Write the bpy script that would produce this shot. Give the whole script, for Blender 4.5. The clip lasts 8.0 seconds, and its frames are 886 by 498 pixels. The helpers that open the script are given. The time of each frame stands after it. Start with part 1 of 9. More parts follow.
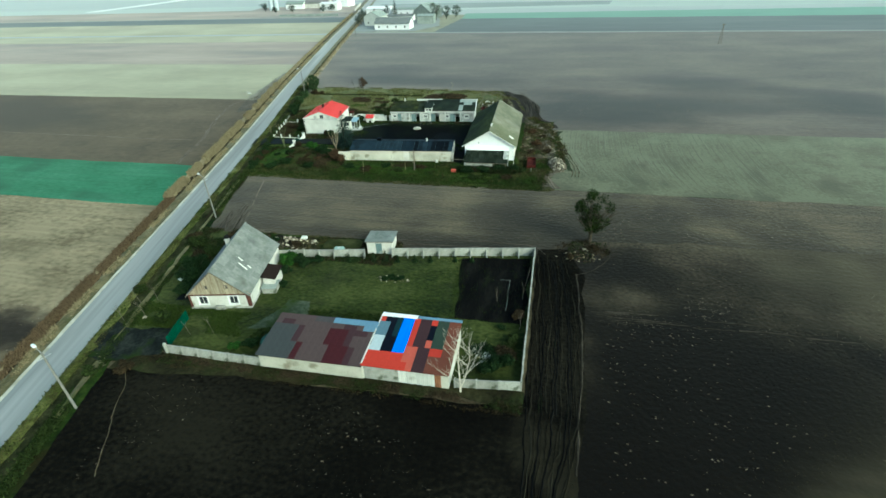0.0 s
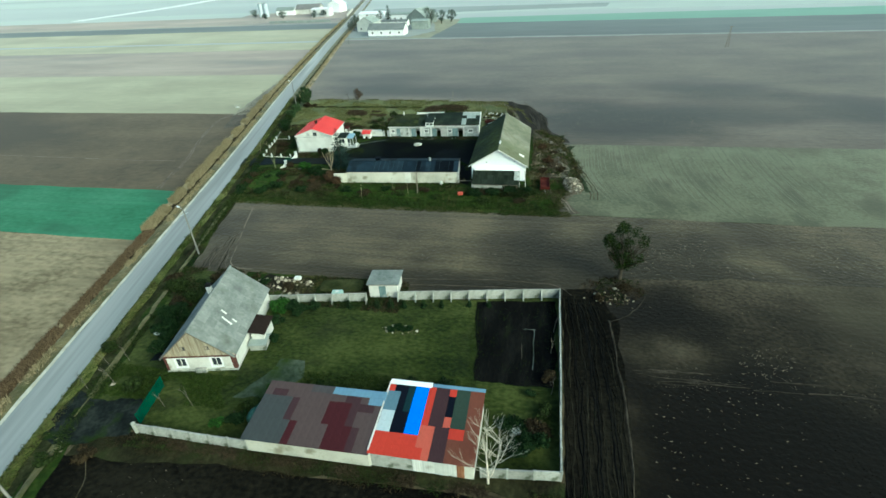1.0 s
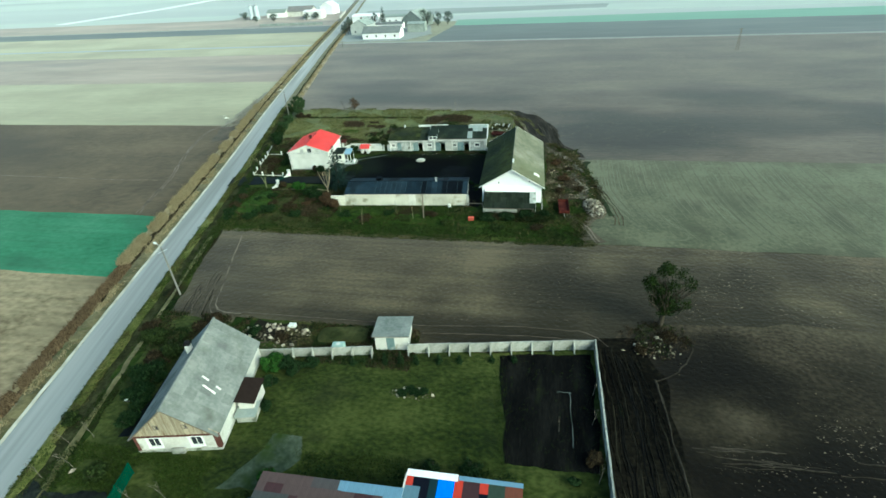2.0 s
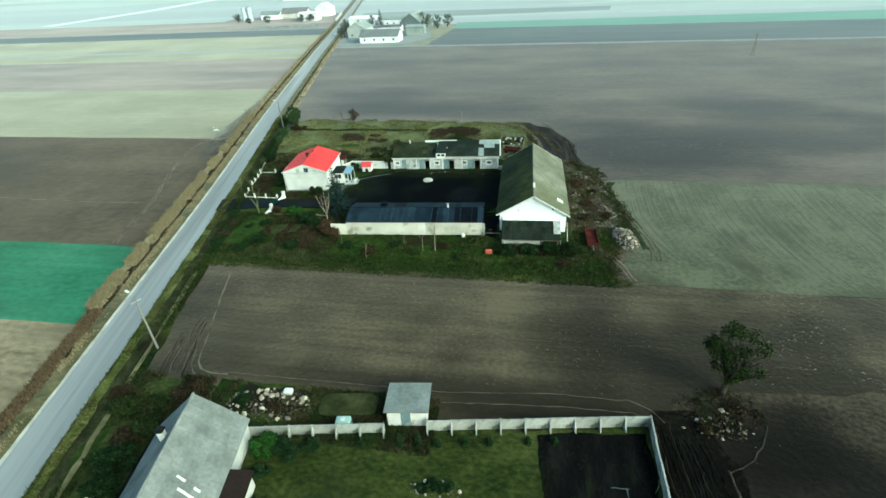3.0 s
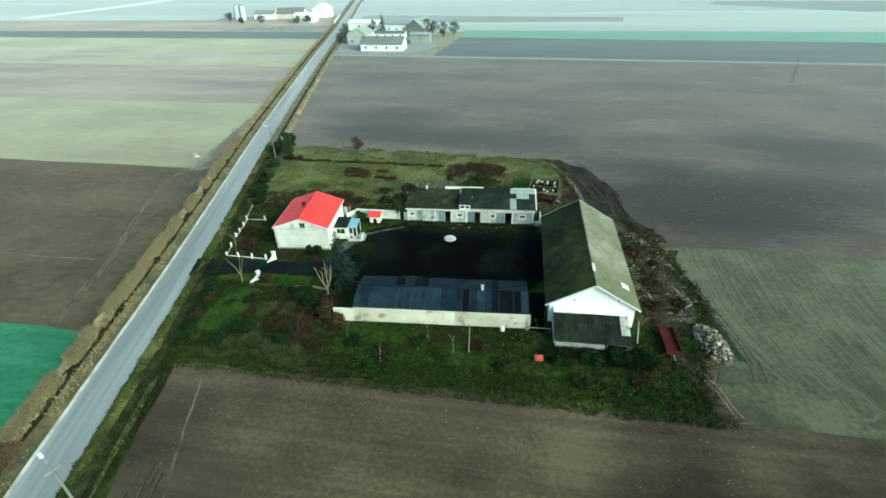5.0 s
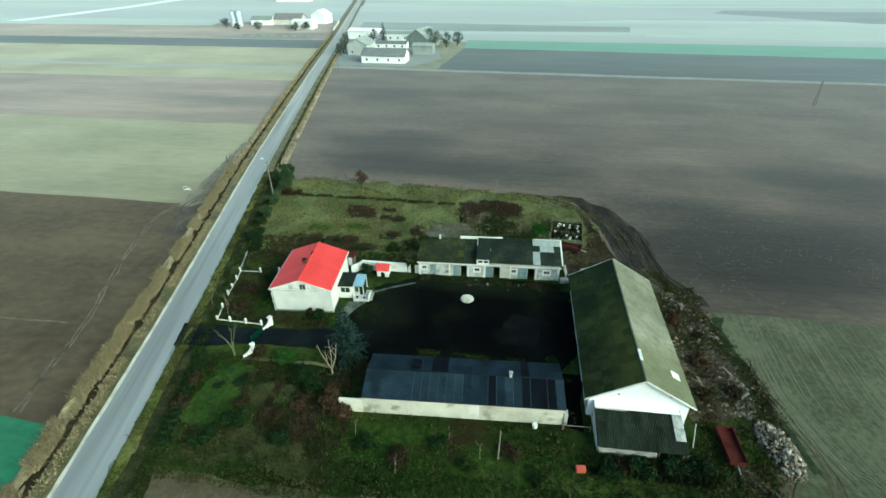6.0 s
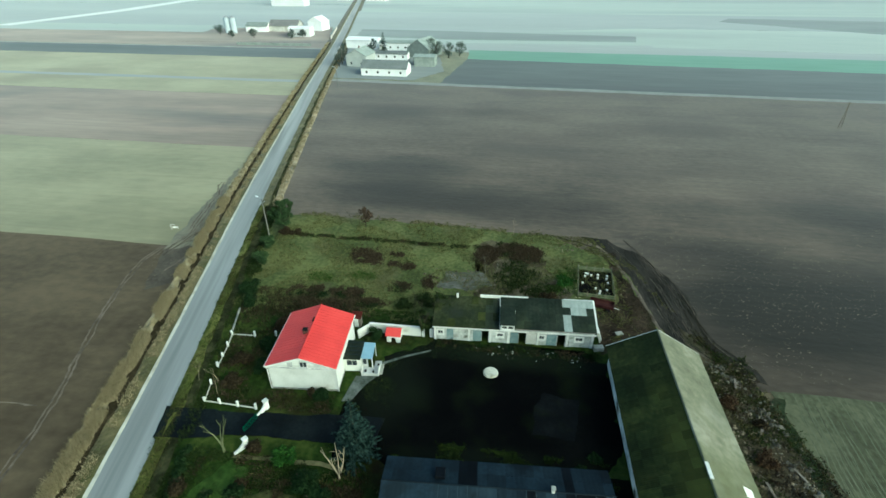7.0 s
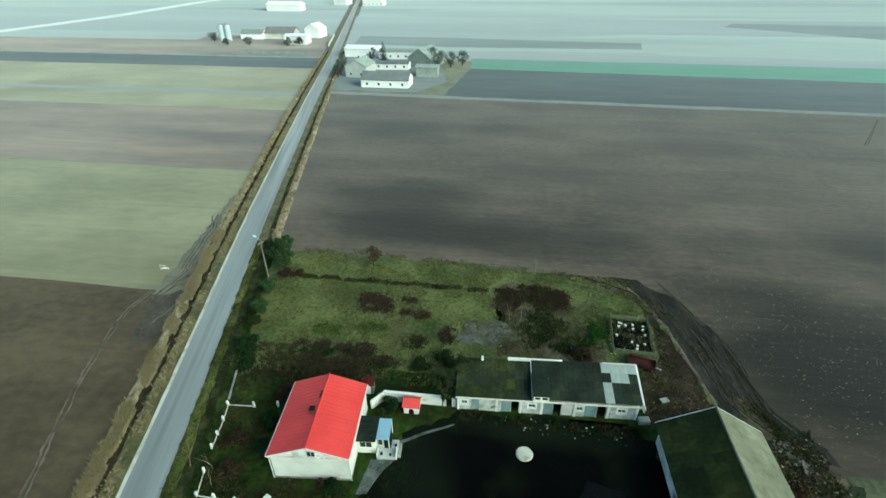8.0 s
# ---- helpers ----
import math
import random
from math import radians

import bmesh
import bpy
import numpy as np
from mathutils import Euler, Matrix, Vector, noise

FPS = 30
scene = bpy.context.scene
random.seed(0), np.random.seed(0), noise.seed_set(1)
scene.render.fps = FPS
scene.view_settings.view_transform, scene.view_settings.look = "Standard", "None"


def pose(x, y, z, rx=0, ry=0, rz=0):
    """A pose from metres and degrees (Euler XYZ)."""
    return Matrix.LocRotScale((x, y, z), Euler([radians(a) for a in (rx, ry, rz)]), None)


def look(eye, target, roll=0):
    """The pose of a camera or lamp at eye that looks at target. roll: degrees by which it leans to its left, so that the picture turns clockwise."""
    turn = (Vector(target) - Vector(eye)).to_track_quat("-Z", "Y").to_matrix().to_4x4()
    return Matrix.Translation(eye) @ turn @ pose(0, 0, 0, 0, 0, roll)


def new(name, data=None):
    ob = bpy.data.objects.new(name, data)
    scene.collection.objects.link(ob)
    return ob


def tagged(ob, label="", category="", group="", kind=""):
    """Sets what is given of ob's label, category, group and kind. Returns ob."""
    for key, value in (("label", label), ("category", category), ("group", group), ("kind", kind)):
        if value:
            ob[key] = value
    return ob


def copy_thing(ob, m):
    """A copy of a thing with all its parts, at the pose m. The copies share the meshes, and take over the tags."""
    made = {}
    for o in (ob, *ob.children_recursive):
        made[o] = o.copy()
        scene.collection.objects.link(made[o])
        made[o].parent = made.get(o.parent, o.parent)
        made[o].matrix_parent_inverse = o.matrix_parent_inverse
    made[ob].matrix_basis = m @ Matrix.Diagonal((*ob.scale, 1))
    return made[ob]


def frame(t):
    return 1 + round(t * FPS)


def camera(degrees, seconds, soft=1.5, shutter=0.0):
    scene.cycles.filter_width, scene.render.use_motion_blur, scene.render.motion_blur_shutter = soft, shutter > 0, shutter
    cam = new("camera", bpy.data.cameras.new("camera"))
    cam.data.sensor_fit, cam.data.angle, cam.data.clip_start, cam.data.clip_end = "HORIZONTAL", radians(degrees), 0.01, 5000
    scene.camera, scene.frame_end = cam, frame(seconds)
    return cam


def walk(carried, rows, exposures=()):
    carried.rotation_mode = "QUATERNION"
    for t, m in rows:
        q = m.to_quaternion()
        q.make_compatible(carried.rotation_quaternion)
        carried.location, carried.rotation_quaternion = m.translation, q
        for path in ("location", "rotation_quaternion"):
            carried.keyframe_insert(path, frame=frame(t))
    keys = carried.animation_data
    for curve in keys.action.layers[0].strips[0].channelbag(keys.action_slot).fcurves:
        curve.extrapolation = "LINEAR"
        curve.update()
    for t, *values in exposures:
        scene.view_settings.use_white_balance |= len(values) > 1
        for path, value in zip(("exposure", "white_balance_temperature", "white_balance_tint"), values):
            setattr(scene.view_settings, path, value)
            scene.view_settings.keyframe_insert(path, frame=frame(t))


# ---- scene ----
cam = camera(84.0, 8.0, 1.6)
PATH = [
    (0, (1.116, -36.744, 40.159), (0.72, -35.089, 39.108), -2.7),
    (0.5, (-0.886, -32.338, 40.128), (-1.273, -30.677, 39.082), -2.9),
    (1, (-3.101, -27.184, 40.266), (-3.48, -25.521, 39.222), -3.4),
    (1.5, (-5.268, -22.546, 40.354), (-5.635, -20.88, 39.309), -3.5),
    (3, (-12.336, -7.576, 40.468), (-12.674, -5.904, 39.424), -3.4),
    (3.5, (-14.642, -2.757, 40.536), (-14.969, -1.082, 39.493), -2.8),
    (4, (-16.989, 2.078, 40.626), (-17.304, 3.755, 39.583), -2.3),
    (4.5, (-19.142, 6.882, 40.928), (-19.449, 8.559, 39.883), -1.8),
    (6, (-26.608, 23.926, 45.68), (-26.891, 25.606, 44.634), -0.7),
    (6.5, (-28.899, 29.223, 46.963), (-29.175, 30.906, 45.918), -0.5),
    (7, (-31.845, 35.623, 48.472), (-32.11, 37.308, 47.428), -0.3),
    (7.5, (-34.359, 40.85, 49.509), (-34.617, 42.538, 48.468), -0.3),
    (8, (-36.859, 45.806, 50.582), (-37.11, 47.495, 49.541), -0.4),
]
LIGHT = [(0.0, 0.8, 5500, -22), (1.5, 0.9, 5500, -22), (3.0, 1.02, 5500, -22), (4.5, 1.02, 5500, -22), (6.5, 0.82, 5500, -22), (8.0, 0.7, 5500, -22)]
walk(cam, [(t, look(eye, target, roll)) for t, eye, target, roll in PATH], LIGHT)

# ---- light: hazy winter day, low soft sun from the south-east ----
SUN_ELEVATION, SUN_AZIMUTH = 30.0, 122.0  # azimuth clockwise from +y
world = bpy.data.worlds.new("sky")
scene.world = world
world.use_nodes = True
wn = world.node_tree
sky = wn.nodes.new("ShaderNodeTexSky")
sky.sky_type = "NISHITA"
sky.sun_disc = False
sky.sun_elevation, sky.sun_rotation = radians(SUN_ELEVATION), radians(SUN_AZIMUTH)
sky.air_density, sky.dust_density, sky.ozone_density = 1.0, 4.0, 1.0
wn.links.new(sky.outputs["Color"], wn.nodes["Background"].inputs["Color"])
wn.nodes["Background"].inputs["Strength"].default_value = 0.13
sun = new("sun", bpy.data.lights.new("sun", "SUN"))
sun.data.energy, sun.data.angle, sun.data.color = 1.5, radians(48), (1.0, 0.95, 0.88)
sa, se = radians(SUN_AZIMUTH), radians(SUN_ELEVATION)
sun.matrix_world = look((60 * math.sin(sa), 60 * math.cos(sa), 60 * math.tan(se)), (0, 0, 0))


# ---- materials ----
def material(name, colours, scale=1.0, fine=20.0, rough=0.9, bump=0.3, stretch=(1, 1, 1), spread=0.12, metal=0.0, bump_scale=None, dist=0.05, stain=None, fine_amount=0.5, sheen=0.0, streak=0.0, soft_edge=0.12, turn=0.0, gloss=0.05, sheen_tint=(1.0, 0.96, 0.9), drift=None, blotches=None, blotch_colour=None, across=False):
    """A weathered surface: two or three tones mixed by a broad and a fine noise, a little tone shift for each object, relief from the fine noise.
    stain: (colour, scale, threshold) of patches with soft edges."""
    m = bpy.data.materials.new(name)
    m.use_nodes = True
    n, l = m.node_tree.nodes, m.node_tree.links
    bsdf = n["Principled BSDF"]
    bsdf.inputs["Roughness"].default_value, bsdf.inputs["Metallic"].default_value = rough, metal
    if rough > 0.65:
        bsdf.inputs["Specular IOR Level"].default_value = gloss
    if sheen:  # sheen stands in for haze: it lightens the surface at flat angles
        bsdf.inputs["Sheen Weight"].default_value, bsdf.inputs["Sheen Roughness"].default_value = sheen, 0.4
        bsdf.inputs["Sheen Tint"].default_value = (*sheen_tint, 1)
    tc, mp = n.new("ShaderNodeTexCoord"), n.new("ShaderNodeMapping")
    mp.vector_type = "TEXTURE"
    mp.inputs["Scale"].default_value = [1 / v for v in stretch]
    mp.inputs["Rotation"].default_value = (0, 0, radians(turn))
    here = n.new("ShaderNodeNewGeometry").outputs["Position"] if across else tc.outputs["Object"]  # across: one pattern over all pieces
    l.new(here, mp.inputs["Vector"])
    info = n.new("ShaderNodeObjectInfo")
    broad, grain = n.new("ShaderNodeTexNoise"), n.new("ShaderNodeTexNoise")
    broad.noise_dimensions = "4D"
    if not across:
        l.new(info.outputs["Random"], broad.inputs["W"])
    for tex, s, d in ((broad, scale, 5), (grain, fine, 6)):
        tex.inputs["Scale"].default_value, tex.inputs["Detail"].default_value = s, d
        l.new(mp.outputs["Vector"], tex.inputs["Vector"])
    add = n.new("ShaderNodeMath")
    add.operation = "MULTIPLY_ADD"
    add.inputs[1].default_value = fine_amount
    l.new(grain.outputs["Fac"], add.inputs[0])
    l.new(broad.outputs["Fac"], add.inputs[2])
    ramp = n.new("ShaderNodeValToRGB")
    lo, hi = 0.5 + 0.5 * fine_amount - 0.2, 0.5 + 0.5 * fine_amount + 0.2
    ramp.color_ramp.elements[0].position, ramp.color_ramp.elements[1].position = lo, min(hi, 1.0)
    ramp.color_ramp.elements[0].color = (*colours[0], 1)
    ramp.color_ramp.elements[1].color = (*colours[-1], 1)
    for k, c in enumerate(colours[1:-1]):
        e = ramp.color_ramp.elements.new(lo + (min(hi, 1.0) - lo) * (k + 1) / (len(colours) - 1))
        e.color = (*c, 1)
    l.new(add.outputs[0], ramp.inputs["Fac"])
    out = ramp.outputs["Color"]
    if stain:
        tex = n.new("ShaderNodeTexNoise")
        tex.inputs["Scale"].default_value, tex.inputs["Detail"].default_value = stain[1], 6
        l.new(mp.outputs["Vector"], tex.inputs["Vector"])
        cut = n.new("ShaderNodeMapRange")
        cut.inputs["From Min"].default_value, cut.inputs["From Max"].default_value = stain[2], stain[2] + soft_edge
        level = tex.outputs["Fac"]
        if drift:  # the patches grow commoner across the land, along (x, y) per metre
            way, add2 = n.new("ShaderNodeVectorMath"), n.new("ShaderNodeMath")
            way.operation = "DOT_PRODUCT"
            way.inputs[1].default_value = (drift[0], drift[1], 0)
            l.new(here, way.inputs[0])
            add2.use_clamp = True
            l.new(level, add2.inputs[0])
            l.new(way.outputs["Value"], add2.inputs[1])
            level = add2.outputs[0]
        l.new(level, cut.inputs["Value"])
        mix = n.new("ShaderNodeMix")
        mix.data_type = "RGBA"
        l.new(cut.outputs["Result"], mix.inputs[0])
        l.new(out, mix.inputs[6])
        mix.inputs[7].default_value = (*stain[0], 1)
        out = mix.outputs[2]
    for cx, cy, rx, ry, amount in blotches or ():  # soft elliptical patches of another tone with uneven borders
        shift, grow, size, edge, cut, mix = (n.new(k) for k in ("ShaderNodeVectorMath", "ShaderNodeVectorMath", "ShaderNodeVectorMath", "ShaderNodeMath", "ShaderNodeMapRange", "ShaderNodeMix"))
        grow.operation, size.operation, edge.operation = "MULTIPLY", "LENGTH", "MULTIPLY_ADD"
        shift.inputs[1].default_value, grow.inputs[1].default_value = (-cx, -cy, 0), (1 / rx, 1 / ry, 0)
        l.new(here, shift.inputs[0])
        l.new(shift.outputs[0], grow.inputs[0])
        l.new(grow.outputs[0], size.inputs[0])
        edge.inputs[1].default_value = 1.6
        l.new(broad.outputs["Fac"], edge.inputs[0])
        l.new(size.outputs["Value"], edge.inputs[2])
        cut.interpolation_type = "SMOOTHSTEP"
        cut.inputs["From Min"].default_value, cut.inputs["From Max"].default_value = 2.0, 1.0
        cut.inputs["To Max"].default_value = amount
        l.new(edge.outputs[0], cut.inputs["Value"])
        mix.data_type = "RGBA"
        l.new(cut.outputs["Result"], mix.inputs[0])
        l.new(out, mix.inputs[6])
        mix.inputs[7].default_value = (*blotch_colour, 1)
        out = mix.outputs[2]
    hsv = n.new("ShaderNodeHueSaturation")
    rng = n.new("ShaderNodeMapRange")
    rng.inputs["To Min"].default_value, rng.inputs["To Max"].default_value = 1 - spread, 1 + spread
    l.new(info.outputs["Random"], rng.inputs["Value"])
    l.new(rng.outputs["Result"], hsv.inputs["Value"])
    if streak:  # plough and drill lines running east and west
        lines, run, tone = n.new("ShaderNodeTexNoise"), n.new("ShaderNodeMapping"), n.new("ShaderNodeMapRange")
        run.inputs["Scale"].default_value, lines.inputs["Scale"].default_value, lines.inputs["Detail"].default_value = (0.03, 1, 1), 0.9, 4
        tone.inputs["From Min"].default_value, tone.inputs["From Max"].default_value = 0.3, 0.7
        tone.inputs["To Min"].default_value, tone.inputs["To Max"].default_value = 1 - streak, 1 + streak
        l.new(tc.outputs["Object"], run.inputs["Vector"])
        l.new(run.outputs["Vector"], lines.inputs["Vector"])
        l.new(lines.outputs["Fac"], tone.inputs["Value"])
        l.new(tone.outputs["Result"], hsv.inputs["Value"])
    l.new(out, hsv.inputs["Color"])
    l.new(hsv.outputs["Color"], bsdf.inputs["Base Color"])
    if bump:
        relief = grain
        if bump_scale:
            relief = n.new("ShaderNodeTexNoise")
            relief.inputs["Scale"].default_value, relief.inputs["Detail"].default_value = bump_scale, 5
            l.new(mp.outputs["Vector"], relief.inputs["Vector"])
        b = n.new("ShaderNodeBump")
        b.inputs["Strength"].default_value, b.inputs["Distance"].default_value = bump, dist
        l.new(relief.outputs["Fac"], b.inputs["Height"])
        l.new(b.outputs["Normal"], bsdf.inputs["Normal"])
    return m


def leafy(name, dark, light, rough=0.7):
    """Foliage: each leaf or clump has a tone of its own."""
    m = bpy.data.materials.new(name)
    m.use_nodes = True
    n, l = m.node_tree.nodes, m.node_tree.links
    geo, ramp = n.new("ShaderNodeNewGeometry"), n.new("ShaderNodeValToRGB")
    ramp.color_ramp.elements[0].color, ramp.color_ramp.elements[1].color = (*dark, 1), (*light, 1)
    l.new(geo.outputs["Random Per Island"], ramp.inputs["Fac"])
    l.new(ramp.outputs["Color"], n["Principled BSDF"].inputs["Base Color"])
    n["Principled BSDF"].inputs["Roughness"].default_value = rough
    n["Principled BSDF"].inputs["Specular IOR Level"].default_value = 0.04
    return m


def g(v):
    return (v, v, v)


M = {}
M["soil_black"] = material("soil_black", [(0.00228, 0.002, 0.00168), (0.00513, 0.0047, 0.003612), (0.0152, 0.0134, 0.009072)], 0.06, 2.2, 0.98, 1.0, (0.8, 1, 1), dist=0.2, bump_scale=1.8, fine_amount=0.6, streak=0.12, stain=((0.0342, 0.03, 0.01848), 0.06, 0.62), soft_edge=0.2, gloss=0.02, drift=(0.0055, -0.004))
M["soil_east"] = material("soil_east", [(0.0096, 0.0076, 0.0051), (0.0315, 0.0252, 0.0158), (0.083, 0.0665, 0.04)], 0.07, 2.2, 0.98, 0.7, (0.9, 1, 1), dist=0.16, bump_scale=1.8, fine_amount=0.55, stain=((0.0625, 0.053, 0.0315), 0.06, 0.52), soft_edge=0.24, streak=0.12, sheen=0.12, sheen_tint=(1.0, 0.97, 0.94), drift=(0.0035, 0.0), blotches=[(10, 25, 12, 9, 0.95), (28, 3, 28, 15, 0.85), (24, 23, 20, 9, 0.45), (9, -4, 14, 20, 1.0), (13, 5, 21, 20, 1.0), (11, -20, 20, 20, 1.0), (24, 12, 16, 12, 0.8), (14, 46, 16, 6, 0.3)], blotch_colour=(0.0036, 0.0029, 0.00225))
M["soil_mid"] = material("soil_mid", [(0.0452, 0.03602, 0.01961), (0.07232, 0.05814, 0.03249), (0.1051, 0.0847, 0.04674)], 0.1, 2.0, 0.98, 0.8, (0.9, 1, 1), dist=0.18, bump_scale=1.7, fine_amount=0.6, stain=((0.048, 0.0395, 0.0235), 0.05, 0.53), soft_edge=0.16, streak=0.2, sheen=0.19, sheen_tint=(0.97, 0.96, 1.0), blotches=[(-35, 29.0, 30, 3.2, 0.7), (-10, 28, 24, 4.2, 0.8), (9, 37, 32, 20, 0.85), (24, 33, 26, 6, 0.5), (-60, 40, 7, 14, 0.6)], blotch_colour=(0.0175, 0.0143, 0.0078))
M["soil_far"] = material("soil_far", [(0.0575, 0.0445, 0.0325), (0.089, 0.0685, 0.049), (0.122, 0.0935, 0.0655)], 0.06, 1.0, 0.98, 0.45, (0.5, 1, 1), dist=0.12, bump_scale=1.2, fine_amount=0.5, stain=((0.05657, 0.04298, 0.03356), 0.04, 0.52), soft_edge=0.2, streak=0.1, sheen=0.22, sheen_tint=(0.9, 0.94, 1.0), blotches=[(42, 118, 46, 24, 0.5), (-48, 134, 40, 10, 0.85), (-63, 148, 32, 16, 0.7), (24, 138, 46, 11, 0.5), (-66, 202, 45, 10, 0.4), (12, 103, 38, 23, 1.0), (79, 120, 24, 15, 0.7), (70, 175, 60, 9, 0.3)], blotch_colour=(0.0195, 0.0165, 0.0125))
M["soil_west"] = material("soil_west", [(0.05, 0.03734, 0.02268), (0.076, 0.0582, 0.03478), (0.106, 0.08051, 0.04763)], 0.07, 0.7, 0.98, 0.6, (0.7, 1, 1), dist=0.12, bump_scale=1.2, streak=0.05, sheen=0.12, stain=((0.04, 0.03201, 0.02268), 0.02, 0.51), soft_edge=0.12)
M["stubble"] = material("stubble", [(0.13, 0.105, 0.06), (0.195, 0.159, 0.094), (0.265, 0.219, 0.133)], 0.14, 1.3, 0.95, 0.8, (0.6, 1, 1), bump_scale=1.4, dist=0.14, streak=0.14, sheen=0.06, fine_amount=0.8, stain=((0.15, 0.123, 0.073), 0.1, 0.52), soft_edge=0.2, blotches=[(-88, -14, 60, 17, 1.0), (-66, -2, 14, 6, 0.9)], blotch_colour=(0.016, 0.013, 0.011))
M["crop_green"] = material("crop_green", [(0.03, 0.12, 0.058), (0.048, 0.158, 0.082), (0.07, 0.19, 0.105)], 0.1, 1.4, 0.9, 0.5, (0.6, 1, 1), bump_scale=2.0, streak=0.1, sheen=0.06, fine_amount=0.6, stain=((0.035, 0.115, 0.062), 0.12, 0.54), soft_edge=0.15)
M["crop_pale"] = material("crop_pale", [(0.15, 0.142, 0.078), (0.2, 0.188, 0.107), (0.252, 0.234, 0.138)], 0.05, 0.5, 0.95, 0.4, (0.5, 1, 1), bump_scale=1.4, fine_amount=0.35, streak=0.08, sheen=0.34, sheen_tint=(1.0, 0.98, 0.9), stain=((0.135, 0.124, 0.07), 0.035, 0.51), soft_edge=0.14)
M["crop_east"] = material("crop_east", [(0.03947, 0.04432, 0.02202), (0.05994, 0.06506, 0.03405), (0.08623, 0.09081, 0.05073)], 0.14, 1.6, 0.95, 0.8, (1.0, 0.8, 1), bump_scale=2.2, fine_amount=0.8, stain=((0.03654, 0.03789, 0.01936), 0.14, 0.51), soft_edge=0.14, streak=0.05, sheen=0.34, sheen_tint=(1.0, 0.98, 0.84), blotches=[(30, 86, 40, 3, 0.4)], blotch_colour=(0.0307, 0.0336, 0.01602))
M["field_brown"] = material("field_brown", [(0.09752, 0.07056, 0.05332), (0.1569, 0.1156, 0.086), (0.2173, 0.1627, 0.1204)], 0.05, 0.4, 0.95, 0.3, (0.3, 1, 1), fine_amount=0.3, streak=0.12, sheen=0.34, sheen_tint=(1.0, 0.96, 0.94), stain=((0.06, 0.05, 0.046), 0.03, 0.52), soft_edge=0.14)
# distant fields: haze is put into paler base colours and bluish sheen
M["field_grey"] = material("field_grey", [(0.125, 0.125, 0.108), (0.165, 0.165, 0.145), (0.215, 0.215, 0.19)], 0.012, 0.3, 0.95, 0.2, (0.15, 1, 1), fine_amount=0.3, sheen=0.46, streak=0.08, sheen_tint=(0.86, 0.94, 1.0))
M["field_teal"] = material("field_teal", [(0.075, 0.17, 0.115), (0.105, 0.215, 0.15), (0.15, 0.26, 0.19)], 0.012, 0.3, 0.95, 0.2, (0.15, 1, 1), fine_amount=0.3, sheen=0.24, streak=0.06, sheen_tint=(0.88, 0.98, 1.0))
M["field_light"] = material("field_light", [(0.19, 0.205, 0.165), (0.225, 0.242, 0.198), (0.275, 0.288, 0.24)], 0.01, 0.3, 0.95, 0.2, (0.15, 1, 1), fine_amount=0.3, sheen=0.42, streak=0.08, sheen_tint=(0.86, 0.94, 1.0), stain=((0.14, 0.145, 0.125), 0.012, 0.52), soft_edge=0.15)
M["road"] = material("road", [(0.1837, 0.1911, 0.1871), (0.2462, 0.2554, 0.2512), (0.3123, 0.3214, 0.3136)], 0.5, 1.6, 0.85, 0.15, (1.0, 0.035, 1), bump_scale=8, turn=14.4, stain=((0.3949, 0.4023, 0.3903), 0.32, 0.53), soft_edge=0.25, fine_amount=0.35, sheen=0.2, sheen_tint=(1.0, 1.0, 1.0))
M["shoulder_sand"] = material("shoulder_sand", [(0.3, 0.285, 0.225), (0.4, 0.385, 0.315), (0.47, 0.455, 0.385)], 0.4, 1.6, 0.95, 0.4, stain=((0.22, 0.21, 0.15), 0.4, 0.56), soft_edge=0.2, sheen=0.2)
M["track_light"] = material("track_light", [(0.17, 0.17, 0.155), (0.24, 0.24, 0.225)], 0.2, 2, 0.95, 0.2, sheen=0.14, sheen_tint=(0.92, 0.98, 1.0))
M["verge"] = material("verge", [(0.0485, 0.0618, 0.0128), (0.1018, 0.1112, 0.0264), (0.1746, 0.173, 0.0528)], 0.2, 2.0, 0.95, 0.9, bump_scale=2.2, dist=0.22, stain=((0.04365, 0.04532, 0.0144), 0.25, 0.56), soft_edge=0.2, sheen=0.06)
M["dry_verge"] = material("dry_verge", [(0.10, 0.08, 0.046), (0.20, 0.16, 0.095), (0.30, 0.245, 0.15)], 0.25, 1.6, 0.95, 0.9, bump_scale=2.0, dist=0.25, stain=((0.065, 0.055, 0.03), 0.3, 0.55), sheen=0.25, sheen_tint=(1.0, 0.98, 0.92))
M["rut_soil"] = material("rut_soil", [(0.009975, 0.009375, 0.00693), (0.02138, 0.0195, 0.01323)], 0.5, 3, 0.98, 0.5, gloss=0.02)
M["rut_edge"] = material("rut_edge", [(0.018, 0.016, 0.012), (0.04, 0.034, 0.026), (0.066, 0.056, 0.042)], 0.6, 3, 0.98, 0.5, gloss=0.02)
M["weedy_brown"] = material("weedy_brown", [(0.02, 0.017, 0.01), (0.048, 0.04, 0.0235), (0.1, 0.084, 0.052)], 0.3, 1.6, 0.95, 0.9, bump_scale=2.0, dist=0.25, stain=((0.018, 0.026, 0.00765), 0.2, 0.55), soft_edge=0.2)
M["ash_grass"] = material("ash_grass", [(0.02584, 0.0352, 0.01989), (0.04845, 0.0608, 0.03825), (0.08882, 0.096, 0.06885)], 0.4, 2.5, 0.95, 0.5, stain=((0.0266, 0.04, 0.009), 0.4, 0.5), soft_edge=0.2)
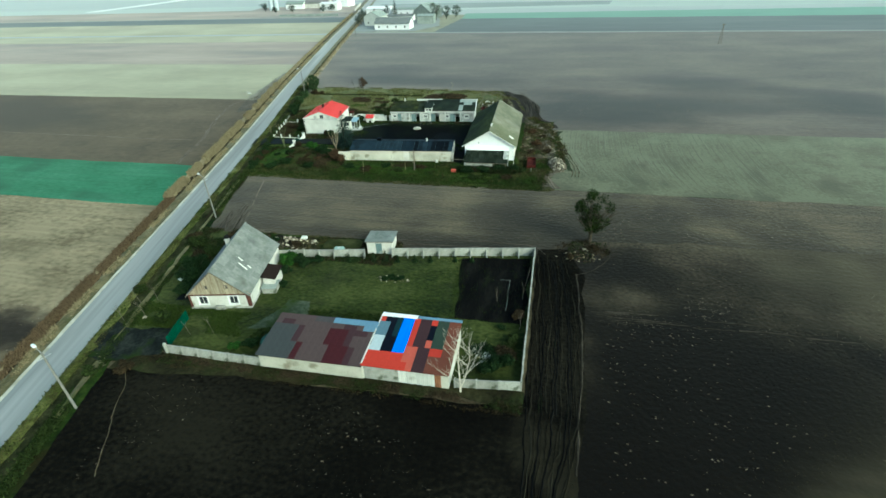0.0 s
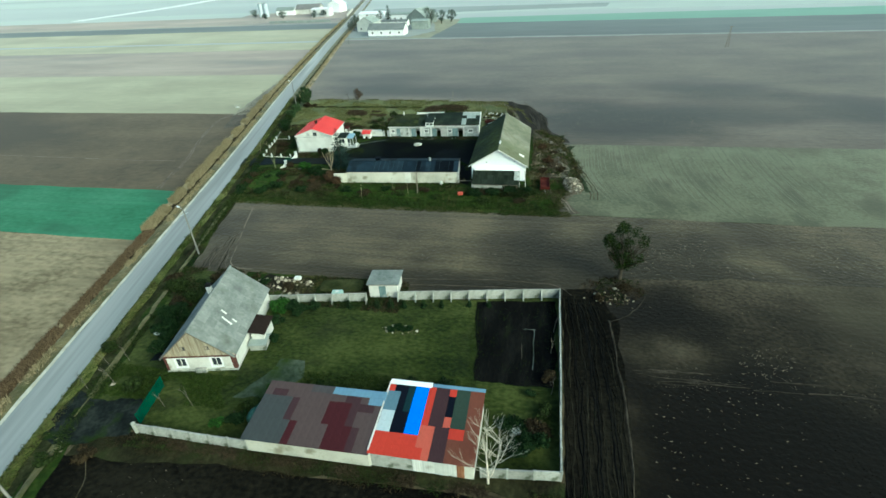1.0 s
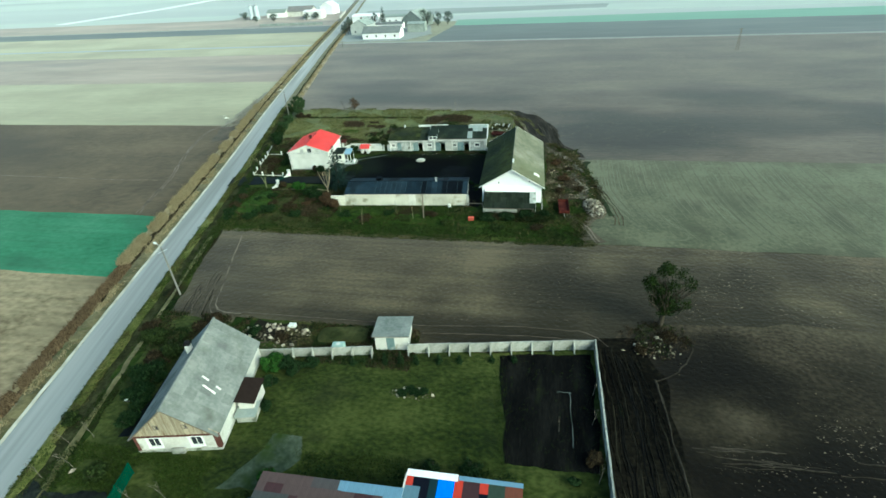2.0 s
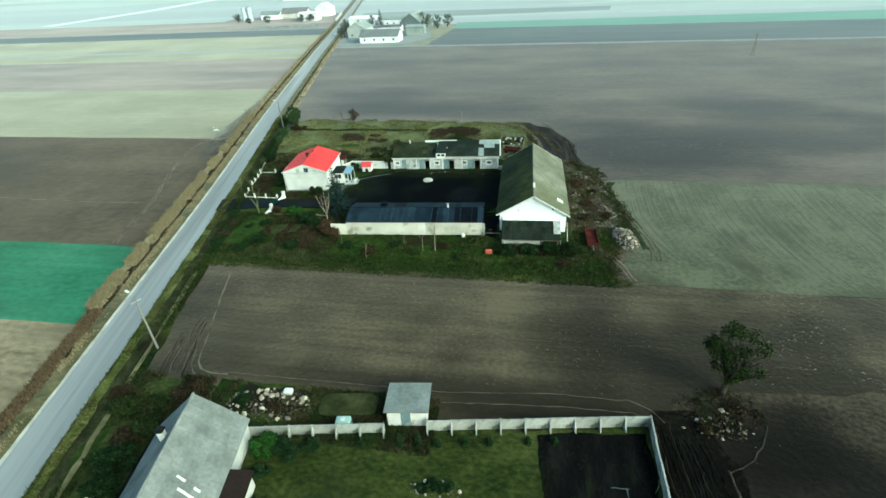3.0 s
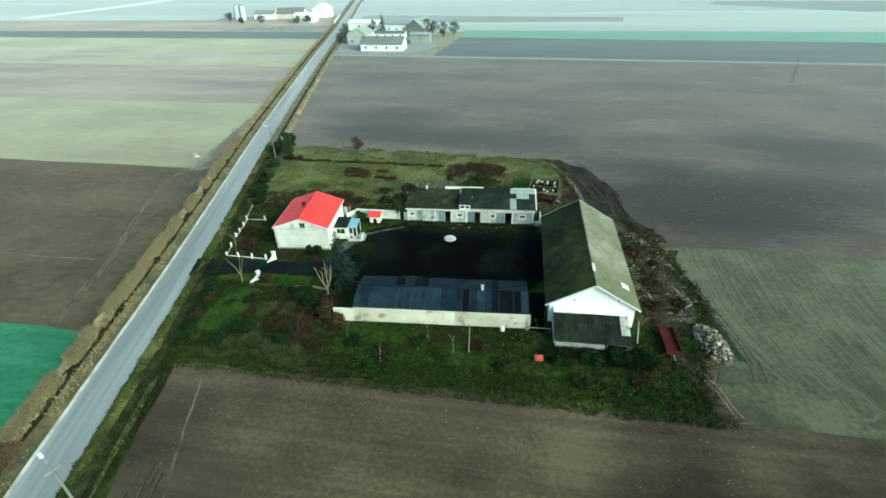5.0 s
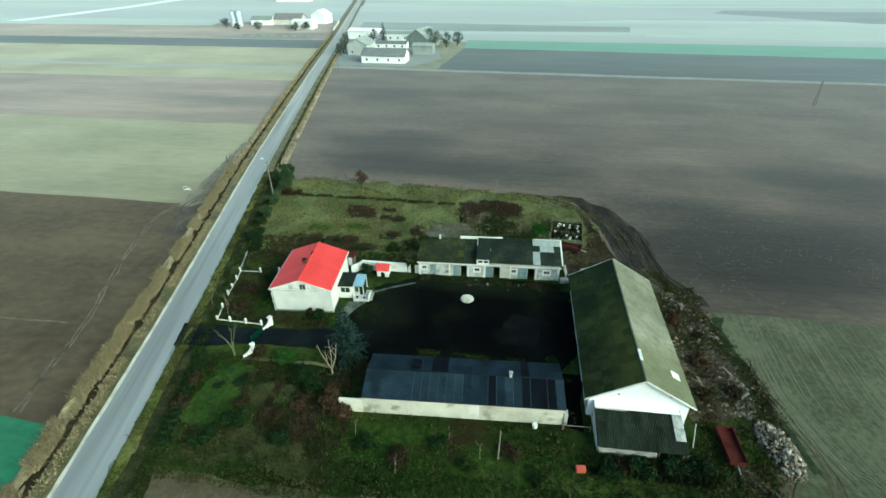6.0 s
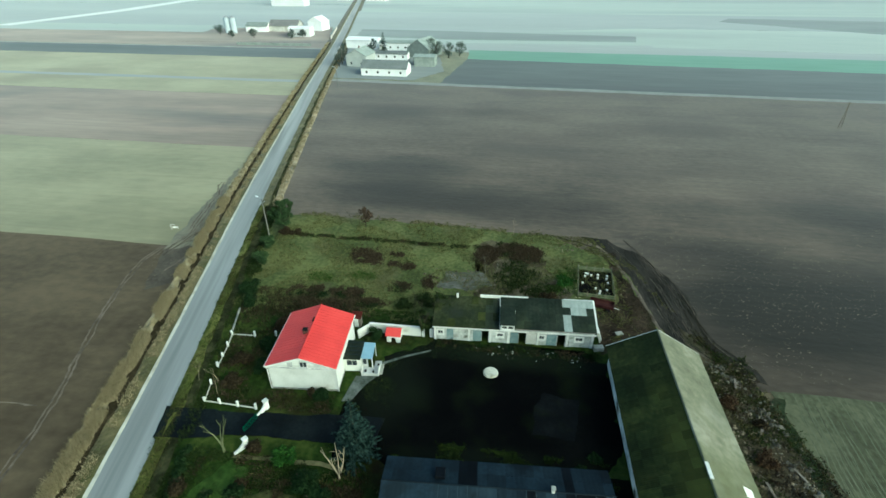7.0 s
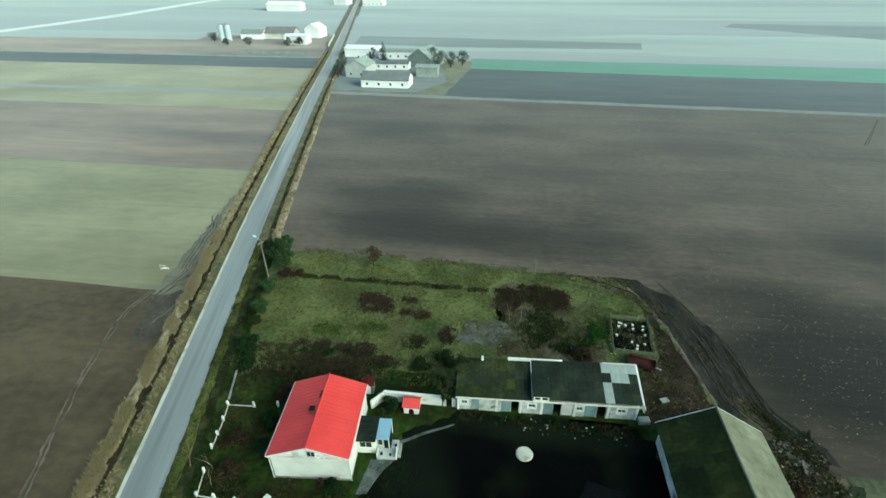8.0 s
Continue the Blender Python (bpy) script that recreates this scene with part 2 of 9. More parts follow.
M["margin_green"] = material("margin_green", [(0.016, 0.0235, 0.011), (0.03, 0.04, 0.0195), (0.05, 0.06, 0.031)], 0.4, 2.4, 0.95, 0.8, bump_scale=2.6, dist=0.14, stain=((0.04, 0.04, 0.023), 0.3, 0.54), soft_edge=0.2)
M["front_weeds"] = material("front_weeds", [(0.009, 0.0085, 0.0045), (0.022, 0.021, 0.0095), (0.045, 0.042, 0.019)], 0.2, 1.8, 0.95, 0.9, bump_scale=2.4, dist=0.2, stain=((0.022, 0.032, 0.0085), 0.2, 0.54), soft_edge=0.2)
M["clamp_grass"] = material("clamp_grass", [(0.021, 0.025, 0.0085), (0.04, 0.044, 0.015), (0.066, 0.067, 0.025)], 0.4, 2.2, 0.95, 0.8, bump_scale=2.6, dist=0.15, stain=((0.03, 0.032, 0.012), 0.4, 0.55), soft_edge=0.2)
M["verge_olive"] = material("verge_olive", [(0.05, 0.048, 0.02), (0.098, 0.088, 0.04), (0.17, 0.146, 0.07)], 0.3, 1.6, 0.95, 0.8, bump_scale=2.5, dist=0.2, sheen=0.15, sheen_tint=(1.0, 0.98, 0.9), stain=((0.06, 0.066, 0.022), 0.25, 0.55))
M["ditch_brown"] = material("ditch_brown", [(0.014, 0.011, 0.006), (0.03, 0.024, 0.013), (0.058, 0.046, 0.026)], 0.5, 3, 0.95, 0.5, gloss=0.02)
M["ditch_mud"] = material("ditch_mud", [(0.0105, 0.012, 0.0054), (0.0255, 0.027, 0.012), (0.054, 0.054, 0.024)], 0.5, 3, 0.95, 0.5, gloss=0.02)
M["lawn"] = material("lawn", [(0.00902, 0.01419, 0.003268), (0.02788, 0.03655, 0.007568), (0.0574, 0.06622, 0.01634)], 0.13, 1.6, 0.95, 0.8, (1.0, 1.4, 1), bump_scale=3.0, dist=0.12, fine_amount=0.65, stain=((0.011, 0.0145, 0.005), 0.15, 0.52), soft_edge=0.24, sheen=0.07, sheen_tint=(0.95, 1.0, 0.9))
M["rough_grass"] = material("rough_grass", [(0.005335, 0.008755, 0.002), (0.02037, 0.03605, 0.0064), (0.05432, 0.06798, 0.0144)], 0.09, 1.2, 0.95, 0.9, bump_scale=2.0, dist=0.25, stain=((0.0194, 0.01545, 0.0064), 0.14, 0.51), soft_edge=0.16)
M["back_grass"] = material("back_grass", [(0.033, 0.043, 0.013), (0.068, 0.079, 0.024), (0.111, 0.118, 0.041)], 0.12, 1.6, 0.95, 0.8, bump_scale=2.4, dist=0.14, fine_amount=0.7, stain=((0.07, 0.06, 0.032), 0.1, 0.53), soft_edge=0.25, sheen=0.08, sheen_tint=(1.0, 0.98, 0.88))
M["garden_soil"] = material("garden_soil", [(0.002375, 0.0025, 0.00252), (0.005225, 0.0052, 0.004872), (0.0114, 0.011, 0.00924)], 0.3, 2.2, 0.98, 0.7, (2, 0.5, 1), bump_scale=3, dist=0.1, gloss=0.02, stain=((0.01425, 0.018, 0.00756), 0.35, 0.6), soft_edge=0.2)
M["yard_black"] = material("yard_black", [(0.0005, 0.00055, 0.000588), (0.001, 0.0011, 0.001008), (0.00225, 0.002475, 0.0021)], 0.12, 1.5, 0.68, 0.4, bump_scale=3, stain=((0.004, 0.005775, 0.0021), 0.16, 0.53), soft_edge=0.2, gloss=0.03, blotches=[(-30, 88.2, 19, 4.2, 0.9), (-46, 80, 6, 9, 0.6), (-30, 69.4, 14, 2.6, 0.6)], blotch_colour=(0.0075, 0.0098, 0.0056))
M["asphalt_dark"] = material("asphalt_dark", [(0.00209, 0.003, 0.0036), (0.004275, 0.006, 0.00675), (0.0095, 0.0125, 0.0126)], 0.3, 3, 0.68, 0.3, gloss=0.08, stain=((0.01235, 0.016, 0.0081), 0.3, 0.58), soft_edge=0.2)
M["slab_dark"] = material("slab_dark", [(0.0015, 0.0018, 0.002), (0.003, 0.0035, 0.0038), (0.006, 0.007, 0.007)], 0.4, 2, 0.75, 0.3, gloss=0.05, stain=((0.006, 0.008, 0.003), 0.3, 0.54), soft_edge=0.2)
M["concrete"] = material("concrete", [(0.19, 0.195, 0.165), (0.30, 0.30, 0.26), (0.40, 0.39, 0.345)], 0.7, 8, 0.9, 0.3, dist=0.02, stain=((0.11, 0.12, 0.085), 0.9, 0.55), spread=0.22)
M["plaster"] = material("plaster", [(0.42, 0.405, 0.35), (0.54, 0.525, 0.465), (0.62, 0.61, 0.555)], 0.5, 6, 0.85, 0.2, dist=0.02, stain=((0.3, 0.28, 0.22), 0.7, 0.58))
M["cream"] = material("cream", [(0.36, 0.345, 0.28), (0.50, 0.48, 0.39), (0.58, 0.56, 0.47)], 0.35, 5, 0.9, 0.25, dist=0.02, stain=((0.27, 0.25, 0.18), 0.5, 0.56))
M["white"] = material("white", [(0.52, 0.52, 0.4655), (0.62, 0.62, 0.5605), (0.68, 0.68, 0.6222)], 0.5, 6, 0.8, 0.15, dist=0.02, stain=((0.44, 0.43, 0.361), 0.6, 0.6))
M["block_grey"] = material("block_grey", [(0.30, 0.31, 0.29), (0.42, 0.43, 0.40), (0.55, 0.55, 0.52)], 0.7, 5, 0.9, 0.3, dist=0.02, stain=((0.66, 0.66, 0.62), 0.6, 0.56))
M["limewash_old"] = material("limewash_old", [(0.2, 0.21, 0.185), (0.36, 0.37, 0.33), (0.54, 0.54, 0.5)], 0.6, 3, 0.9, 0.3, dist=0.02, stain=((0.12, 0.125, 0.095), 0.7, 0.55), soft_edge=0.15)
# uneven white with large dark spots, for the barn's west wall
M["wall_patchy"] = material("wall_patchy", [(0.2, 0.2, 0.18), (0.5, 0.5, 0.47), (0.74, 0.74, 0.7)], 0.5, 3, 0.9, 0.3, dist=0.02, stain=((0.06, 0.062, 0.05), 0.4, 0.55), soft_edge=0.1)
M["cinder"] = material("cinder", [(0.0057, 0.007, 0.00675), (0.0133, 0.0155, 0.01395), (0.0304, 0.034, 0.027)], 0.5, 3, 0.95, 0.6, bump_scale=3, stain=((0.0171, 0.027, 0.0072), 0.45, 0.53), soft_edge=0.15, gloss=0.02)
M["path_grey"] = material("path_grey", [(0.045, 0.052, 0.045), (0.08, 0.09, 0.08), (0.12, 0.13, 0.118)], 0.8, 4, 0.92, 0.3, stain=((0.03, 0.036, 0.022), 0.6, 0.54), soft_edge=0.2)
M["pale_soil"] = material("pale_soil", [(0.085, 0.069, 0.052), (0.125, 0.102, 0.078), (0.165, 0.137, 0.106)], 0.4, 2.5, 0.98, 0.5, stain=((0.055, 0.044, 0.033), 0.35, 0.5), soft_edge=0.15, sheen=0.1)
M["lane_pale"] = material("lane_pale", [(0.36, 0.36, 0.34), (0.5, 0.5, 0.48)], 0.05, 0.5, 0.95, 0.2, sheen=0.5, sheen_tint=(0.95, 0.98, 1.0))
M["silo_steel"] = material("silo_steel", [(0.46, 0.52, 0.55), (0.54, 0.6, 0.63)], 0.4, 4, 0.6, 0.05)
# far strips, stucco and roofs: colours lightened in place of haze
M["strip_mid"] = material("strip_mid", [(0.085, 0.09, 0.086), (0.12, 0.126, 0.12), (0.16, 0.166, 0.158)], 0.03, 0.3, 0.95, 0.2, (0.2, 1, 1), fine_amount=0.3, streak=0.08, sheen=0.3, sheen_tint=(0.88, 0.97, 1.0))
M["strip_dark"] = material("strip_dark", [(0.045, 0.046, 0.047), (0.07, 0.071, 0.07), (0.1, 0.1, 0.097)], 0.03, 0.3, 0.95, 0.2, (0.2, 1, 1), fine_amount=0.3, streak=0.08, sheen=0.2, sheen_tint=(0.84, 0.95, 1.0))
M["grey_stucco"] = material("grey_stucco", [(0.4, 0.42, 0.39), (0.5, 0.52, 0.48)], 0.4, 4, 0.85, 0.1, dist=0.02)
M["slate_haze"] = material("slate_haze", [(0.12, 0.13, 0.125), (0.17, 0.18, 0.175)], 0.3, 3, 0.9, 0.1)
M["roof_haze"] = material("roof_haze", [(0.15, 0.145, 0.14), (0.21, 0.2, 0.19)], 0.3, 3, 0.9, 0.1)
M["lime_white"] = material("lime_white", [(0.74, 0.74, 0.72), (0.8, 0.8, 0.785), (0.84, 0.84, 0.825)], 0.3, 4, 0.85, 0.1, dist=0.02)
M["trampled"] = material("trampled", [(0.012, 0.009, 0.006), (0.032, 0.024, 0.0155), (0.07, 0.052, 0.034)], 0.3, 2.4, 0.95, 0.9, bump_scale=2.6, dist=0.2, stain=((0.02, 0.026, 0.009), 0.25, 0.55), soft_edge=0.2)
M["headland"] = material("headland", [(0.012, 0.011, 0.0095), (0.026, 0.0235, 0.0195), (0.05, 0.044, 0.036)], 0.25, 2.2, 0.95, 0.8, (1.0, 0.35, 1), bump_scale=2.4, dist=0.15, stain=((0.04, 0.034, 0.026), 0.2, 0.54), soft_edge=0.2)
M["trodden_crop"] = material("trodden_crop", [(0.085, 0.078, 0.056), (0.13, 0.12, 0.085), (0.18, 0.167, 0.115)], 0.2, 1.6, 0.95, 0.6, bump_scale=2.0, dist=0.1, stain=((0.15, 0.143, 0.088), 0.18, 0.52), soft_edge=0.25, sheen=0.25, sheen_tint=(1.0, 0.98, 0.92))
M["headland_grey"] = material("headland_grey", [(0.04, 0.034, 0.026), (0.066, 0.056, 0.042), (0.1, 0.086, 0.065)], 0.2, 1.8, 0.95, 0.7, bump_scale=2.2, dist=0.12, stain=((0.075, 0.07, 0.05), 0.2, 0.54), soft_edge=0.2, sheen=0.1)
M["rut_pale"] = material("rut_pale", [(0.06, 0.048, 0.036), (0.088, 0.071, 0.054), (0.118, 0.096, 0.073)], 0.4, 2.5, 0.98, 0.5, stain=((0.045, 0.036, 0.027), 0.5, 0.5), soft_edge=0.15, sheen=0.06)
M["tank_green"] = material("tank_green", [(0.28, 0.39, 0.324), (0.336, 0.45, 0.3816)], 0.6, 5, 0.5, 0.05)
M["reed_ground"] = material("reed_ground", [(0.1, 0.08, 0.04), (0.215, 0.178, 0.097), (0.335, 0.285, 0.165)], 0.5, 2.4, 0.95, 0.9, bump_scale=2.4, dist=0.25, stain=((0.04, 0.03, 0.016), 0.55, 0.56), soft_edge=0.15, sheen=0.2, sheen_tint=(1.0, 0.98, 0.92))
M["ash_pale"] = material("ash_pale", [(0.06, 0.06, 0.045), (0.105, 0.104, 0.086), (0.16, 0.158, 0.138)], 0.4, 2.5, 0.95, 0.6, stain=((0.045, 0.05, 0.02), 0.3, 0.5), soft_edge=0.2)
M["crop_line"] = material("crop_line", [(0.06894, 0.07642, 0.04464), (0.08654, 0.09494, 0.05819), (0.1122, 0.1206, 0.07652)], 0.12, 0.8, 0.95, 0.4, sheen=0.3, sheen_tint=(1.0, 0.98, 0.84))
M["crop_gap"] = material("crop_gap", [(0.03647, 0.03907, 0.02257), (0.04819, 0.05079, 0.0301), (0.05991, 0.06252, 0.0383)], 0.12, 0.8, 0.95, 0.4, sheen=0.3, sheen_tint=(1.0, 0.98, 0.84))
M["orchard_green"] = material("orchard_green", [(0.016, 0.033, 0.0066), (0.034, 0.062, 0.0118), (0.058, 0.09, 0.019)], 0.2, 1.8, 0.95, 0.8, bump_scale=2.4, dist=0.15, stain=((0.01164, 0.01854, 0.0048), 0.25, 0.55), soft_edge=0.2)
M["felt_streak"] = material("felt_streak", [(0.008624, 0.01213, 0.007854), (0.01617, 0.02079, 0.01386), (0.02965, 0.03581, 0.02449)], 0.5, 3, 0.9, 0.3, (3, 0.4, 1), across=True)
M["trailer_dark"] = material("trailer_dark", [(0.018, 0.007, 0.007), (0.035, 0.012, 0.011), (0.06, 0.024, 0.02)], 0.6, 6, 0.85, 0.2)
M["straw_bits"] = leafy("straw_bits", (0.04, 0.032, 0.022), (0.24, 0.2, 0.145))
M["brick_red"] = material("brick_red", [(0.07, 0.032, 0.026), (0.12, 0.05, 0.038)], 2, 12, 0.9, 0.3, dist=0.01)
M["gable_board"] = material("gable_board", [(0.232, 0.196, 0.1326), (0.312, 0.268, 0.1872), (0.384, 0.336, 0.2457)], 0.6, 6, 0.85, 0.3, (6, 6, 0.6), dist=0.01, stain=((0.16, 0.112, 0.0663), 0.5, 0.56), spread=0.2)
M["asbestos"] = material("asbestos", [(0.125, 0.135, 0.124), (0.175, 0.185, 0.168), (0.23, 0.24, 0.216)], 0.5, 3, 0.9, 0.25, dist=0.02, spread=0.14, stain=((0.115, 0.126, 0.102), 0.4, 0.55), soft_edge=0.2, across=True)
M["asbestos_pale"] = material("asbestos_pale", [(0.15, 0.165, 0.145), (0.21, 0.225, 0.198), (0.275, 0.285, 0.25)], 0.4, 3, 0.9, 0.25, dist=0.02, spread=0.1, stain=((0.12, 0.135, 0.1), 0.4, 0.55), soft_edge=0.2, across=True)
# mossy sheets; the west slope's shade is also put into this colour
M["asbestos_moss_shade"] = material("asbestos_moss_shade", [(0.012, 0.01666, 0.00462), (0.022, 0.02744, 0.00726), (0.042, 0.04704, 0.01188)], 0.2, 2.0, 0.68, 0.4, dist=0.03, spread=0.3, stain=((0.06, 0.06468, 0.0132), 0.13, 0.55), soft_edge=0.25, gloss=0.08, blotches=[(-11.5, 68, 3.5, 14, 0.5)], blotch_colour=(0.075, 0.0784, 0.0165), across=True)
M["asbestos_olive"] = material("asbestos_olive", [(0.103, 0.106, 0.0665), (0.1545, 0.155, 0.1026), (0.2369, 0.232, 0.171)], 0.16, 1.3, 0.68, 0.3, gloss=0.2, dist=0.02, spread=0.06, stain=((0.309, 0.305, 0.247), 0.13, 0.54), soft_edge=0.3, blotches=[(-8, 66, 9, 8, 0.6)], blotch_colour=(0.0927, 0.1, 0.04275), across=True)
M["felt_dark"] = material("felt_dark", [(0.00605, 0.00928, 0.005775), (0.0121, 0.01682, 0.011), (0.0231, 0.02842, 0.01815)], 0.4, 2.5, 0.68, 0.3, dist=0.02, stain=((0.0275, 0.03364, 0.0165), 0.25, 0.55), soft_edge=0.2, spread=0.25, gloss=0.12, across=True)
M["felt_moss"] = material("felt_moss", [(0.009, 0.0125, 0.0055), (0.02, 0.025, 0.0115), (0.044, 0.048, 0.023)], 0.35, 2.2, 0.9, 0.5, dist=0.03, stain=((0.02, 0.024, 0.018), 0.3, 0.54), soft_edge=0.2, spread=0.1, across=True)
M["felt_pale"] = material("felt_pale", [(0.2, 0.23, 0.21), (0.3, 0.33, 0.3)], 0.6, 4, 0.9, 0.2)
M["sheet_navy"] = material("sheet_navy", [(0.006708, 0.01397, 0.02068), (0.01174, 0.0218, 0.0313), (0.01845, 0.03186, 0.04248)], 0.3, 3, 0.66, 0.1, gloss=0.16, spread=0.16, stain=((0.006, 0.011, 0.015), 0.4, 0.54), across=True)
# darker navy sheets: back slope, ridge and part of the front
M["sheet_navy_dark"] = material("sheet_navy_dark", [(0.0036, 0.0078, 0.0126), (0.0066, 0.0126, 0.0186), (0.0108, 0.0192, 0.0264)], 0.3, 3, 0.66, 0.1, gloss=0.12, spread=0.3, stain=((0.003, 0.006, 0.009), 0.4, 0.54), across=True)
M["seam_grey"] = material("seam_grey", [(0.03, 0.045, 0.055), (0.055, 0.075, 0.085)], 1, 6, 0.7, 0.1)
M["sheet_black"] = material("sheet_black", [(0.0012, 0.0022, 0.0036), (0.0028, 0.004, 0.006)], 0.4, 3, 0.66, 0.1, gloss=0.08, spread=0.3, across=True)
ROOF = {
    "G": (0.046, 0.049, 0.048), "B": (0.068, 0.047, 0.044), "M": (0.042, 0.009, 0.011), "D": (0.055, 0.05, 0.05), "S": (0.13, 0.215, 0.29),
    "R": (0.40, 0.036, 0.022), "O": (0.42, 0.085, 0.055), "N": (0.0016, 0.0025, 0.007), "T": (0.008, 0.025, 0.028), "A": (0.0, 0.16, 0.85),
    "E": (0.03, 0.045, 0.032), "L": (0.42, 0.47, 0.48), "W": (0.8, 0.8, 0.78), "K": (0.125, 0.042, 0.026), "C": (0.10, 0.16, 0.2), "P": (0.042, 0.021, 0.023),
}
for key, c in ROOF.items():
    M["roof_" + key] = material("roof_sheet_" + key, [tuple(v * 0.85 for v in c), c, tuple(min(v * 1.12, 1) for v in c)], 0.5, 5, 0.7, 0.12, spread=0.07, dist=0.01, gloss=0.12)
M["red_metal"] = material("red_metal", [(0.465, 0.0315, 0.0287), (0.5394, 0.0405, 0.03444), (0.5859, 0.054, 0.0451)], 0.3, 4, 0.5, 0.05, dist=0.01)
M["brown_metal"] = material("brown_metal", [(0.013, 0.009, 0.007), (0.024, 0.016, 0.013)], 0.5, 5, 0.9, 0.15)
M["trailer_red"] = material("trailer_red", [(0.026, 0.007, 0.006), (0.052, 0.012, 0.009), (0.08, 0.024, 0.017)], 0.6, 6, 0.85, 0.2)
M["sky_blue"] = material("sky_blue", [(0.1872, 0.2964, 0.368), (0.2448, 0.3666, 0.448)], 0.5, 4, 0.4, 0.1)
M["rust"] = material("rust", [(0.14, 0.06, 0.03), (0.26, 0.12, 0.06), (0.32, 0.2, 0.12)], 0.8, 6, 0.9, 0.3)
M["wood_grey"] = material("wood_grey", [(0.12, 0.10, 0.08), (0.2, 0.175, 0.14)], 1, 8, 0.9, 0.3, (1, 1, 0.2))
M["board_green"] = material("board_green", [(0.055, 0.065, 0.035), (0.1, 0.115, 0.065), (0.15, 0.165, 0.1)], 1, 8, 0.9, 0.3)
M["bark_moss"] = material("bark_moss", [(0.05, 0.058, 0.026), (0.105, 0.115, 0.055), (0.16, 0.165, 0.09)], 1.5, 9, 0.95, 0.4)
M["tarp_green"] = material("tarp_green", [(0.0135, 0.05, 0.0325), (0.027, 0.08, 0.055), (0.045, 0.105, 0.075)], 0.8, 5, 0.6, 0.2, stain=((0.0135, 0.025, 0.015), 0.8, 0.56))
M["door_teal"] = material("door_teal", [(0.10, 0.15, 0.15), (0.16, 0.22, 0.215), (0.2, 0.26, 0.25)], 0.8, 6, 0.8, 0.2, stain=((0.3, 0.32, 0.3), 0.8, 0.62))
M["green_mesh"] = material("green_mesh", [(0.004, 0.04, 0.022), (0.008, 0.065, 0.036)], 1, 8, 0.8, 0.1)
M["pole"] = material("pole", [(0.15, 0.145, 0.125), (0.22, 0.21, 0.185)], 1, 8, 0.9, 0.2)
M["steel"] = material("steel", [(0.35, 0.36, 0.36), (0.5, 0.5, 0.5)], 1, 8, 0.45, 0.1, metal=0.6)
M["lamp_white"] = material("lamp_white", [(0.75, 0.76, 0.75), (0.82, 0.83, 0.82)], 1, 8, 0.4, 0.05)
M["dark_void"] = material("dark_void", [(0.01, 0.01, 0.01), (0.02, 0.02, 0.02)], 1, 6, 0.95, 0.1)
M["birch"] = material("birch", [(0.4048, 0.3592, 0.2858), (0.5465, 0.4959, 0.4041), (0.6477, 0.6072, 0.5125)], 1.2, 9, 0.9, 0.2, (1, 1, 3), stain=((0.1214, 0.09108, 0.06899), 2.2, 0.68))
M["bark"] = material("bark", [(0.035, 0.03, 0.022), (0.07, 0.058, 0.042)], 1.5, 9, 0.95, 0.4)
M["bark_pale"] = material("bark_pale", [(0.22, 0.18, 0.12), (0.36, 0.30, 0.2)], 1.5, 9, 0.95, 0.3)
M["stone"] = material("stone", [(0.17, 0.142, 0.1), (0.34, 0.295, 0.215), (0.56, 0.5, 0.385)], 0.8, 6, 0.9, 0.3, spread=0.5)
M["stone_dull"] = material("stone_dull", [(0.075, 0.06, 0.04), (0.145, 0.118, 0.08), (0.26, 0.22, 0.155)], 0.8, 6, 0.9, 0.3, spread=0.5)
M["stone_mix"] = material("stone_mix", [(0.0875, 0.07625, 0.05612), (0.2125, 0.19, 0.144), (0.45, 0.4125, 0.3233)], 0.9, 5, 0.9, 0.4, spread=0.6)
M["stone_corner"] = material("stone_corner", [(0.06, 0.05, 0.032), (0.13, 0.112, 0.074), (0.27, 0.24, 0.165)], 0.8, 4, 0.9, 0.3, spread=0.5)
M["stone_grey"] = material("stone_grey", [(0.0372, 0.03364, 0.025), (0.0806, 0.07424, 0.0575), (0.1674, 0.1537, 0.1225)], 0.8, 4, 0.9, 0.3, spread=0.4)
M["leaf_olive"] = leafy("leaf_olive", (0.0097, 0.016, 0.0048), (0.03395, 0.048, 0.0128))
M["leaf_green"] = leafy("leaf_green", (0.01164, 0.035, 0.0064), (0.0388, 0.09, 0.0144))
M["leaf_dark"] = leafy("leaf_dark", (0.00582, 0.014, 0.0048), (0.0194, 0.036, 0.0112))
M["leaf_ivy"] = leafy("leaf_ivy", (0.006305, 0.0126, 0.0026), (0.0227, 0.0378, 0.00728))
M["leaf_brown"] = leafy("leaf_brown", (0.014, 0.011, 0.006), (0.045, 0.033, 0.017))
# foliage of distant trees, paled to stand in for haze
M["leaf_haze"] = leafy("leaf_haze", (0.055, 0.072, 0.06), (0.12, 0.145, 0.122))
M["leaf_hedge"] = leafy("leaf_hedge", (0.015, 0.03, 0.011), (0.052, 0.082, 0.031))
M["leaf_russet"] = leafy("leaf_russet", (0.03, 0.02, 0.012), (0.085, 0.056, 0.034))
M["weed_brown"] = leafy("weed_brown", (0.024, 0.018, 0.011), (0.068, 0.05, 0.03))
M["leaf_rust"] = leafy("leaf_rust", (0.022, 0.014, 0.0075), (0.078, 0.049, 0.026))
M["reed_brown"] = leafy("reed_brown", (0.045, 0.03, 0.016), (0.17, 0.125, 0.075))
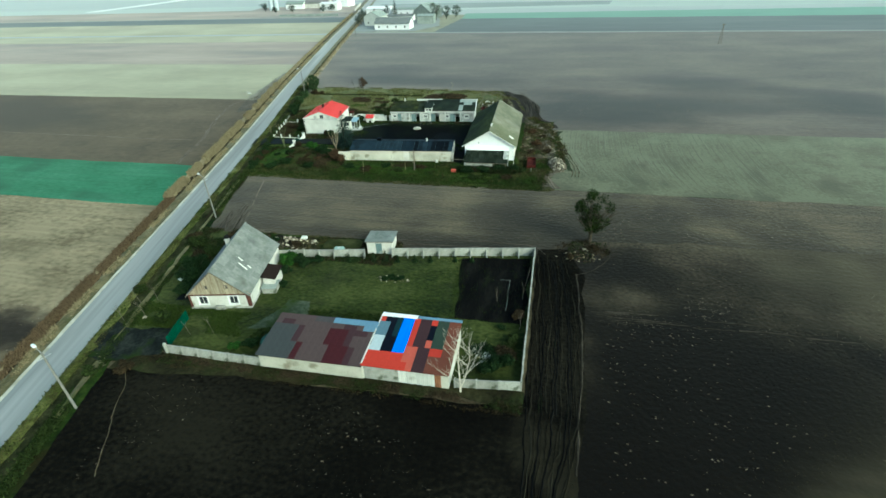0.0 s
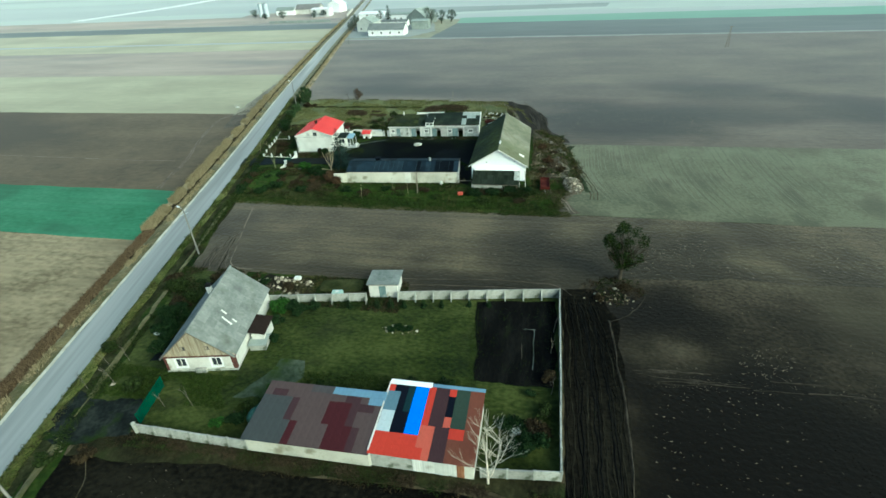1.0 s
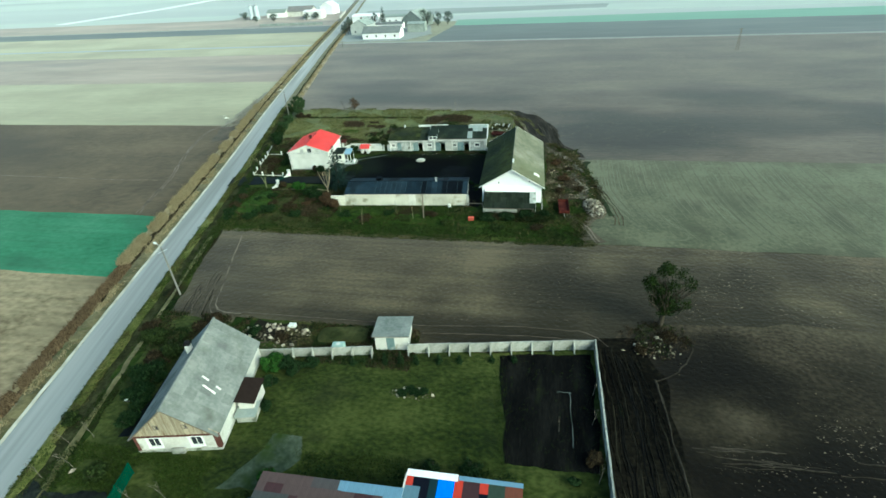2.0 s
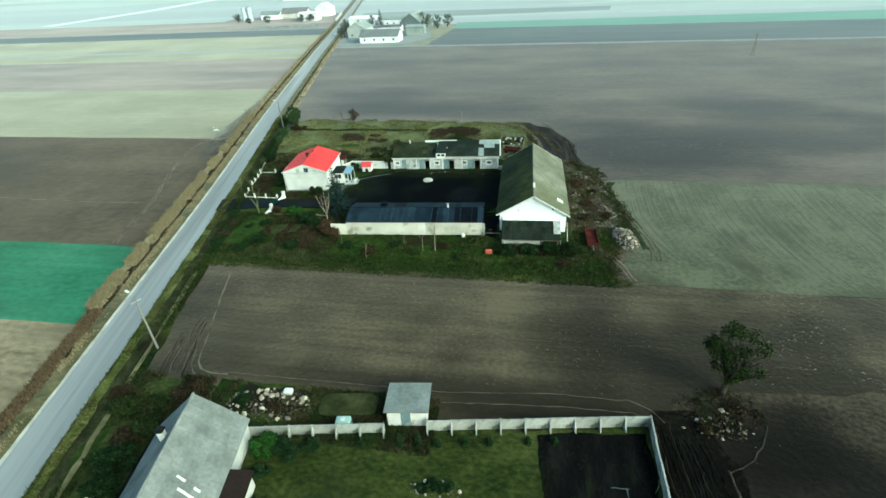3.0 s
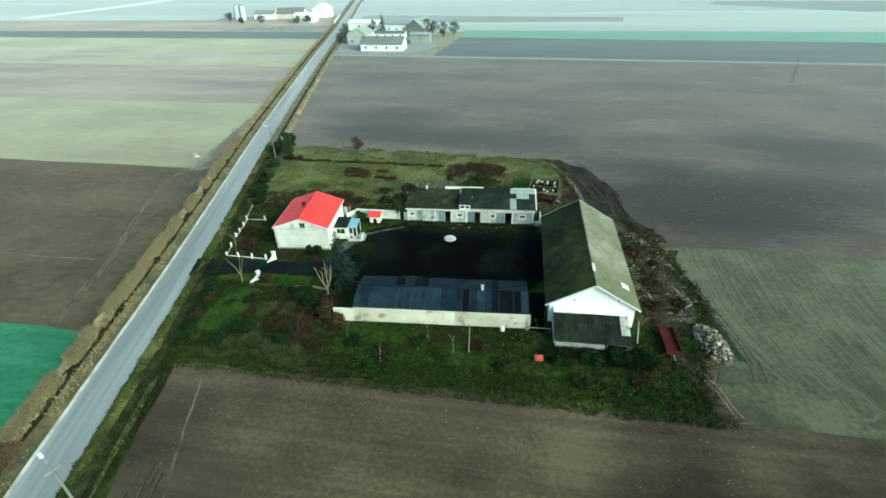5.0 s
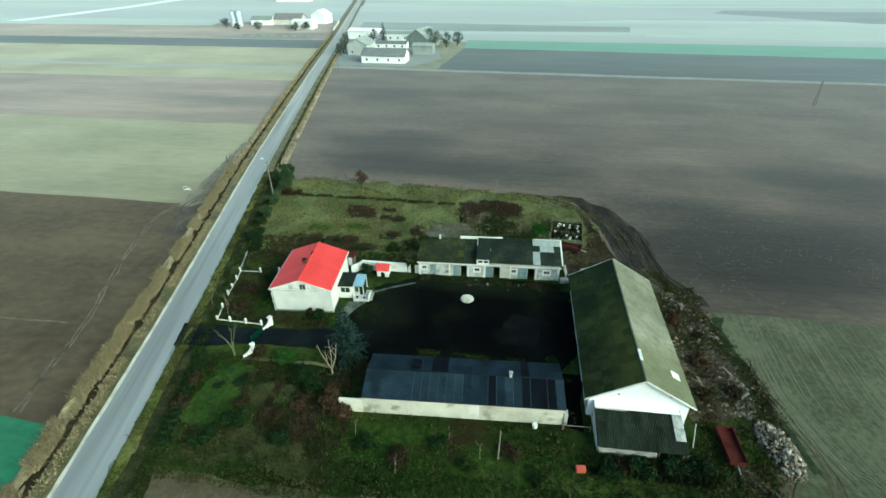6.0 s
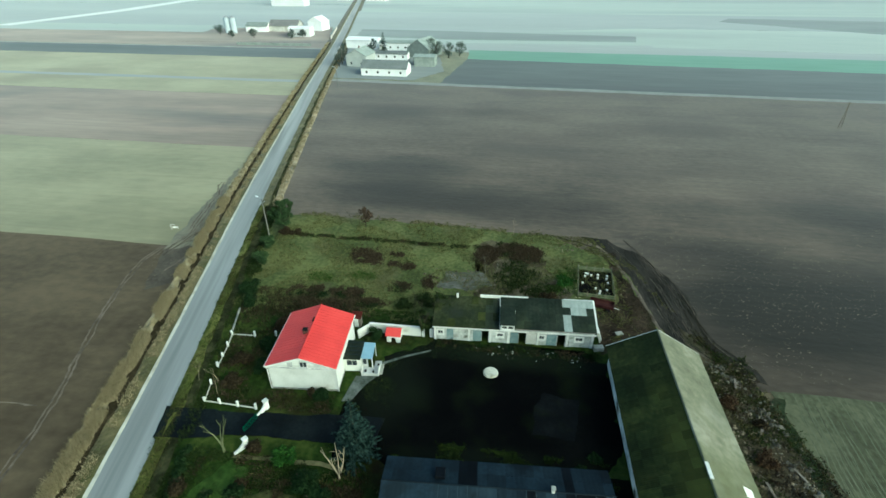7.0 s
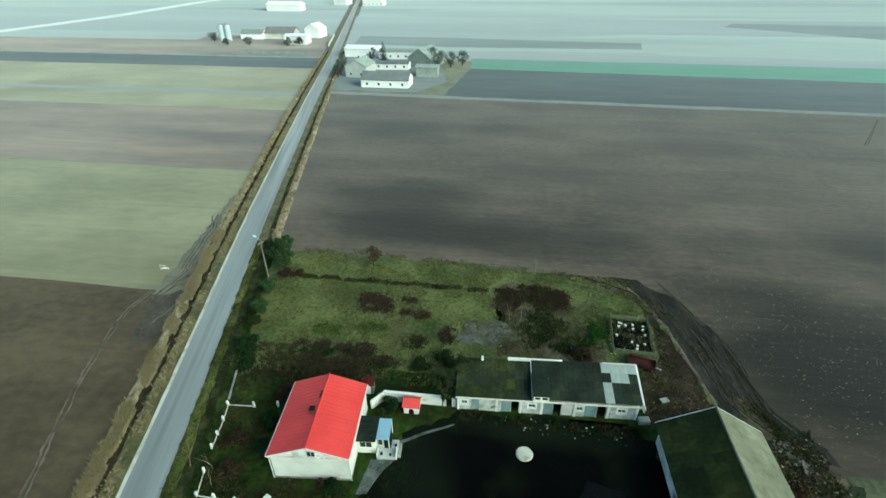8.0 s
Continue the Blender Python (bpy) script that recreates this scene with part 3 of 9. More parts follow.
M["spruce_blue"] = leafy("spruce_blue", (0.003, 0.0075, 0.0055), (0.03, 0.052, 0.042))
M["meadow_blade"] = leafy("meadow_blade", (0.045, 0.05, 0.016), (0.15, 0.148, 0.058))
M["grass_lush"] = leafy("grass_lush", (0.02, 0.045, 0.006), (0.055, 0.1, 0.016))
M["grass_blade"] = leafy("grass_blade", (0.014, 0.025, 0.0045), (0.042, 0.06, 0.0125))
M["dry_blade"] = leafy("dry_blade", (0.115, 0.092, 0.047), (0.32, 0.272, 0.165))
M["straw_blade"] = leafy("straw_blade", (0.03, 0.03, 0.01), (0.092, 0.086, 0.034))
glass = bpy.data.materials.new("window_glass")
glass.use_nodes = True
gb = glass.node_tree.nodes["Principled BSDF"]
gb.inputs["Base Color"].default_value, gb.inputs["Roughness"].default_value = (0.03, 0.035, 0.04, 1), 0.08
M["glass"] = glass



# ---- mesh helpers ----
def bm_box(bm, x0, x1, y0, y1, z0, z1):
    v = [bm.verts.new((x, y, z)) for x in (x0, x1) for y in (y0, y1) for z in (z0, z1)]
    for a, b, c, d in ((0, 1, 3, 2), (4, 6, 7, 5), (0, 4, 5, 1), (2, 3, 7, 6), (0, 2, 6, 4), (1, 5, 7, 3)):
        bm.faces.new((v[a], v[b], v[c], v[d]))
    return v


def boxes(*rows):
    bm = bmesh.new()
    for r in rows:
        bm_box(bm, *r)
    return bm


def soft_box(x0, x1, y0, y1, z0, z1, w=0.03):
    bm = boxes((x0, x1, y0, y1, z0, z1))
    bmesh.ops.bevel(bm, geom=bm.edges[:], offset=w, segments=1, affect="EDGES")
    return bm


def bm_tube(bm, p, q, r0, r1, n=7):
    p, q = Vector(p), Vector(q)
    a = (q - p).normalized()
    s = a.orthogonal().normalized()
    t = a.cross(s)
    rings = []
    for c, r in ((p, r0), (q, r1)):
        rings.append([bm.verts.new(c + r * (math.cos(2 * math.pi * k / n) * s + math.sin(2 * math.pi * k / n) * t)) for k in range(n)])
    for k in range(n):
        bm.faces.new((rings[0][k], rings[0][(k + 1) % n], rings[1][(k + 1) % n], rings[1][k]))
    bm.faces.new(rings[0][::-1])
    bm.faces.new(rings[1])


def tubes(*rows):
    bm = bmesh.new()
    for r in rows:
        bm_tube(bm, *r)
    return bm


def prism(outline, y0, y1):
    """An outline in x and z, drawn out from y0 to y1."""
    bm = bmesh.new()
    a = [bm.verts.new((x, y0, z)) for x, z in outline]
    b = [bm.verts.new((x, y1, z)) for x, z in outline]
    bm.faces.new(a)
    bm.faces.new(b[::-1])
    for k in range(len(a)):
        j = (k + 1) % len(a)
        bm.faces.new((a[k], b[k], b[j], a[j]))
    bmesh.ops.recalc_face_normals(bm, faces=bm.faces)
    return bm


def slab(corners, thick):
    """A roof plane through four corners, thickened downwards along its normal."""
    c = [Vector(p) for p in corners]
    nrm = (c[1] - c[0]).cross(c[3] - c[0]).normalized()
    if nrm.z < 0:
        nrm = -nrm
    bm = bmesh.new()
    a = [bm.verts.new(p) for p in c]
    b = [bm.verts.new(p - thick * nrm) for p in c]
    bm.faces.new(a)
    bm.faces.new(b[::-1])
    for k in range(4):
        j = (k + 1) % 4
        bm.faces.new((a[k], b[k], b[j], a[j]))
    bmesh.ops.recalc_face_normals(bm, faces=bm.faces)
    return bm


def to_mesh(name, bm, mat):
    me = bpy.data.meshes.new(name)
    bm.to_mesh(me)
    bm.free()
    me.materials.append(M[mat])
    return me


def part(name, bm, mat, parent=None, label=""):
    ob = new(name, to_mesh(name, bm, mat))
    if parent:
        ob.parent = parent
    return tagged(ob, label)


def shared(name, me, parent, m):
    ob = new(name, me)
    ob.parent = parent
    ob.matrix_local = m
    return ob


def thing(name, x, y, rz, label, category, group="", kind=""):
    ob = new(name)
    ob.matrix_world = pose(x, y, 0, 0, 0, rz)
    return tagged(ob, label, category, group, kind)


def single(name, bm, mat, label, category, m=None, group="", kind=""):
    ob = new(name, to_mesh(name, bm, mat))
    if m:
        ob.matrix_world = m
    return tagged(ob, label, category, group, kind)


def raw(name, verts, faces, mat, parent=None, label="", category="", kind="", m=None):
    me = bpy.data.meshes.new(name)
    me.from_pydata(verts, [], faces)
    me.materials.append(M[mat])
    ob = new(name, me)
    if parent:
        ob.parent = parent
    if m:
        ob.matrix_world = m
    return tagged(ob, label, category, "", kind)


def wall_cells(length, height, openings):
    """Boxes of a wall along x with openings (x0, x1, z0, z1) left free; as (x0, x1, z0, z1)."""
    out, x = [], 0.0
    for a, b, lo, hi in sorted(openings):
        if a > x:
            out.append((x, a, 0, height))
        if lo > 0:
            out.append((a, b, 0, lo))
        if hi < height:
            out.append((a, b, hi, height))
        x = b
    if x < length:
        out.append((x, length, 0, height))
    return out


def wall_x(x0, y0, thick, length, height, openings=(), base=0.0):
    return boxes(*[(x0 + a, x0 + b, y0, y0 + thick, base + lo, base + hi) for a, b, lo, hi in wall_cells(length, height, openings)])


def window(parent, x0, x1, y, z0, z1, frame_mat="white", depth=0.1):
    """A framed window with a mullion and a pane, in a wall that faces -y."""
    f = 0.06
    fr = part("window", boxes((x0, x1, y - 0.03, y + depth, z0, z0 + f), (x0, x1, y - 0.03, y + depth, z1 - f, z1), (x0, x0 + f, y - 0.03, y + depth, z0 + f, z1 - f), (x1 - f, x1, y - 0.03, y + depth, z0 + f, z1 - f), ((x0 + x1) / 2 - 0.02, (x0 + x1) / 2 + 0.02, y - 0.02, y + depth, z0 + f, z1 - f)), frame_mat, parent)
    part("pane", boxes((x0 + f, x1 - f, y + 0.04, y + 0.06, z0 + f, z1 - f)), "glass", fr)
    return fr


def sheet_mesh(name, w, d, mat, waves=6, h=0.014, thick=0.014):
    """One corrugated roofing sheet, w across the waves, d up the slope, its lower edge at y = 0."""
    bm = bmesh.new()
    n = 2 * waves
    rows = []
    for y in (0, d):
        rows.append([bm.verts.new((w * k / n, y, h * (k % 2))) for k in range(n + 1)])
    for k in range(n):
        bm.faces.new((rows[0][k], rows[0][k + 1], rows[1][k + 1], rows[1][k]))
    low = [bm.verts.new((x, y, -thick)) for x, y in ((0, 0), (w, 0), (w, d), (0, d))]
    bm.faces.new((low[3], low[2], low[1], low[0]))
    bm.faces.new((*rows[0][::-1], low[0], low[1]))
    bm.faces.new((*rows[1], low[2], low[3]))
    bm.faces.new((rows[0][0], rows[1][0], low[3], low[0]))
    bm.faces.new((rows[1][-1], rows[0][-1], low[1], low[2]))
    return to_mesh(name, bm, mat)


def sheet_roof(parent, corner, along, up, pattern, mats, rng, name="roof_sheet", waves=6, loose=0.006, lean=0.25, wave=0.014):
    """Roofing sheets over a slope: pattern has rows from the eave upwards; corner is the eave's start, along and up are the slope's two edges."""
    corner, along, up = Vector(corner), Vector(along), Vector(up)
    nv, nu = len(pattern), len(pattern[0])
    u, v = along.normalized(), up.normalized()
    w = u.cross(v).normalized()
    su, sv = along.length / nu, up.length / nv
    store = {}
    for j, row in enumerate(pattern):
        for i, key in enumerate(row):
            if key == " ":
                continue
            if key not in store:
                store[key] = sheet_mesh(name, su * 1.02, sv * 1.04, mats[key], waves, wave)
            m = Matrix((u, v, w)).transposed().to_4x4()
            tilt = pose(0, 0, 0, rng.uniform(-lean, lean), rng.uniform(-lean, lean), rng.uniform(-0.4, 0.4))
            m.translation = corner + along * (i / nu) + up * (j / nv) + w * (0.05 + 0.004 * (j % 2) + rng.uniform(-loose, loose))
            shared(name, store[key], parent, m @ tilt)


# ---- vegetation and scatter helpers ----
def leaves(rs, centres, radii, count, size):
    """count small leaf clumps (bent quads) strewn through balls; returns verts and faces."""
    centres, radii = np.array(centres, float), np.array(radii, float)
    if radii.ndim == 1:
        radii = np.repeat(radii[:, None], 3, 1)
    pick = rs.choice(len(centres), count, p=(radii.prod(1) ** 0.67) / (radii.prod(1) ** 0.67).sum())
    d = rs.normal(size=(count, 3))
    d /= np.linalg.norm(d, axis=1, keepdims=True)
    p = centres[pick] + d * radii[pick] * rs.uniform(0.45, 1.05, (count, 1))
    a = rs.normal(size=(count, 3))
    a /= np.linalg.norm(a, axis=1, keepdims=True)
    b = np.cross(a, d + 0.3 * rs.normal(size=(count, 3)))
    b /= np.linalg.norm(b, axis=1, keepdims=True) + 1e-9
    s = size * rs.uniform(0.6, 1.4, (count, 1))
    quad = np.stack([p - a * s, p + b * s * 0.6 + d * s * 0.3, p + a * s, p - b * s * 0.6 - d * s * 0.2], 1)
    quad[..., 2] = np.maximum(quad[..., 2], 0.02)
    faces = np.arange(4 * count).reshape(-1, 4)
    return quad.reshape(-1, 3).tolist(), faces.tolist()


def branches(bm, rng, p, way, length, radius, depth, spread=0.6, lift=0.25, tips=None, n=5, kids=3):
    p, way = Vector(p), Vector(way).normalized()
    bends = 3
    for k in range(bends):
        q = p + way * length / bends
        bm_tube(bm, p, q, radius * (1 - 0.25 * k / bends), radius * (1 - 0.25 * (k + 1) / bends), n)
        if depth > 0 and k > 0:
            for _ in range(kids - 1):
                side = Vector((rng.gauss(0, 1), rng.gauss(0, 1), rng.gauss(0, 0.4))).normalized()
                branches(bm, rng, q, way + side * spread * rng.uniform(0.7, 1.3) + Vector((0, 0, lift)), length * rng.uniform(0.4, 0.62), radius * 0.5, depth - 1, spread, lift, tips, max(3, n - 1), kids)
        p, radius = q, radius * 0.92
        way = (way + Vector((rng.gauss(0, 0.1), rng.gauss(0, 0.1), 0.05 + rng.gauss(0, 0.05)))).normalized()
    if tips is not None:
        tips.append(p.copy())
    if depth > 0:
        for _ in range(2):
            side = Vector((rng.gauss(0, 1), rng.gauss(0, 1), rng.gauss(0, 0.3))).normalized()
            branches(bm, rng, p, way + side * spread * 0.6, length * rng.uniform(0.4, 0.6), radius * 0.6, depth - 1, spread, lift, tips, max(3, n - 1), kids)


def bush(x, y, r, h, mat, label, seed, category="shrub", name="shrub", density=1.0, group=""):
    """A shrub: bent stems and a ragged crown of leaf clumps."""
    rng, rs = random.Random(seed), np.random.RandomState(seed)
    ob = thing(name, x, y, 0, label, category, group)
    bm = bmesh.new()
    for _ in range(6):
        a = rng.uniform(0, 6.28)
        bm_tube(bm, (0.1 * math.cos(a), 0.1 * math.sin(a), 0), (0.6 * r * math.cos(a), 0.6 * r * math.sin(a), 0.75 * h), 0.04, 0.015, 4)
    part("wood", bm, "bark", ob)
    cs, rr = [], []
    for _ in range(9):
        a, d = rng.uniform(0, 6.28), r * math.sqrt(rng.uniform(0, 0.45))
        z = h * rng.uniform(0.3, 0.72)
        cs.append((d * math.cos(a), d * math.sin(a), z))
        rr.append((r * rng.uniform(0.35, 0.55), r * rng.uniform(0.35, 0.55), h * rng.uniform(0.2, 0.32)))
    v, f = leaves(rs, cs, rr, int(density * min(3400, 420 + 700 * r * h)), 0.085 + 0.024 * r)
    raw("crown", v, f, mat, ob)
    return ob


def broadleaf(x, y, h, r, leaf, bark, label, seed, density=1.0, name="tree", trunk=0.3, low=0.3, limbs=6, clumps=34):
    rng, rs = random.Random(seed), np.random.RandomState(seed)
    ob = thing(name, x, y, 0, label, "tree")
    bm, tips = bmesh.new(), []
    bm_tube(bm, (0, 0, -0.05), (0.05, 0.02, h * low), 0.055 * h * trunk * 2, 0.04 * h * trunk * 2, 8)
    for k in range(limbs):
        a = 2.4 * k + rng.uniform(-0.4, 0.4)
        out = rng.uniform(0.15, 0.9)
        branches(bm, rng, (0.05, 0.02, h * low * rng.uniform(0.7, 1)), (math.cos(a) * out, math.sin(a) * out, 0.9), h * 0.42, 0.02 * h * trunk * 2, 1, 0.7, 0.15, tips, 5, 2)
    part("trunk", bm, bark, ob)
    if density:
        cs, rr = [], []
        for _ in range(clumps):
            a, d, u = rng.uniform(0, 6.28), math.sqrt(rng.uniform(0.05, 1)), rng.uniform(-1, 1)
            wide = math.sqrt(max(0.1, 1 - u * u)) * (0.8 if u < -0.3 else 1.0)
            cs.append((r * 0.82 * d * wide * math.cos(a), r * 0.82 * d * wide * math.sin(a), h * (0.6 + 0.36 * u)))
            rr.append(r * rng.uniform(0.14, 0.3))
        v, f = leaves(rs, cs, rr, int(density * 4200), 0.11)
        raw("crown", v, f, leaf, ob)
    return ob


def conifer(x, y, h, r, mat, label, seed, name="spruce", per=46, size=0.2):
    """A spruce: a straight trunk and whorls of drooping, needle-covered boughs."""
    rng, rs = random.Random(seed), np.random.RandomState(seed)
    ob = thing(name, x, y, 0, label, "tree")
    part("trunk", tubes(((0, 0, 0), (0, 0, h * 0.97), 0.03 * h, 0.01, 7)), "bark", ob)
    v, f = [], []
    levels = max(7, int(h * 2.0))
    for k in range(levels):
        u = k / levels
        z, reach = h * (0.06 + 0.92 * u), r * (1 - u) ** 0.85 * rng.uniform(0.85, 1.1) + 0.06
        boughs = max(5, int(13 * (1 - u)) + 3)
        for b in range(boughs):
            a = 6.28 * b / boughs + rng.uniform(-0.25, 0.25)
            ln = reach * rng.uniform(0.75, 1.1)
            for s in range(max(3, int(per * ln / r / 5))):
                d = ln * rs.uniform(0.2, 1.0)
                side = (1 - d / (ln + 0.01)) * 0.35 * ln * rs.uniform(-1, 1) + 0.05 * rs.normal()
                zz = z - 0.16 * d + 0.08 * d * d / r + 0.05 * rs.normal()
                px, py = d * math.cos(a) - side * math.sin(a), d * math.sin(a) + side * math.cos(a)
                w = size * rs.uniform(0.6, 1.2)
                dx, dy = math.cos(a + 0.9 * rs.normal()), math.sin(a + 0.9 * rs.normal())
                i = len(v)
                v += [(px - dx * w, py - dy * w, zz), (px - dy * w * 0.4, py + dx * w * 0.4, zz + 0.06), (px + dx * w, py + dy * w, zz - 0.09 + 0.1 * rs.normal()), (px + dy * w * 0.4, py - dx * w * 0.4, zz + 0.05)]
                f.append((i, i + 1, i + 2, i + 3))
    raw("foliage", v, f, mat, ob)
    return ob


def blades(name, pts, height, width, mat, label, seed, lean=0.35, per=5, category="grass"):
    """Tufts: at each point a few bent pointed blades. One object of stuff."""
    rs = np.random.RandomState(seed)
    pts = np.repeat(np.array(pts, float), per, 0)
    k = len(pts)
    base = pts + np.c_[rs.normal(0, width * 2.2, (k, 2)), np.zeros(k)]
    a = rs.uniform(0, 6.28, k)
    hgt = height * rs.uniform(0.5, 1.25, k)
    side = np.c_[np.cos(a), np.sin(a), np.zeros(k)] * width * rs.uniform(0.6, 1.3, (k, 1))
    tip = base + np.c_[rs.normal(0, lean, (k, 2)) * hgt[:, None], hgt]
    v = np.stack([base - side, base + side, tip], 1).reshape(-1, 3)
    return raw(name, v.tolist(), np.arange(3 * k).reshape(-1, 3).tolist(), mat, None, label, category, "stuff")


def lumps(name, pts, sizes, mat, label, seed, category="stones", flat=0.7, kind="stuff", parent=None, long=1.0):
    """Many small angular lumps in one mesh."""
    rs = np.random.RandomState(seed)
    base = np.array([(1, 0, 0), (-1, 0, 0), (0, 1, 0), (0, -1, 0), (0, 0, 1), (0, 0, -0.6)], float)
    tri = np.array([(0, 2, 4), (2, 1, 4), (1, 3, 4), (3, 0, 4), (2, 0, 5), (1, 2, 5), (3, 1, 5), (0, 3, 5)])
    k = len(pts)
    v = base[None] * rs.uniform(0.6, 1.3, (k, 6, 1)) + rs.normal(0, 0.15, (k, 6, 3))
    a = rs.uniform(0, 6.28, k) if long == 1.0 else rs.normal(0, 0.35, k)
    c, s = np.cos(a), np.sin(a)
    v[..., 0] *= long
    v = np.stack([v[..., 0] * c[:, None] - v[..., 1] * s[:, None], v[..., 0] * s[:, None] + v[..., 1] * c[:, None], v[..., 2] * flat], -1)
    v = v * np.array(sizes)[:, None, None] + np.array(pts, float)[:, None]
    f = (tri[None] + 6 * np.arange(k)[:, None, None]).reshape(-1, 3)
    return raw(name, v.reshape(-1, 3).tolist(), f.tolist(), mat, parent, label, category, kind)


def stone_mesh(seed, mat):
    """One rounded, angular field stone about a metre across."""
    rs = random.Random(seed)
    bm = bmesh.new()
    bmesh.ops.create_icosphere(bm, subdivisions=1, radius=0.5)
    for v in bm.verts:
        v.co = Vector((v.co.x * rs.uniform(0.6, 1.3), v.co.y * rs.uniform(0.6, 1.25), v.co.z * rs.uniform(0.45, 1.05)))
    return to_mesh("stone", bm, mat)


def stone_heap(name, x, y, rx, ry, h, count, seed, label, size=0.55, mat="stone", rz=0.0):
    """A heap of single stones on a low mound of small ones."""
    rng = random.Random(seed)
    ob = thing(name, x, y, rz, label, "stone heap")
    meshes = [stone_mesh(seed * 10 + k, mat) for k in range(5)]
    for _ in range(count):
        a, d = rng.uniform(0, 6.28), math.sqrt(rng.uniform(0, 1))
        px, py = rx * d * math.cos(a), ry * d * math.sin(a)
        s = size * (0.35 + 1.25 * rng.random() ** 2)
        z = h * max(0, 1 - d * d) * rng.uniform(0.6, 1.0) + 0.25 * s
        shared("stone", rng.choice(meshes), ob, pose(px, py, z, rng.uniform(-40, 40), rng.uniform(-40, 40), rng.uniform(0, 360)) @ Matrix.Diagonal((s, s, s * 0.8, 1)))
    rs = np.random.RandomState(seed)
    n = int(count * 4)
    a, d = rs.uniform(0, 6.28, n), np.sqrt(rs.uniform(0, 1, n))
    pts = np.c_[rx * 1.05 * d * np.cos(a), ry * 1.05 * d * np.sin(a), h * np.maximum(0, 1 - d * d) * 0.7 + 0.03]
    lumps("rubble", pts, size * rs.uniform(0.15, 0.4, n), "stone_dull", "small grey rubble between the stones", seed, "", kind="stuff", parent=ob)
    return ob


def scatter(seed, count, x0, x1, y0, y1, keep=None):
    rs = np.random.RandomState(seed)
    p = np.c_[rs.uniform(x0, x1, count), rs.uniform(y0, y1, count), np.zeros(count)]
    return p[[bool(keep(x, y)) for x, y, _ in p]] if keep else p


def clumpy(p, scale, cut, seed=0.0):
    """Keeps the points that lie in patches."""
    return p[[noise.noise((x * scale, y * scale, seed)) > cut for x, y, _ in p]]


def litter(name, p, small, large, mat, label, seed):
    """Loose bits of uneven size strewn over the ground."""
    rs = np.random.RandomState(seed)
    return lumps(name, p + np.array([0, 0, 0.08]), small + (large - small) * rs.uniform(0, 1, len(p)) ** 2, mat, label, seed)


# ---- ground, fields and road ----
def road_x(y):
    """The road's middle line."""
    a = max(0.0, min(1.0, (y - 60) / 85))
    b = max(0.0, min(1.0, (y - 210) / 130))
    return -55.6 - 0.2567 * y - 1.5 * a * a * (3 - 2 * a) + 1.5 * b * b * (3 - 2 * b)


def ragged(points, step, amount, seed):
    """A closed outline with its edges divided and made uneven."""
    rng, out = random.Random(seed), []
    for k, p in enumerate(points):
        q = points[(k + 1) % len(points)]
        d = math.dist(p, q)
        n = max(1, min(120, int(d / step)))
        for i in range(n):
            u = i / n
            x, y, j = p[0] + (q[0] - p[0]) * u, p[1] + (q[1] - p[1]) * u, amount
            out.append((x + j * (1.7 * noise.noise((x * 0.3, y * 0.3, seed)) + rng.uniform(-0.3, 0.3)), y + j * (1.7 * noise.noise((x * 0.3, y * 0.3, seed + 50.5)) + rng.uniform(-0.3, 0.3))))
    return out


def patch(name, points, z, mat, label, step=2.0, amount=0.25, seed=1):
    """A piece of ground with a ragged edge that slopes down into the sheet below."""
    out = ragged(points, step, amount, seed)
    bm = bmesh.new()
    top = [bm.verts.new((x, y, z)) for x, y in out]
    low = [bm.verts.new((x, y, z - 0.12)) for x, y in out]
    face = bm.faces.new(top)
    for k in range(len(top)):
        j = (k + 1) % len(top)
        bm.faces.new((top[k], low[k], low[j], top[j]))
    bmesh.ops.triangulate(bm, faces=[face])
    bmesh.ops.recalc_face_normals(bm, faces=bm.faces)
    return single(name, bm, mat, label, "ground", kind="structure")


single("ground", boxes((-4500, 4500, -1500, 4800, -1.0, -0.04)), "soil_mid", "bare brown winter farmland reaching to the horizon", "ground", kind="structure")

WEST, EAST = 7.1, 6.0


def west_field(y0, y1, mat, label, z=0.0, far=-900, edge=WEST):
    return patch("field", [(far, y0), (road_x(y0) - edge, y0), (road_x(y1) - edge, y1), (far, y1)], z, mat, label, 3.0, 0.3, int(abs(y0)) + 3)


def east_field(y0, y1, mat, label, z=0.0, x0=None, far=900, amount=0.35):
    a, b = (road_x(y0) + EAST, road_x(y1) + EAST) if x0 is None else (x0, x0)
    return patch("field", [(a, y0), (far, y0), (far, y1), (b, y1)], z, mat, label, 3.0, amount, int(abs(y0)) + 17)


west_field(-120, -24, "soil_black", "black wet ploughed field with pale scraps beside the road", edge=4.9)
west_field(-24, 34, "stubble", "tan stubble field beside the road", edge=5.0)
west_field(34, 53.3, "crop_green", "bright green strip of young winter crop", 0.02)
west_field(53.3, 107.8, "soil_west", "brown ploughed field with faint wheel tracks")
west_field(107.8, 161, "crop_pale", "pale green winter crop strip", 0.02)
west_field(161, 217.5, "field_brown", "greyish brown tilled strip")
west_field(217.5, 291, "crop_pale", "pale green meadow strip", 0.01)
west_field(239, 243.5, "field_grey", "narrow dull band in the meadow", 0.025)
west_field(291, 317, "strip_dark", "dark grey tilled strip", 0.0)
west_field(317, 320, "track_light", "pale grass balk between strips", 0.03)
west_field(320, 371, "field_brown", "dull brown tilled strip", 0.01)
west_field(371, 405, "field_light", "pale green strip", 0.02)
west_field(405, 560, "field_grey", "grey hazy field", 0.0)
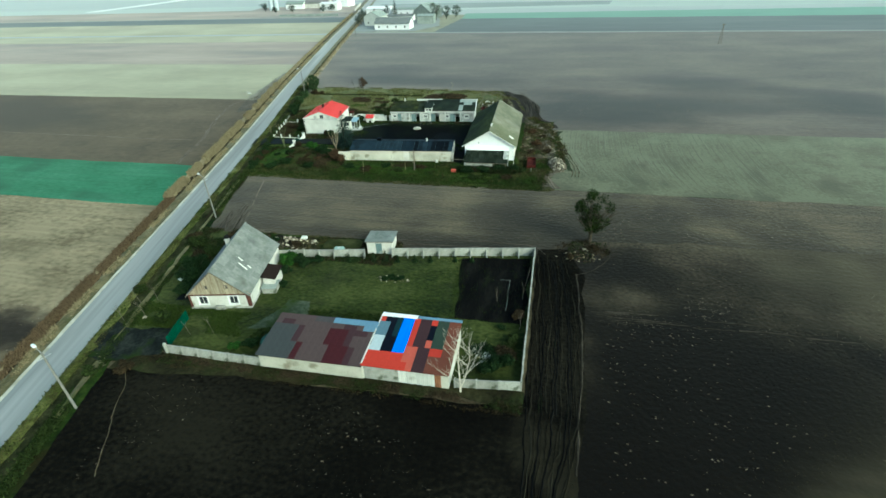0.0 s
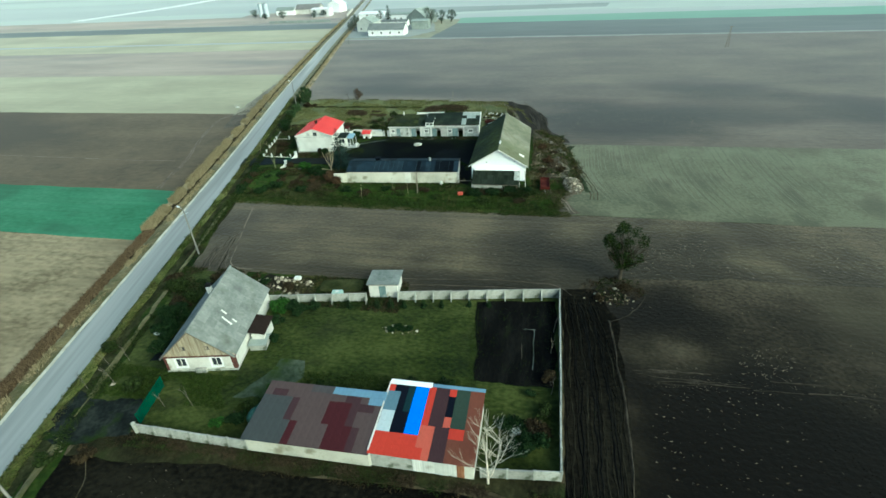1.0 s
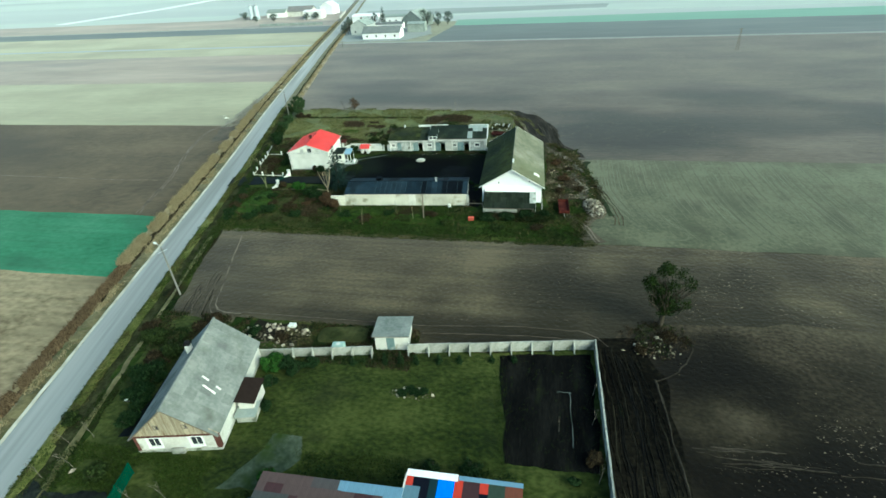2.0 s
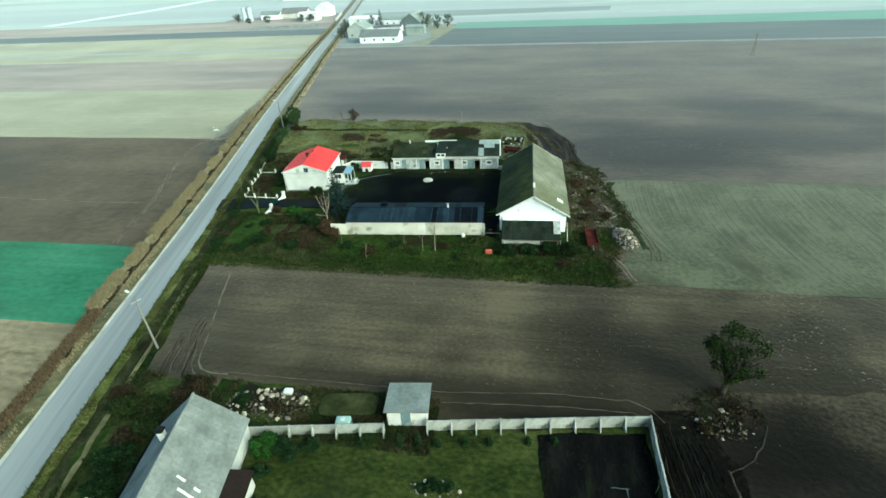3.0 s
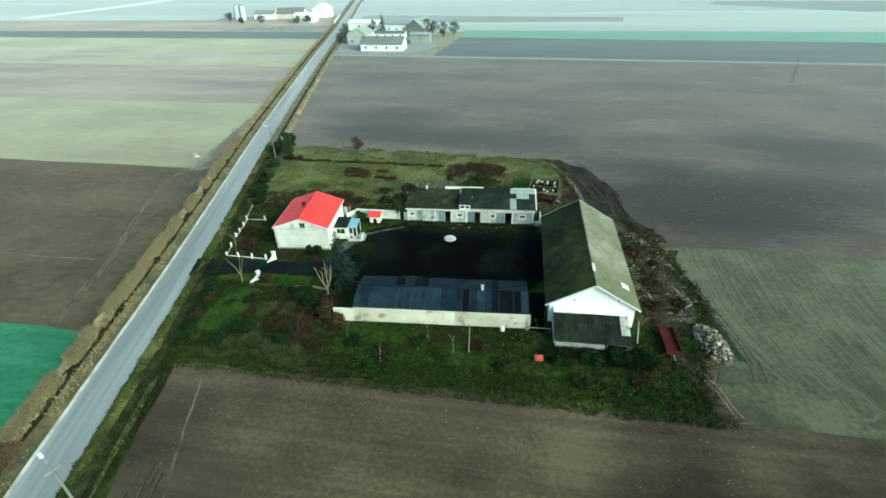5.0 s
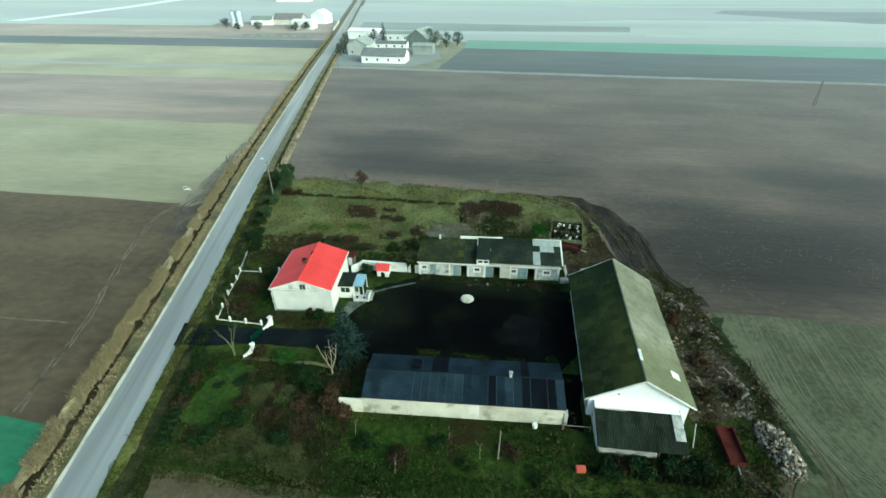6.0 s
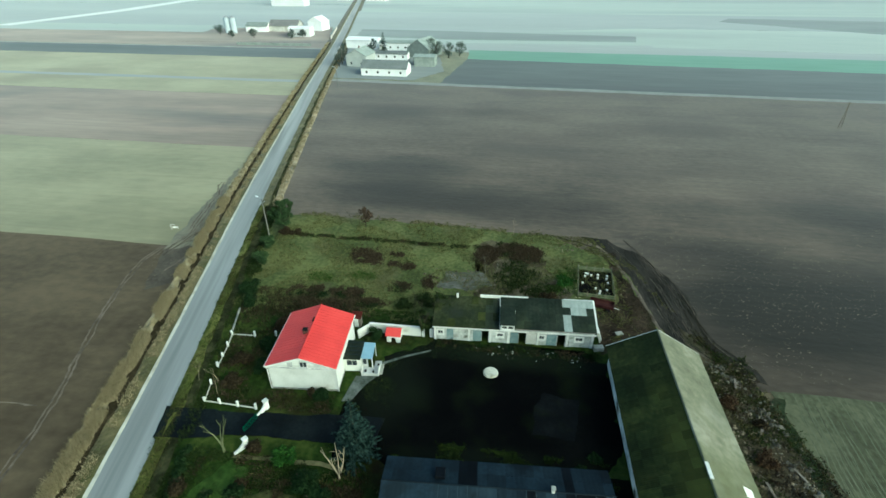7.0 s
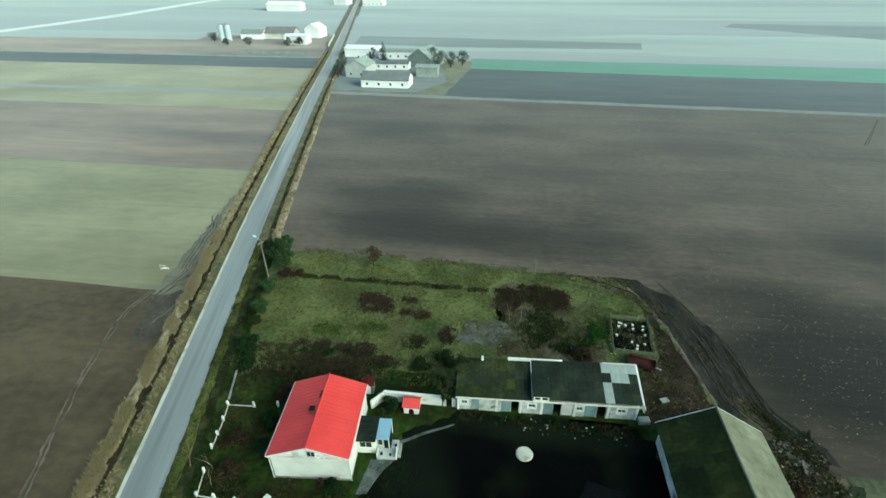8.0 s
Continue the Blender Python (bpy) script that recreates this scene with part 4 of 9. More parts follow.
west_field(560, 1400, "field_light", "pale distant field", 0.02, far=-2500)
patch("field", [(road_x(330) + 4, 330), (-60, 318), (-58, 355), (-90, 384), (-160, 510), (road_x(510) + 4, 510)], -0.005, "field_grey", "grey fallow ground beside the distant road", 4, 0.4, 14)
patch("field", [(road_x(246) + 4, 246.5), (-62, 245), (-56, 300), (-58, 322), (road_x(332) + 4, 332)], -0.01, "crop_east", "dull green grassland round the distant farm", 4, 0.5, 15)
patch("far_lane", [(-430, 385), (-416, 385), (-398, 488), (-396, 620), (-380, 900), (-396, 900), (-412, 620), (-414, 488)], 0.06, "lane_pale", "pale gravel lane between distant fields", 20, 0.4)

# the black field in front of the first farm, the fields east of its lane
patch("field", [(road_x(-120) + EAST, -120), (5.8, -120), (5.4, -14), (6.8, -2), (-41, -3.6), (road_x(-4) + EAST, -5)], 0.0, "soil_black", "black freshly ploughed field with scattered clods", 3.0, 0.4, 5)
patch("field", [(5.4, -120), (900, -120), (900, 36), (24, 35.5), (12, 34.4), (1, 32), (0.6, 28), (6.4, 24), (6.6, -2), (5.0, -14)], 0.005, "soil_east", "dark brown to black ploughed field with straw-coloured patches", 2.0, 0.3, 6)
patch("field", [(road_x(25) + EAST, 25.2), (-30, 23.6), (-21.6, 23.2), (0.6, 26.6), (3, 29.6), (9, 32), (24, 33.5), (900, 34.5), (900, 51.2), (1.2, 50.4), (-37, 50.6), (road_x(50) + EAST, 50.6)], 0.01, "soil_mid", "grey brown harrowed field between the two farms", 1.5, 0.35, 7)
patch("field", [(0.6, 50.2), (900, 50.9), (900, 87.5), (2.4, 85.8), (3.0, 80), (3.3, 74), (4.4, 68), (5.2, 61.5), (2.0, 57)], 0.02, "crop_east", "pale green winter crop with faint drill rows", 2.0, 0.35, 8)
patch("field", [(-1, 85), (900, 87.5), (900, 239), (road_x(239) + EAST, 244), (road_x(122) + EAST, 122), (-24, 121.5), (-10, 113), (-5, 96)], 0.0, "soil_far", "wide brown ploughed field with soft darker patches", 3.0, 0.4, 9)
patch("far_track", [(road_x(243) + 2, 243), (-18, 239.2), (900, 209), (900, 213), (-18, 243.2), (road_x(247) + 2, 247.4)], 0.05, "track_light", "pale grass-edged farm track between fields", 6, 0.4, 3)
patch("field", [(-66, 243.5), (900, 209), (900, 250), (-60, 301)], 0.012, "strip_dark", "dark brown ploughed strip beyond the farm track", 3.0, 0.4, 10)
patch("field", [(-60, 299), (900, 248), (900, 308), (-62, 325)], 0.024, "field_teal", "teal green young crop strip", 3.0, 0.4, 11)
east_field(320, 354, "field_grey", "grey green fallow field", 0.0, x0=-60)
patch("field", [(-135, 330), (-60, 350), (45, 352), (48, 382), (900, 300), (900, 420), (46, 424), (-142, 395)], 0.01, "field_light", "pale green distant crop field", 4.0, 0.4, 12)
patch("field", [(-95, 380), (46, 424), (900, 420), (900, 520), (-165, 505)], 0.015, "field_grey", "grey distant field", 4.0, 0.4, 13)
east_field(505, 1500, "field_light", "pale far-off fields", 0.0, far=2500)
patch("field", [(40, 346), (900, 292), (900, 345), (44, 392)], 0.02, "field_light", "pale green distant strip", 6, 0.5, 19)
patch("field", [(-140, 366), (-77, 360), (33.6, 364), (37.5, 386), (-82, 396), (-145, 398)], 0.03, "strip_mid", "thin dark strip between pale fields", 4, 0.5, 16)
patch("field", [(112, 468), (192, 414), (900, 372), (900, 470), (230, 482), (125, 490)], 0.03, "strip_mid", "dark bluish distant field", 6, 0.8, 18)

# road: a worn grey carriageway with a slight camber
bm = bmesh.new()
ring = []
for k in range(181):
    y = -150 + k * (1400 / 180) ** 1.0
    c = road_x(y) + 0.1 * math.sin(y * 0.05)
    w = 2.2 + 0.08 * math.sin(y * 0.31) + 0.05 * math.sin(y * 0.9)
    ring.append([bm.verts.new((c + u * w, y + 0.2567 * u * w, z)) for u, z in ((-1.05, -0.02), (-1, 0.06), (-0.4, 0.10), (0.4, 0.10), (1, 0.06), (1.05, -0.02))])
for a, b in zip(ring, ring[1:]):
    for k in range(5):
        bm.faces.new((a[k], a[k + 1], b[k + 1], b[k]))
bmesh.ops.recalc_face_normals(bm, faces=bm.faces)
single("road", bm, "road", "straight worn grey asphalt country road", "road", kind="structure")


def strip(name, y0, y1, offs, mat, label, step=2.0, wob=0.25, seed=3):
    """A long strip beside the road; offs: (distance from the middle line, height)."""
    rng = random.Random(seed)
    bm = bmesh.new()
    rows = []
    n = int((y1 - y0) / step)
    for k in range(n + 1):
        y = y0 + (y1 - y0) * k / n
        rows.append([bm.verts.new((road_x(y) + d + (rng.uniform(-wob, wob) if abs(d) > 2.2 else 0), y, z + (rng.uniform(0, 0.1) if abs(d) > 2.6 and z > 0.01 else 0))) for d, z in offs])
    for a, b in zip(rows, rows[1:]):
        for i in range(len(offs) - 1):
            bm.faces.new((a[i], a[i + 1], b[i + 1], b[i]))
    bmesh.ops.recalc_face_normals(bm, faces=bm.faces)
    if bm.faces[0].normal.z < 0:
        bmesh.ops.reverse_faces(bm, faces=bm.faces)
    return single(name, bm, mat, label, "verge", kind="structure")


def wander(y):
    return 0.5 * noise.noise((0.0, y * 0.045, 3.3))


def bank(name, y0, y1, outer, inner, high, mat, label, seed):
    """A lumpy overgrown bank beside the road, between two offsets from the middle line given as functions of y."""
    n, cols = int((y1 - y0) / 0.45), 9
    bm = bmesh.new()
    rows = []
    for k in range(n + 1):
        y = y0 + (y1 - y0) * k / n
        a, b = outer(y), inner(y)
        tall = high * (0.35 + 0.65 * max(0.0, min(1.0, (y - 36) / 4)))
        row = []
        for i in range(cols):
            u = i / (cols - 1)
            lump = 0.55 + 0.75 * noise.noise((u * 2.2, y * 0.42, seed)) + 0.55 * noise.noise((u * 5.0, y * 1.3, seed + 9.0))
            jut = 0.3 * noise.noise((u, y * 0.6, seed + 20.0))
            row.append(bm.verts.new((road_x(y) + a + (b - a) * u + jut, y, 0.01 + tall * math.sin(math.pi * u) ** 0.7 * max(0.12, lump))))
        rows.append(row)
    for p, q in zip(rows, rows[1:]):
        for i in range(cols - 1):
            bm.faces.new((p[i], p[i + 1], q[i + 1], q[i]))
    return single(name, bm, mat, label, "verge", kind="structure")


def outer_west(y):
    return -6.1 - 1.35 * max(0.0, min(1.0, (y - 36) / 4)) + 0.25 * noise.noise((0.0, y * 0.16, 8.0))


strip("verge", -150, 900, ((-4.6, 0.02), (-4.1, 0.13), (-3.1, 0.10), (-2.1, 0.03)), "verge_olive", "olive and tan grass verge between road and ditch", seed=4)
strip("ditch", -60, 340, ((-6.0, 0.012), (-4.9, 0.006), (-4.0, 0.03)), "ditch_brown", "dark muddy roadside ditch", wob=0.1, seed=6)
bank("reed_bank", -20, 340, outer_west, lambda y: -5.65 + wander(y), 0.62, "reed_ground", "bank of dead tan reeds along the ditch", 5.0)
bank("reed_bank", -30, 340, lambda y: -4.5 + wander(y), lambda y: -3.3 + 0.4 * wander(y), 0.26, "verge_olive", "low tufted olive bank between ditch and road", 15.0)
strip("road_shoulder", -150, 900, ((-2.62, 0.12), (-2.22, 0.10)), "shoulder_sand", "pale sandy shoulder of the road", wob=0.05, seed=12)
strip("verge", -150, 126, ((2.1, 0.03), (2.9, 0.12), (3.9, 0.07)), "verge", "green and straw-coloured grass verge", seed=7)
strip("verge", -150, 126, ((4.9, 0.06), (5.8, 0.03), (7.2, 0.0)), "rough_grass", "dark overgrown grass behind the ditch", seed=27)
strip("verge", 126, 900, ((2.1, 0.03), (3.0, 0.10), (4.2, 0.05)), "verge_olive", "dry grass verge along the road", seed=8)
strip("ditch", -60, 126, ((3.75, 0.09), (4.3, 0.07), (5.2, 0.09)), "ditch_mud", "narrow dark roadside ditch", wob=0.15, seed=9)
strip("footpath", -12, 48, ((5.3, 0.085), (5.6, 0.1), (6.0, 0.085)), "verge_olive", "worn olive footpath beside the ditch", wob=0.12, seed=28)
strip("ditch", 126, 340, ((4.0, 0.06), (4.5, 0.05), (5.3, 0.06)), "ditch_mud", "narrow dark roadside ditch", wob=0.2, seed=10)
bank("reed_bank", 126, 340, lambda y: 5.0 + 0.6 * wander(y), lambda y: 6.9 + 0.4 * wander(y), 0.5, "dry_verge", "bank of dead tan grass beyond the ditch", 25.0)

# first farm's ground
patch("yard_lawn", [(-43, -1.2), (-29, -1.2), (0, 0.2), (0, 26.4), (-28, 22.2), (-38.5, 20.6), (-45, 26), (-56, 27), (-60, 22), (-52.5, 1.5), (-46, 0.2)], 0.03, "lawn", "mown green lawn with darker worn patches", 1.5, 0.3, 21)
patch("garden_plot", [(-9.0, 10.4), (-0.5, 10.7), (-0.3, 25.7), (-10.8, 24.3), (-9.8, 17)], 0.05, "garden_soil", "black dug-over vegetable plot", 0.4, 0.22, 22)
patch("back_strip", [(-45, 21), (-38, 20.2), (-21.2, 23.0), (-20.6, 26.4), (-27, 27.4), (-46, 27.2)], 0.04, "rough_grass", "rough weedy strip behind the wall", 1.2, 0.3, 23)
patch("stone_ground", [(-43.6, 22.8), (-34.6, 22.9), (-34.2, 26.4), (-42, 26.8)], 0.055, "rut_soil", "dark bare soil among the field stones", 0.8, 0.5, 29)
patch("front_strip", [(-47, -5.2), (-29, -3.4), (0.4, -1.8), (0.4, 0.1), (-29, -1.3), (-42, -1), (-47, -2)], 0.035, "front_weeds", "weedy grass strip at the foot of the wall", 1.0, 0.35, 24)
patch("farm_lane", [(0.4, -14), (4.8, -14), (6.6, -2), (7.0, 23), (5, 28.8), (0.5, 28.6), (0.4, 0)], 0.015, "soil_black", "black muddy field lane with wheel ruts", 1.5, 0.3, 25)
patch("gate_drive", [(-51.4, -3.6), (-46, -3.6), (-42.4, -1.8), (-42.6, 0.8), (-44.4, 2.6), (-48, 2.0), (-53.4, 2.6)], 0.16, "cinder", "dark wet cinder drive at the gate", 0.6, 0.4, 26)
patch("side_path", [(-47.7, 8.0), (-45.9, 8.4), (-45.8, 13), (-47.4, 20.9), (-49.2, 21.6), (-47.8, 13.5)], 0.06, "asphalt_dark", "dark paved path along the cottage", 0.8, 0.12, 28)
patch("cinder_patch", [(-34.5, 4.2), (-30.5, 4.6), (-28, 7.8), (-29, 10.4), (-32, 10), (-33.5, 6.6)], 0.05, "ash_grass", "grey ash-strewn path across the lawn", 1.0, 0.5, 27)

# second farm's ground
patch("farm_grass", [(-65.5, 50.4), (-37, 50.2), (-0.2, 49.9), (0.2, 55), (1.4, 59), (4.0, 65), (3.6, 70), (1.6, 80), (0.2, 85.6), (-5, 97), (-19, 98), (-48, 97), (-80, 93), (-76, 80)], 0.03, "rough_grass", "rough grass and weeds around the farm buildings", 0.9, 0.35, 31)
patch("farm_meadow", [(-82, 93), (-75, 89.6), (-62, 95.5), (-50, 94), (-41, 94.4), (-18, 95.6), (-6, 94), (-5.4, 97), (-10, 112), (-24, 121.5), (-46, 123), (-79.5, 123.5), (-82, 118)], 0.035, "back_grass", "yellowish meadow with brown weed patches", 1.5, 0.4, 32)
patch("courtyard", [(-49.6, 68.2), (-40, 67.6), (-20, 68), (-17.4, 74), (-17.6, 88), (-20, 89.6), (-41, 88.4), (-47, 84), (-50.6, 76)], 0.055, "yard_black", "black wet trodden farmyard", 0.6, 0.9, 33)
patch("entrance_drive", [(-71.0, 67.4), (-60, 69.4), (-45, 70.0), (-45, 74.2), (-57, 73.0), (-61, 72.2), (-72.6, 71.8)], 0.17, "asphalt_dark", "dark tarmac entrance drive", 0.7, 0.25, 34)
patch("drive_edge", [(-60.6, 66.3), (-50.4, 66.7), (-46.8, 66.2), (-46.9, 66.7), (-50.5, 67.25), (-60.6, 66.8)], 0.06, "verge_olive", "worn olive edging along the drive", 0.6, 0.1, 40)
patch("yard_gap", [(-19.4, 61.8), (-17.5, 61.6), (-17.4, 70), (-20.4, 70)], 0.058, "yard_black", "black mud between the byre and the barn", 0.6, 0.25, 55)
patch("yard_slab", [(-27.8, 74.2), (-22.6, 73.6), (-21.9, 80.2), (-26.4, 81.2)], 0.06, "slab_dark", "worn dark concrete slab in the yard", 0.5, 0.4, 35)
patch("house_path", [(-51.2, 75.8), (-50.0, 76.0), (-48.8, 79.0), (-47.8, 80.6), (-50.6, 80.2)], 0.07, "path_grey", "grey concrete path beside the house", 0.8, 0.1, 36)
patch("yard_path", [(-48.2, 82.4), (-44.9, 84.5), (-41.6, 86.3), (-41.7, 86.55), (-45.0, 84.85), (-48.4, 82.8)], 0.075, "path_grey", "narrow pale path across the yard", 0.8, 0.06, 37)
bm = bmesh.new()
bmesh.ops.create_cone(bm, cap_ends=True, segments=20, radius1=1.05, radius2=0.92, depth=0.22)
bmesh.ops.bevel(bm, geom=[e for e in bm.edges if e.calc_length() < 0.5], offset=0.05, segments=1, affect="EDGES")
single("well_cover", bm, "cream", "round pale concrete well cover in the black yard", "well cover", pose(-33.0, 83.4, 0.15))

litter("culvert_stones", np.array([(-50.2, -3.1, 0.0), (-49.4, -3.4, 0.0), (-48.6, -3.7, 0.0), (-48.2, -4.2, 0.0), (-47.8, -4.6, 0.0), (-48.9, -4.0, 0.0), (-49.3, 4.0, 0.05)]), 0.16, 0.34, "stone", "few pale stones at the mouth of the culvert", 82)
# wheel ruts and drill lines worn into the fields
def rut(points, w, mat, label, z=0.03, name="wheel_rut", seed=1, wob=0.035, base=0.0, into=None):
    """A narrow raised ribbon of turned earth along a line."""
    rng = random.Random(seed)
    bm = bmesh.new() if into is None else into
    rows = []
    for k in range(len(points) - 1):
        p, q = Vector((*points[k], 0)), Vector((*points[k + 1], 0))
        n = max(2, int((q - p).length / 0.7))
        side = Vector((-(q - p).y, (q - p).x, 0)).normalized()
        for i in range(n + (k == len(points) - 2)):
            c = p.lerp(q, i / n) + side * (rng.uniform(-wob, wob) + 5 * wob * noise.noise((p.x + seed, (p.y + (q.y - p.y) * i / n) * 0.25, seed)))
            ww = w * rng.uniform(0.6, 1.3)
            rows.append([bm.verts.new(c + side * ww + Vector((0, 0, base))), bm.verts.new(c + Vector((0, 0, base + z * rng.uniform(0.3, 1.4)))), bm.verts.new(c - side * ww * rng.uniform(0.6, 1.3) + Vector((0, 0, base)))])
    for a, b in zip(rows, rows[1:]):
        for i in range(2):
            bm.faces.new((a[i], a[i + 1], b[i + 1], b[i]))
    if into is not None:
        return None
    bmesh.ops.recalc_face_normals(bm, faces=bm.faces)
    return single(name, bm, mat, label, "wheel rut", None, "wheel ruts", "structure")


RUT = "dried pale wheel rut pressed into the soil"
lane = random.Random(29)
for k in range(19):
    dx = 0.35 + 0.31 * k + lane.uniform(-0.08, 0.08)
    south = [(-0.6 + dx * 0.5, -24), (0.7 + dx * 0.55, -14), (0.6 + dx * 0.8, -7)] if k % 3 != 1 else []
    rut(south + [(0.3 + dx * 0.96, -2 - 0.7 * (k % 3)), (0.25 + dx, 10 + lane.uniform(-2, 2)), (0.1 + dx * 0.95, 19 + lane.uniform(-2, 2)), (-0.2 + dx * 0.8, 27.4 - lane.uniform(0, 3))], lane.uniform(0.05, 0.1), ("garden_soil", "soil_black", "rut_soil", "soil_black", "garden_soil")[k % 5], RUT, 0.07, seed=k, wob=0.07, base=0.02)
rut([(5.6, -9), (6.07, -0.3), (6.37, 4.3), (6.5, 10.3), (6.25, 15.6), (6.0, 22.6)], 0.1, "rut_edge", RUT, 0.06, seed=95, wob=0.05, base=0.02)
fan = random.Random(19)
for k in range(11):
    d = 0.4 + 0.62 * k + fan.uniform(-0.15, 0.15)
    top = fan.uniform(0.1, 0.9)
    a, b, c = Vector((-53.6 - d * 0.5, 40 - d * 0.3)), Vector((-51.7 - d * 0.52, 31.6)), Vector((-50.2 - d * 0.62, 27.0 - 0.08 * d))
    rut([tuple(a.lerp(b, top)), tuple(b), tuple(c)], fan.uniform(0.04, 0.08), ("rut_edge", "rut_soil", "rut_pale", "headland")[k % 4], RUT, 0.03, seed=20 + k, wob=0.08, base=0.012)
rut([(-57.0, 48.6), (-54.9, 42.6), (-52.8, 36.6), (-50.9, 31.2), (-50.2, 29.4), (-49.3, 28.5), (-47.9, 28.0), (-45.5, 28.0)], 0.11, "pale_soil", RUT, 0.02, seed=31, wob=0.03, base=0.012)
rut([(-51.7, 31.4), (-50.9, 29.0), (-49.8, 27.7), (-48.4, 27.1), (-46.6, 27.3)], 0.07, "rut_pale", RUT, 0.02, seed=33, wob=0.04, base=0.012)
for x, y, ln in ((-15.1, 37.5, 6.2), (-0.4, 37.9, 4.8), (1.4, 38.9, 3.0), (-27, 41.2, 4.0), (8, 41, 5.0), (14.5, 36.2, 4.0)):
    rut([(x, y), (x + ln / 2, y + 0.06), (x + ln, y + 0.05)], 0.03, "rut_pale", "pale dry furrow edge across the harrowed field", 0.03, "dry_furrow", seed=int(40 + x), wob=0.05, base=0.014)
rut([(-47.6, 28.2), (-44, 28.3), (-34.9, 28.3), (-24.1, 28.3), (-19.5, 28.4), (-7.1, 29.7), (-1.6, 29.6), (0.6, 28.6), (1.6, 27.2)], 0.06, "rut_pale", RUT, 0.03, seed=37, wob=0.05, base=0.04)
rut([(-20.4, 27.0), (-14, 27.5), (-7.2, 28.0), (-1.3, 28.0), (0.4, 27.4)], 0.06, "rut_pale", RUT, 0.03, seed=32, wob=0.05, base=0.04)
rut([(-41, -11), (-43.5, -6), (-46, -3.6)], 0.04, "soil_mid", RUT, 0.03, seed=35, wob=0.06)
rut([(-37.5, -17), (-40.4, -12), (-41, -11)], 0.04, "soil_mid", RUT, 0.03, seed=36, wob=0.06)
rut([(10.9, 28.0), (10.65, 27.2), (9.6, 25.5), (8.4, 24.1), (7.2, 23.1), (6.0, 22.5)], 0.08, "rut_edge", RUT, 0.03, seed=38, wob=0.05, base=0.05)
TRACK = [(-82.0, 54.3), (-83.6, 59.7), (-86.6, 70.2), (-91.0, 80.5), (-93.9, 88), (-96.4, 96), (-97.6, 102), (-97.0, 107.6)]
for d in (0, 0.55):
    rut([(x - d, y) for x, y in TRACK], 0.15, "pale_soil", RUT, 0.015, seed=40 + int(d * 5), wob=0.06, base=0.01)
rut([(-88.6, 69.6), (-96, 69.2), (-114.7, 69.6), (-160, 70.5)], 0.13, "pale_soil", RUT, 0.015, seed=48, wob=0.1, base=0.01)
mud = random.Random(70)
patch("field_corner_mud", [(-96.6, 106.0), (-94.6, 107.8), (-92.2, 108.6), (-91.2, 107), (-89.6, 101), (-89, 96), (-91.6, 94.2), (-94.2, 100)], 0.032, "headland_grey", "muddy littered corner of the field beside the reeds", 1.0, 0.8, 51)
patch("field_corner_mud", [(-96.8, 106.6), (-97.6, 112), (-98.2, 118), (-99.8, 126), (-101.0, 134), (-103.0, 146), (-101.6, 144), (-98.4, 132), (-96.4, 124), (-94.2, 117), (-92.0, 109), (-93.4, 107)], 0.034, "trodden_crop", "trodden thin crop along the reed bank", 0.8, 0.7, 56)
for k in range(9):
    d = 0.5 * k + mud.uniform(-0.15, 0.15)
    rut([(-96.6 + d * 0.55, 104 + k % 4), (-95.6 + d * 0.7, 110), (-94.6 + d * 0.55, 116), (-95.0 + d * 0.4, 122 + k % 3)], mud.uniform(0.05, 0.1), ("pale_soil", "rut_edge", "rut_pale")[k % 3], RUT, 0.04, seed=800 + k, wob=0.1, base=0.05)
for k in range(5):
    d = 0.9 * k
    rut([(-94.4 - d * 0.5, 113), (-96.6 - d * 0.45, 122 + k % 2), (-98.8 - d * 0.4, 131), (-101.4 - d * 0.3, 139 - 2 * (k % 3))], mud.uniform(0.06, 0.12), ("rut_pale", "pale_soil")[k % 2], RUT, 0.03, seed=820 + k, wob=0.1, base=0.045)
rut([(-91.8, 99.4), (-91.0, 102.4), (-90.9, 105.6)], 0.1, "pale_soil", RUT, 0.04, seed=811, wob=0.1, base=0.05)
litter("field_litter", clumpy(scatter(81, 160, -97, -89.4, 95, 124, lambda x, y: x < -87.5 - 0.2 * (y - 100)), 0.3, -0.1, 2.0), 0.04, 0.13, "stone_dull", "pale litter on the muddy field corner", 81)
rut([(-3.0, 19.7), (-3.1, 17.6), (-2.9, 15.2), (-2.96, 12.9)], 0.05, "path_grey", "pale garden hose lying on the dug plot", 0.05, "garden_hose", seed=97, wob=0.04, base=0.07)
rut([(-4.3, 19.5), (-3.6, 19.66), (-2.8, 19.7)], 0.05, "path_grey", "pale garden hose lying on the dug plot", 0.05, "garden_hose", seed=98, wob=0.03, base=0.07)
dl = random.Random(91)
drill = bmesh.new()
def sweep(y, o):
    """Where a drill line at o metres from the crop's edge lies: the lines swing out round the stone heap."""
    line = [(86, 4.7), (78, 4.2), (71, 4.0), (66, 5.0), (61, 6.5), (57, 8.4), (53, 11.0), (51, 12.6)]
    for (ya, xa), (yb, xb) in zip(line, line[1:]):
        if yb <= y:
            base = xa + (xb - xa) * (ya - y) / (ya - yb)
            return 4.0 + (base - 4.0) / (1 + max(0.0, o) / 14) + o
    return line[-1][1] + o


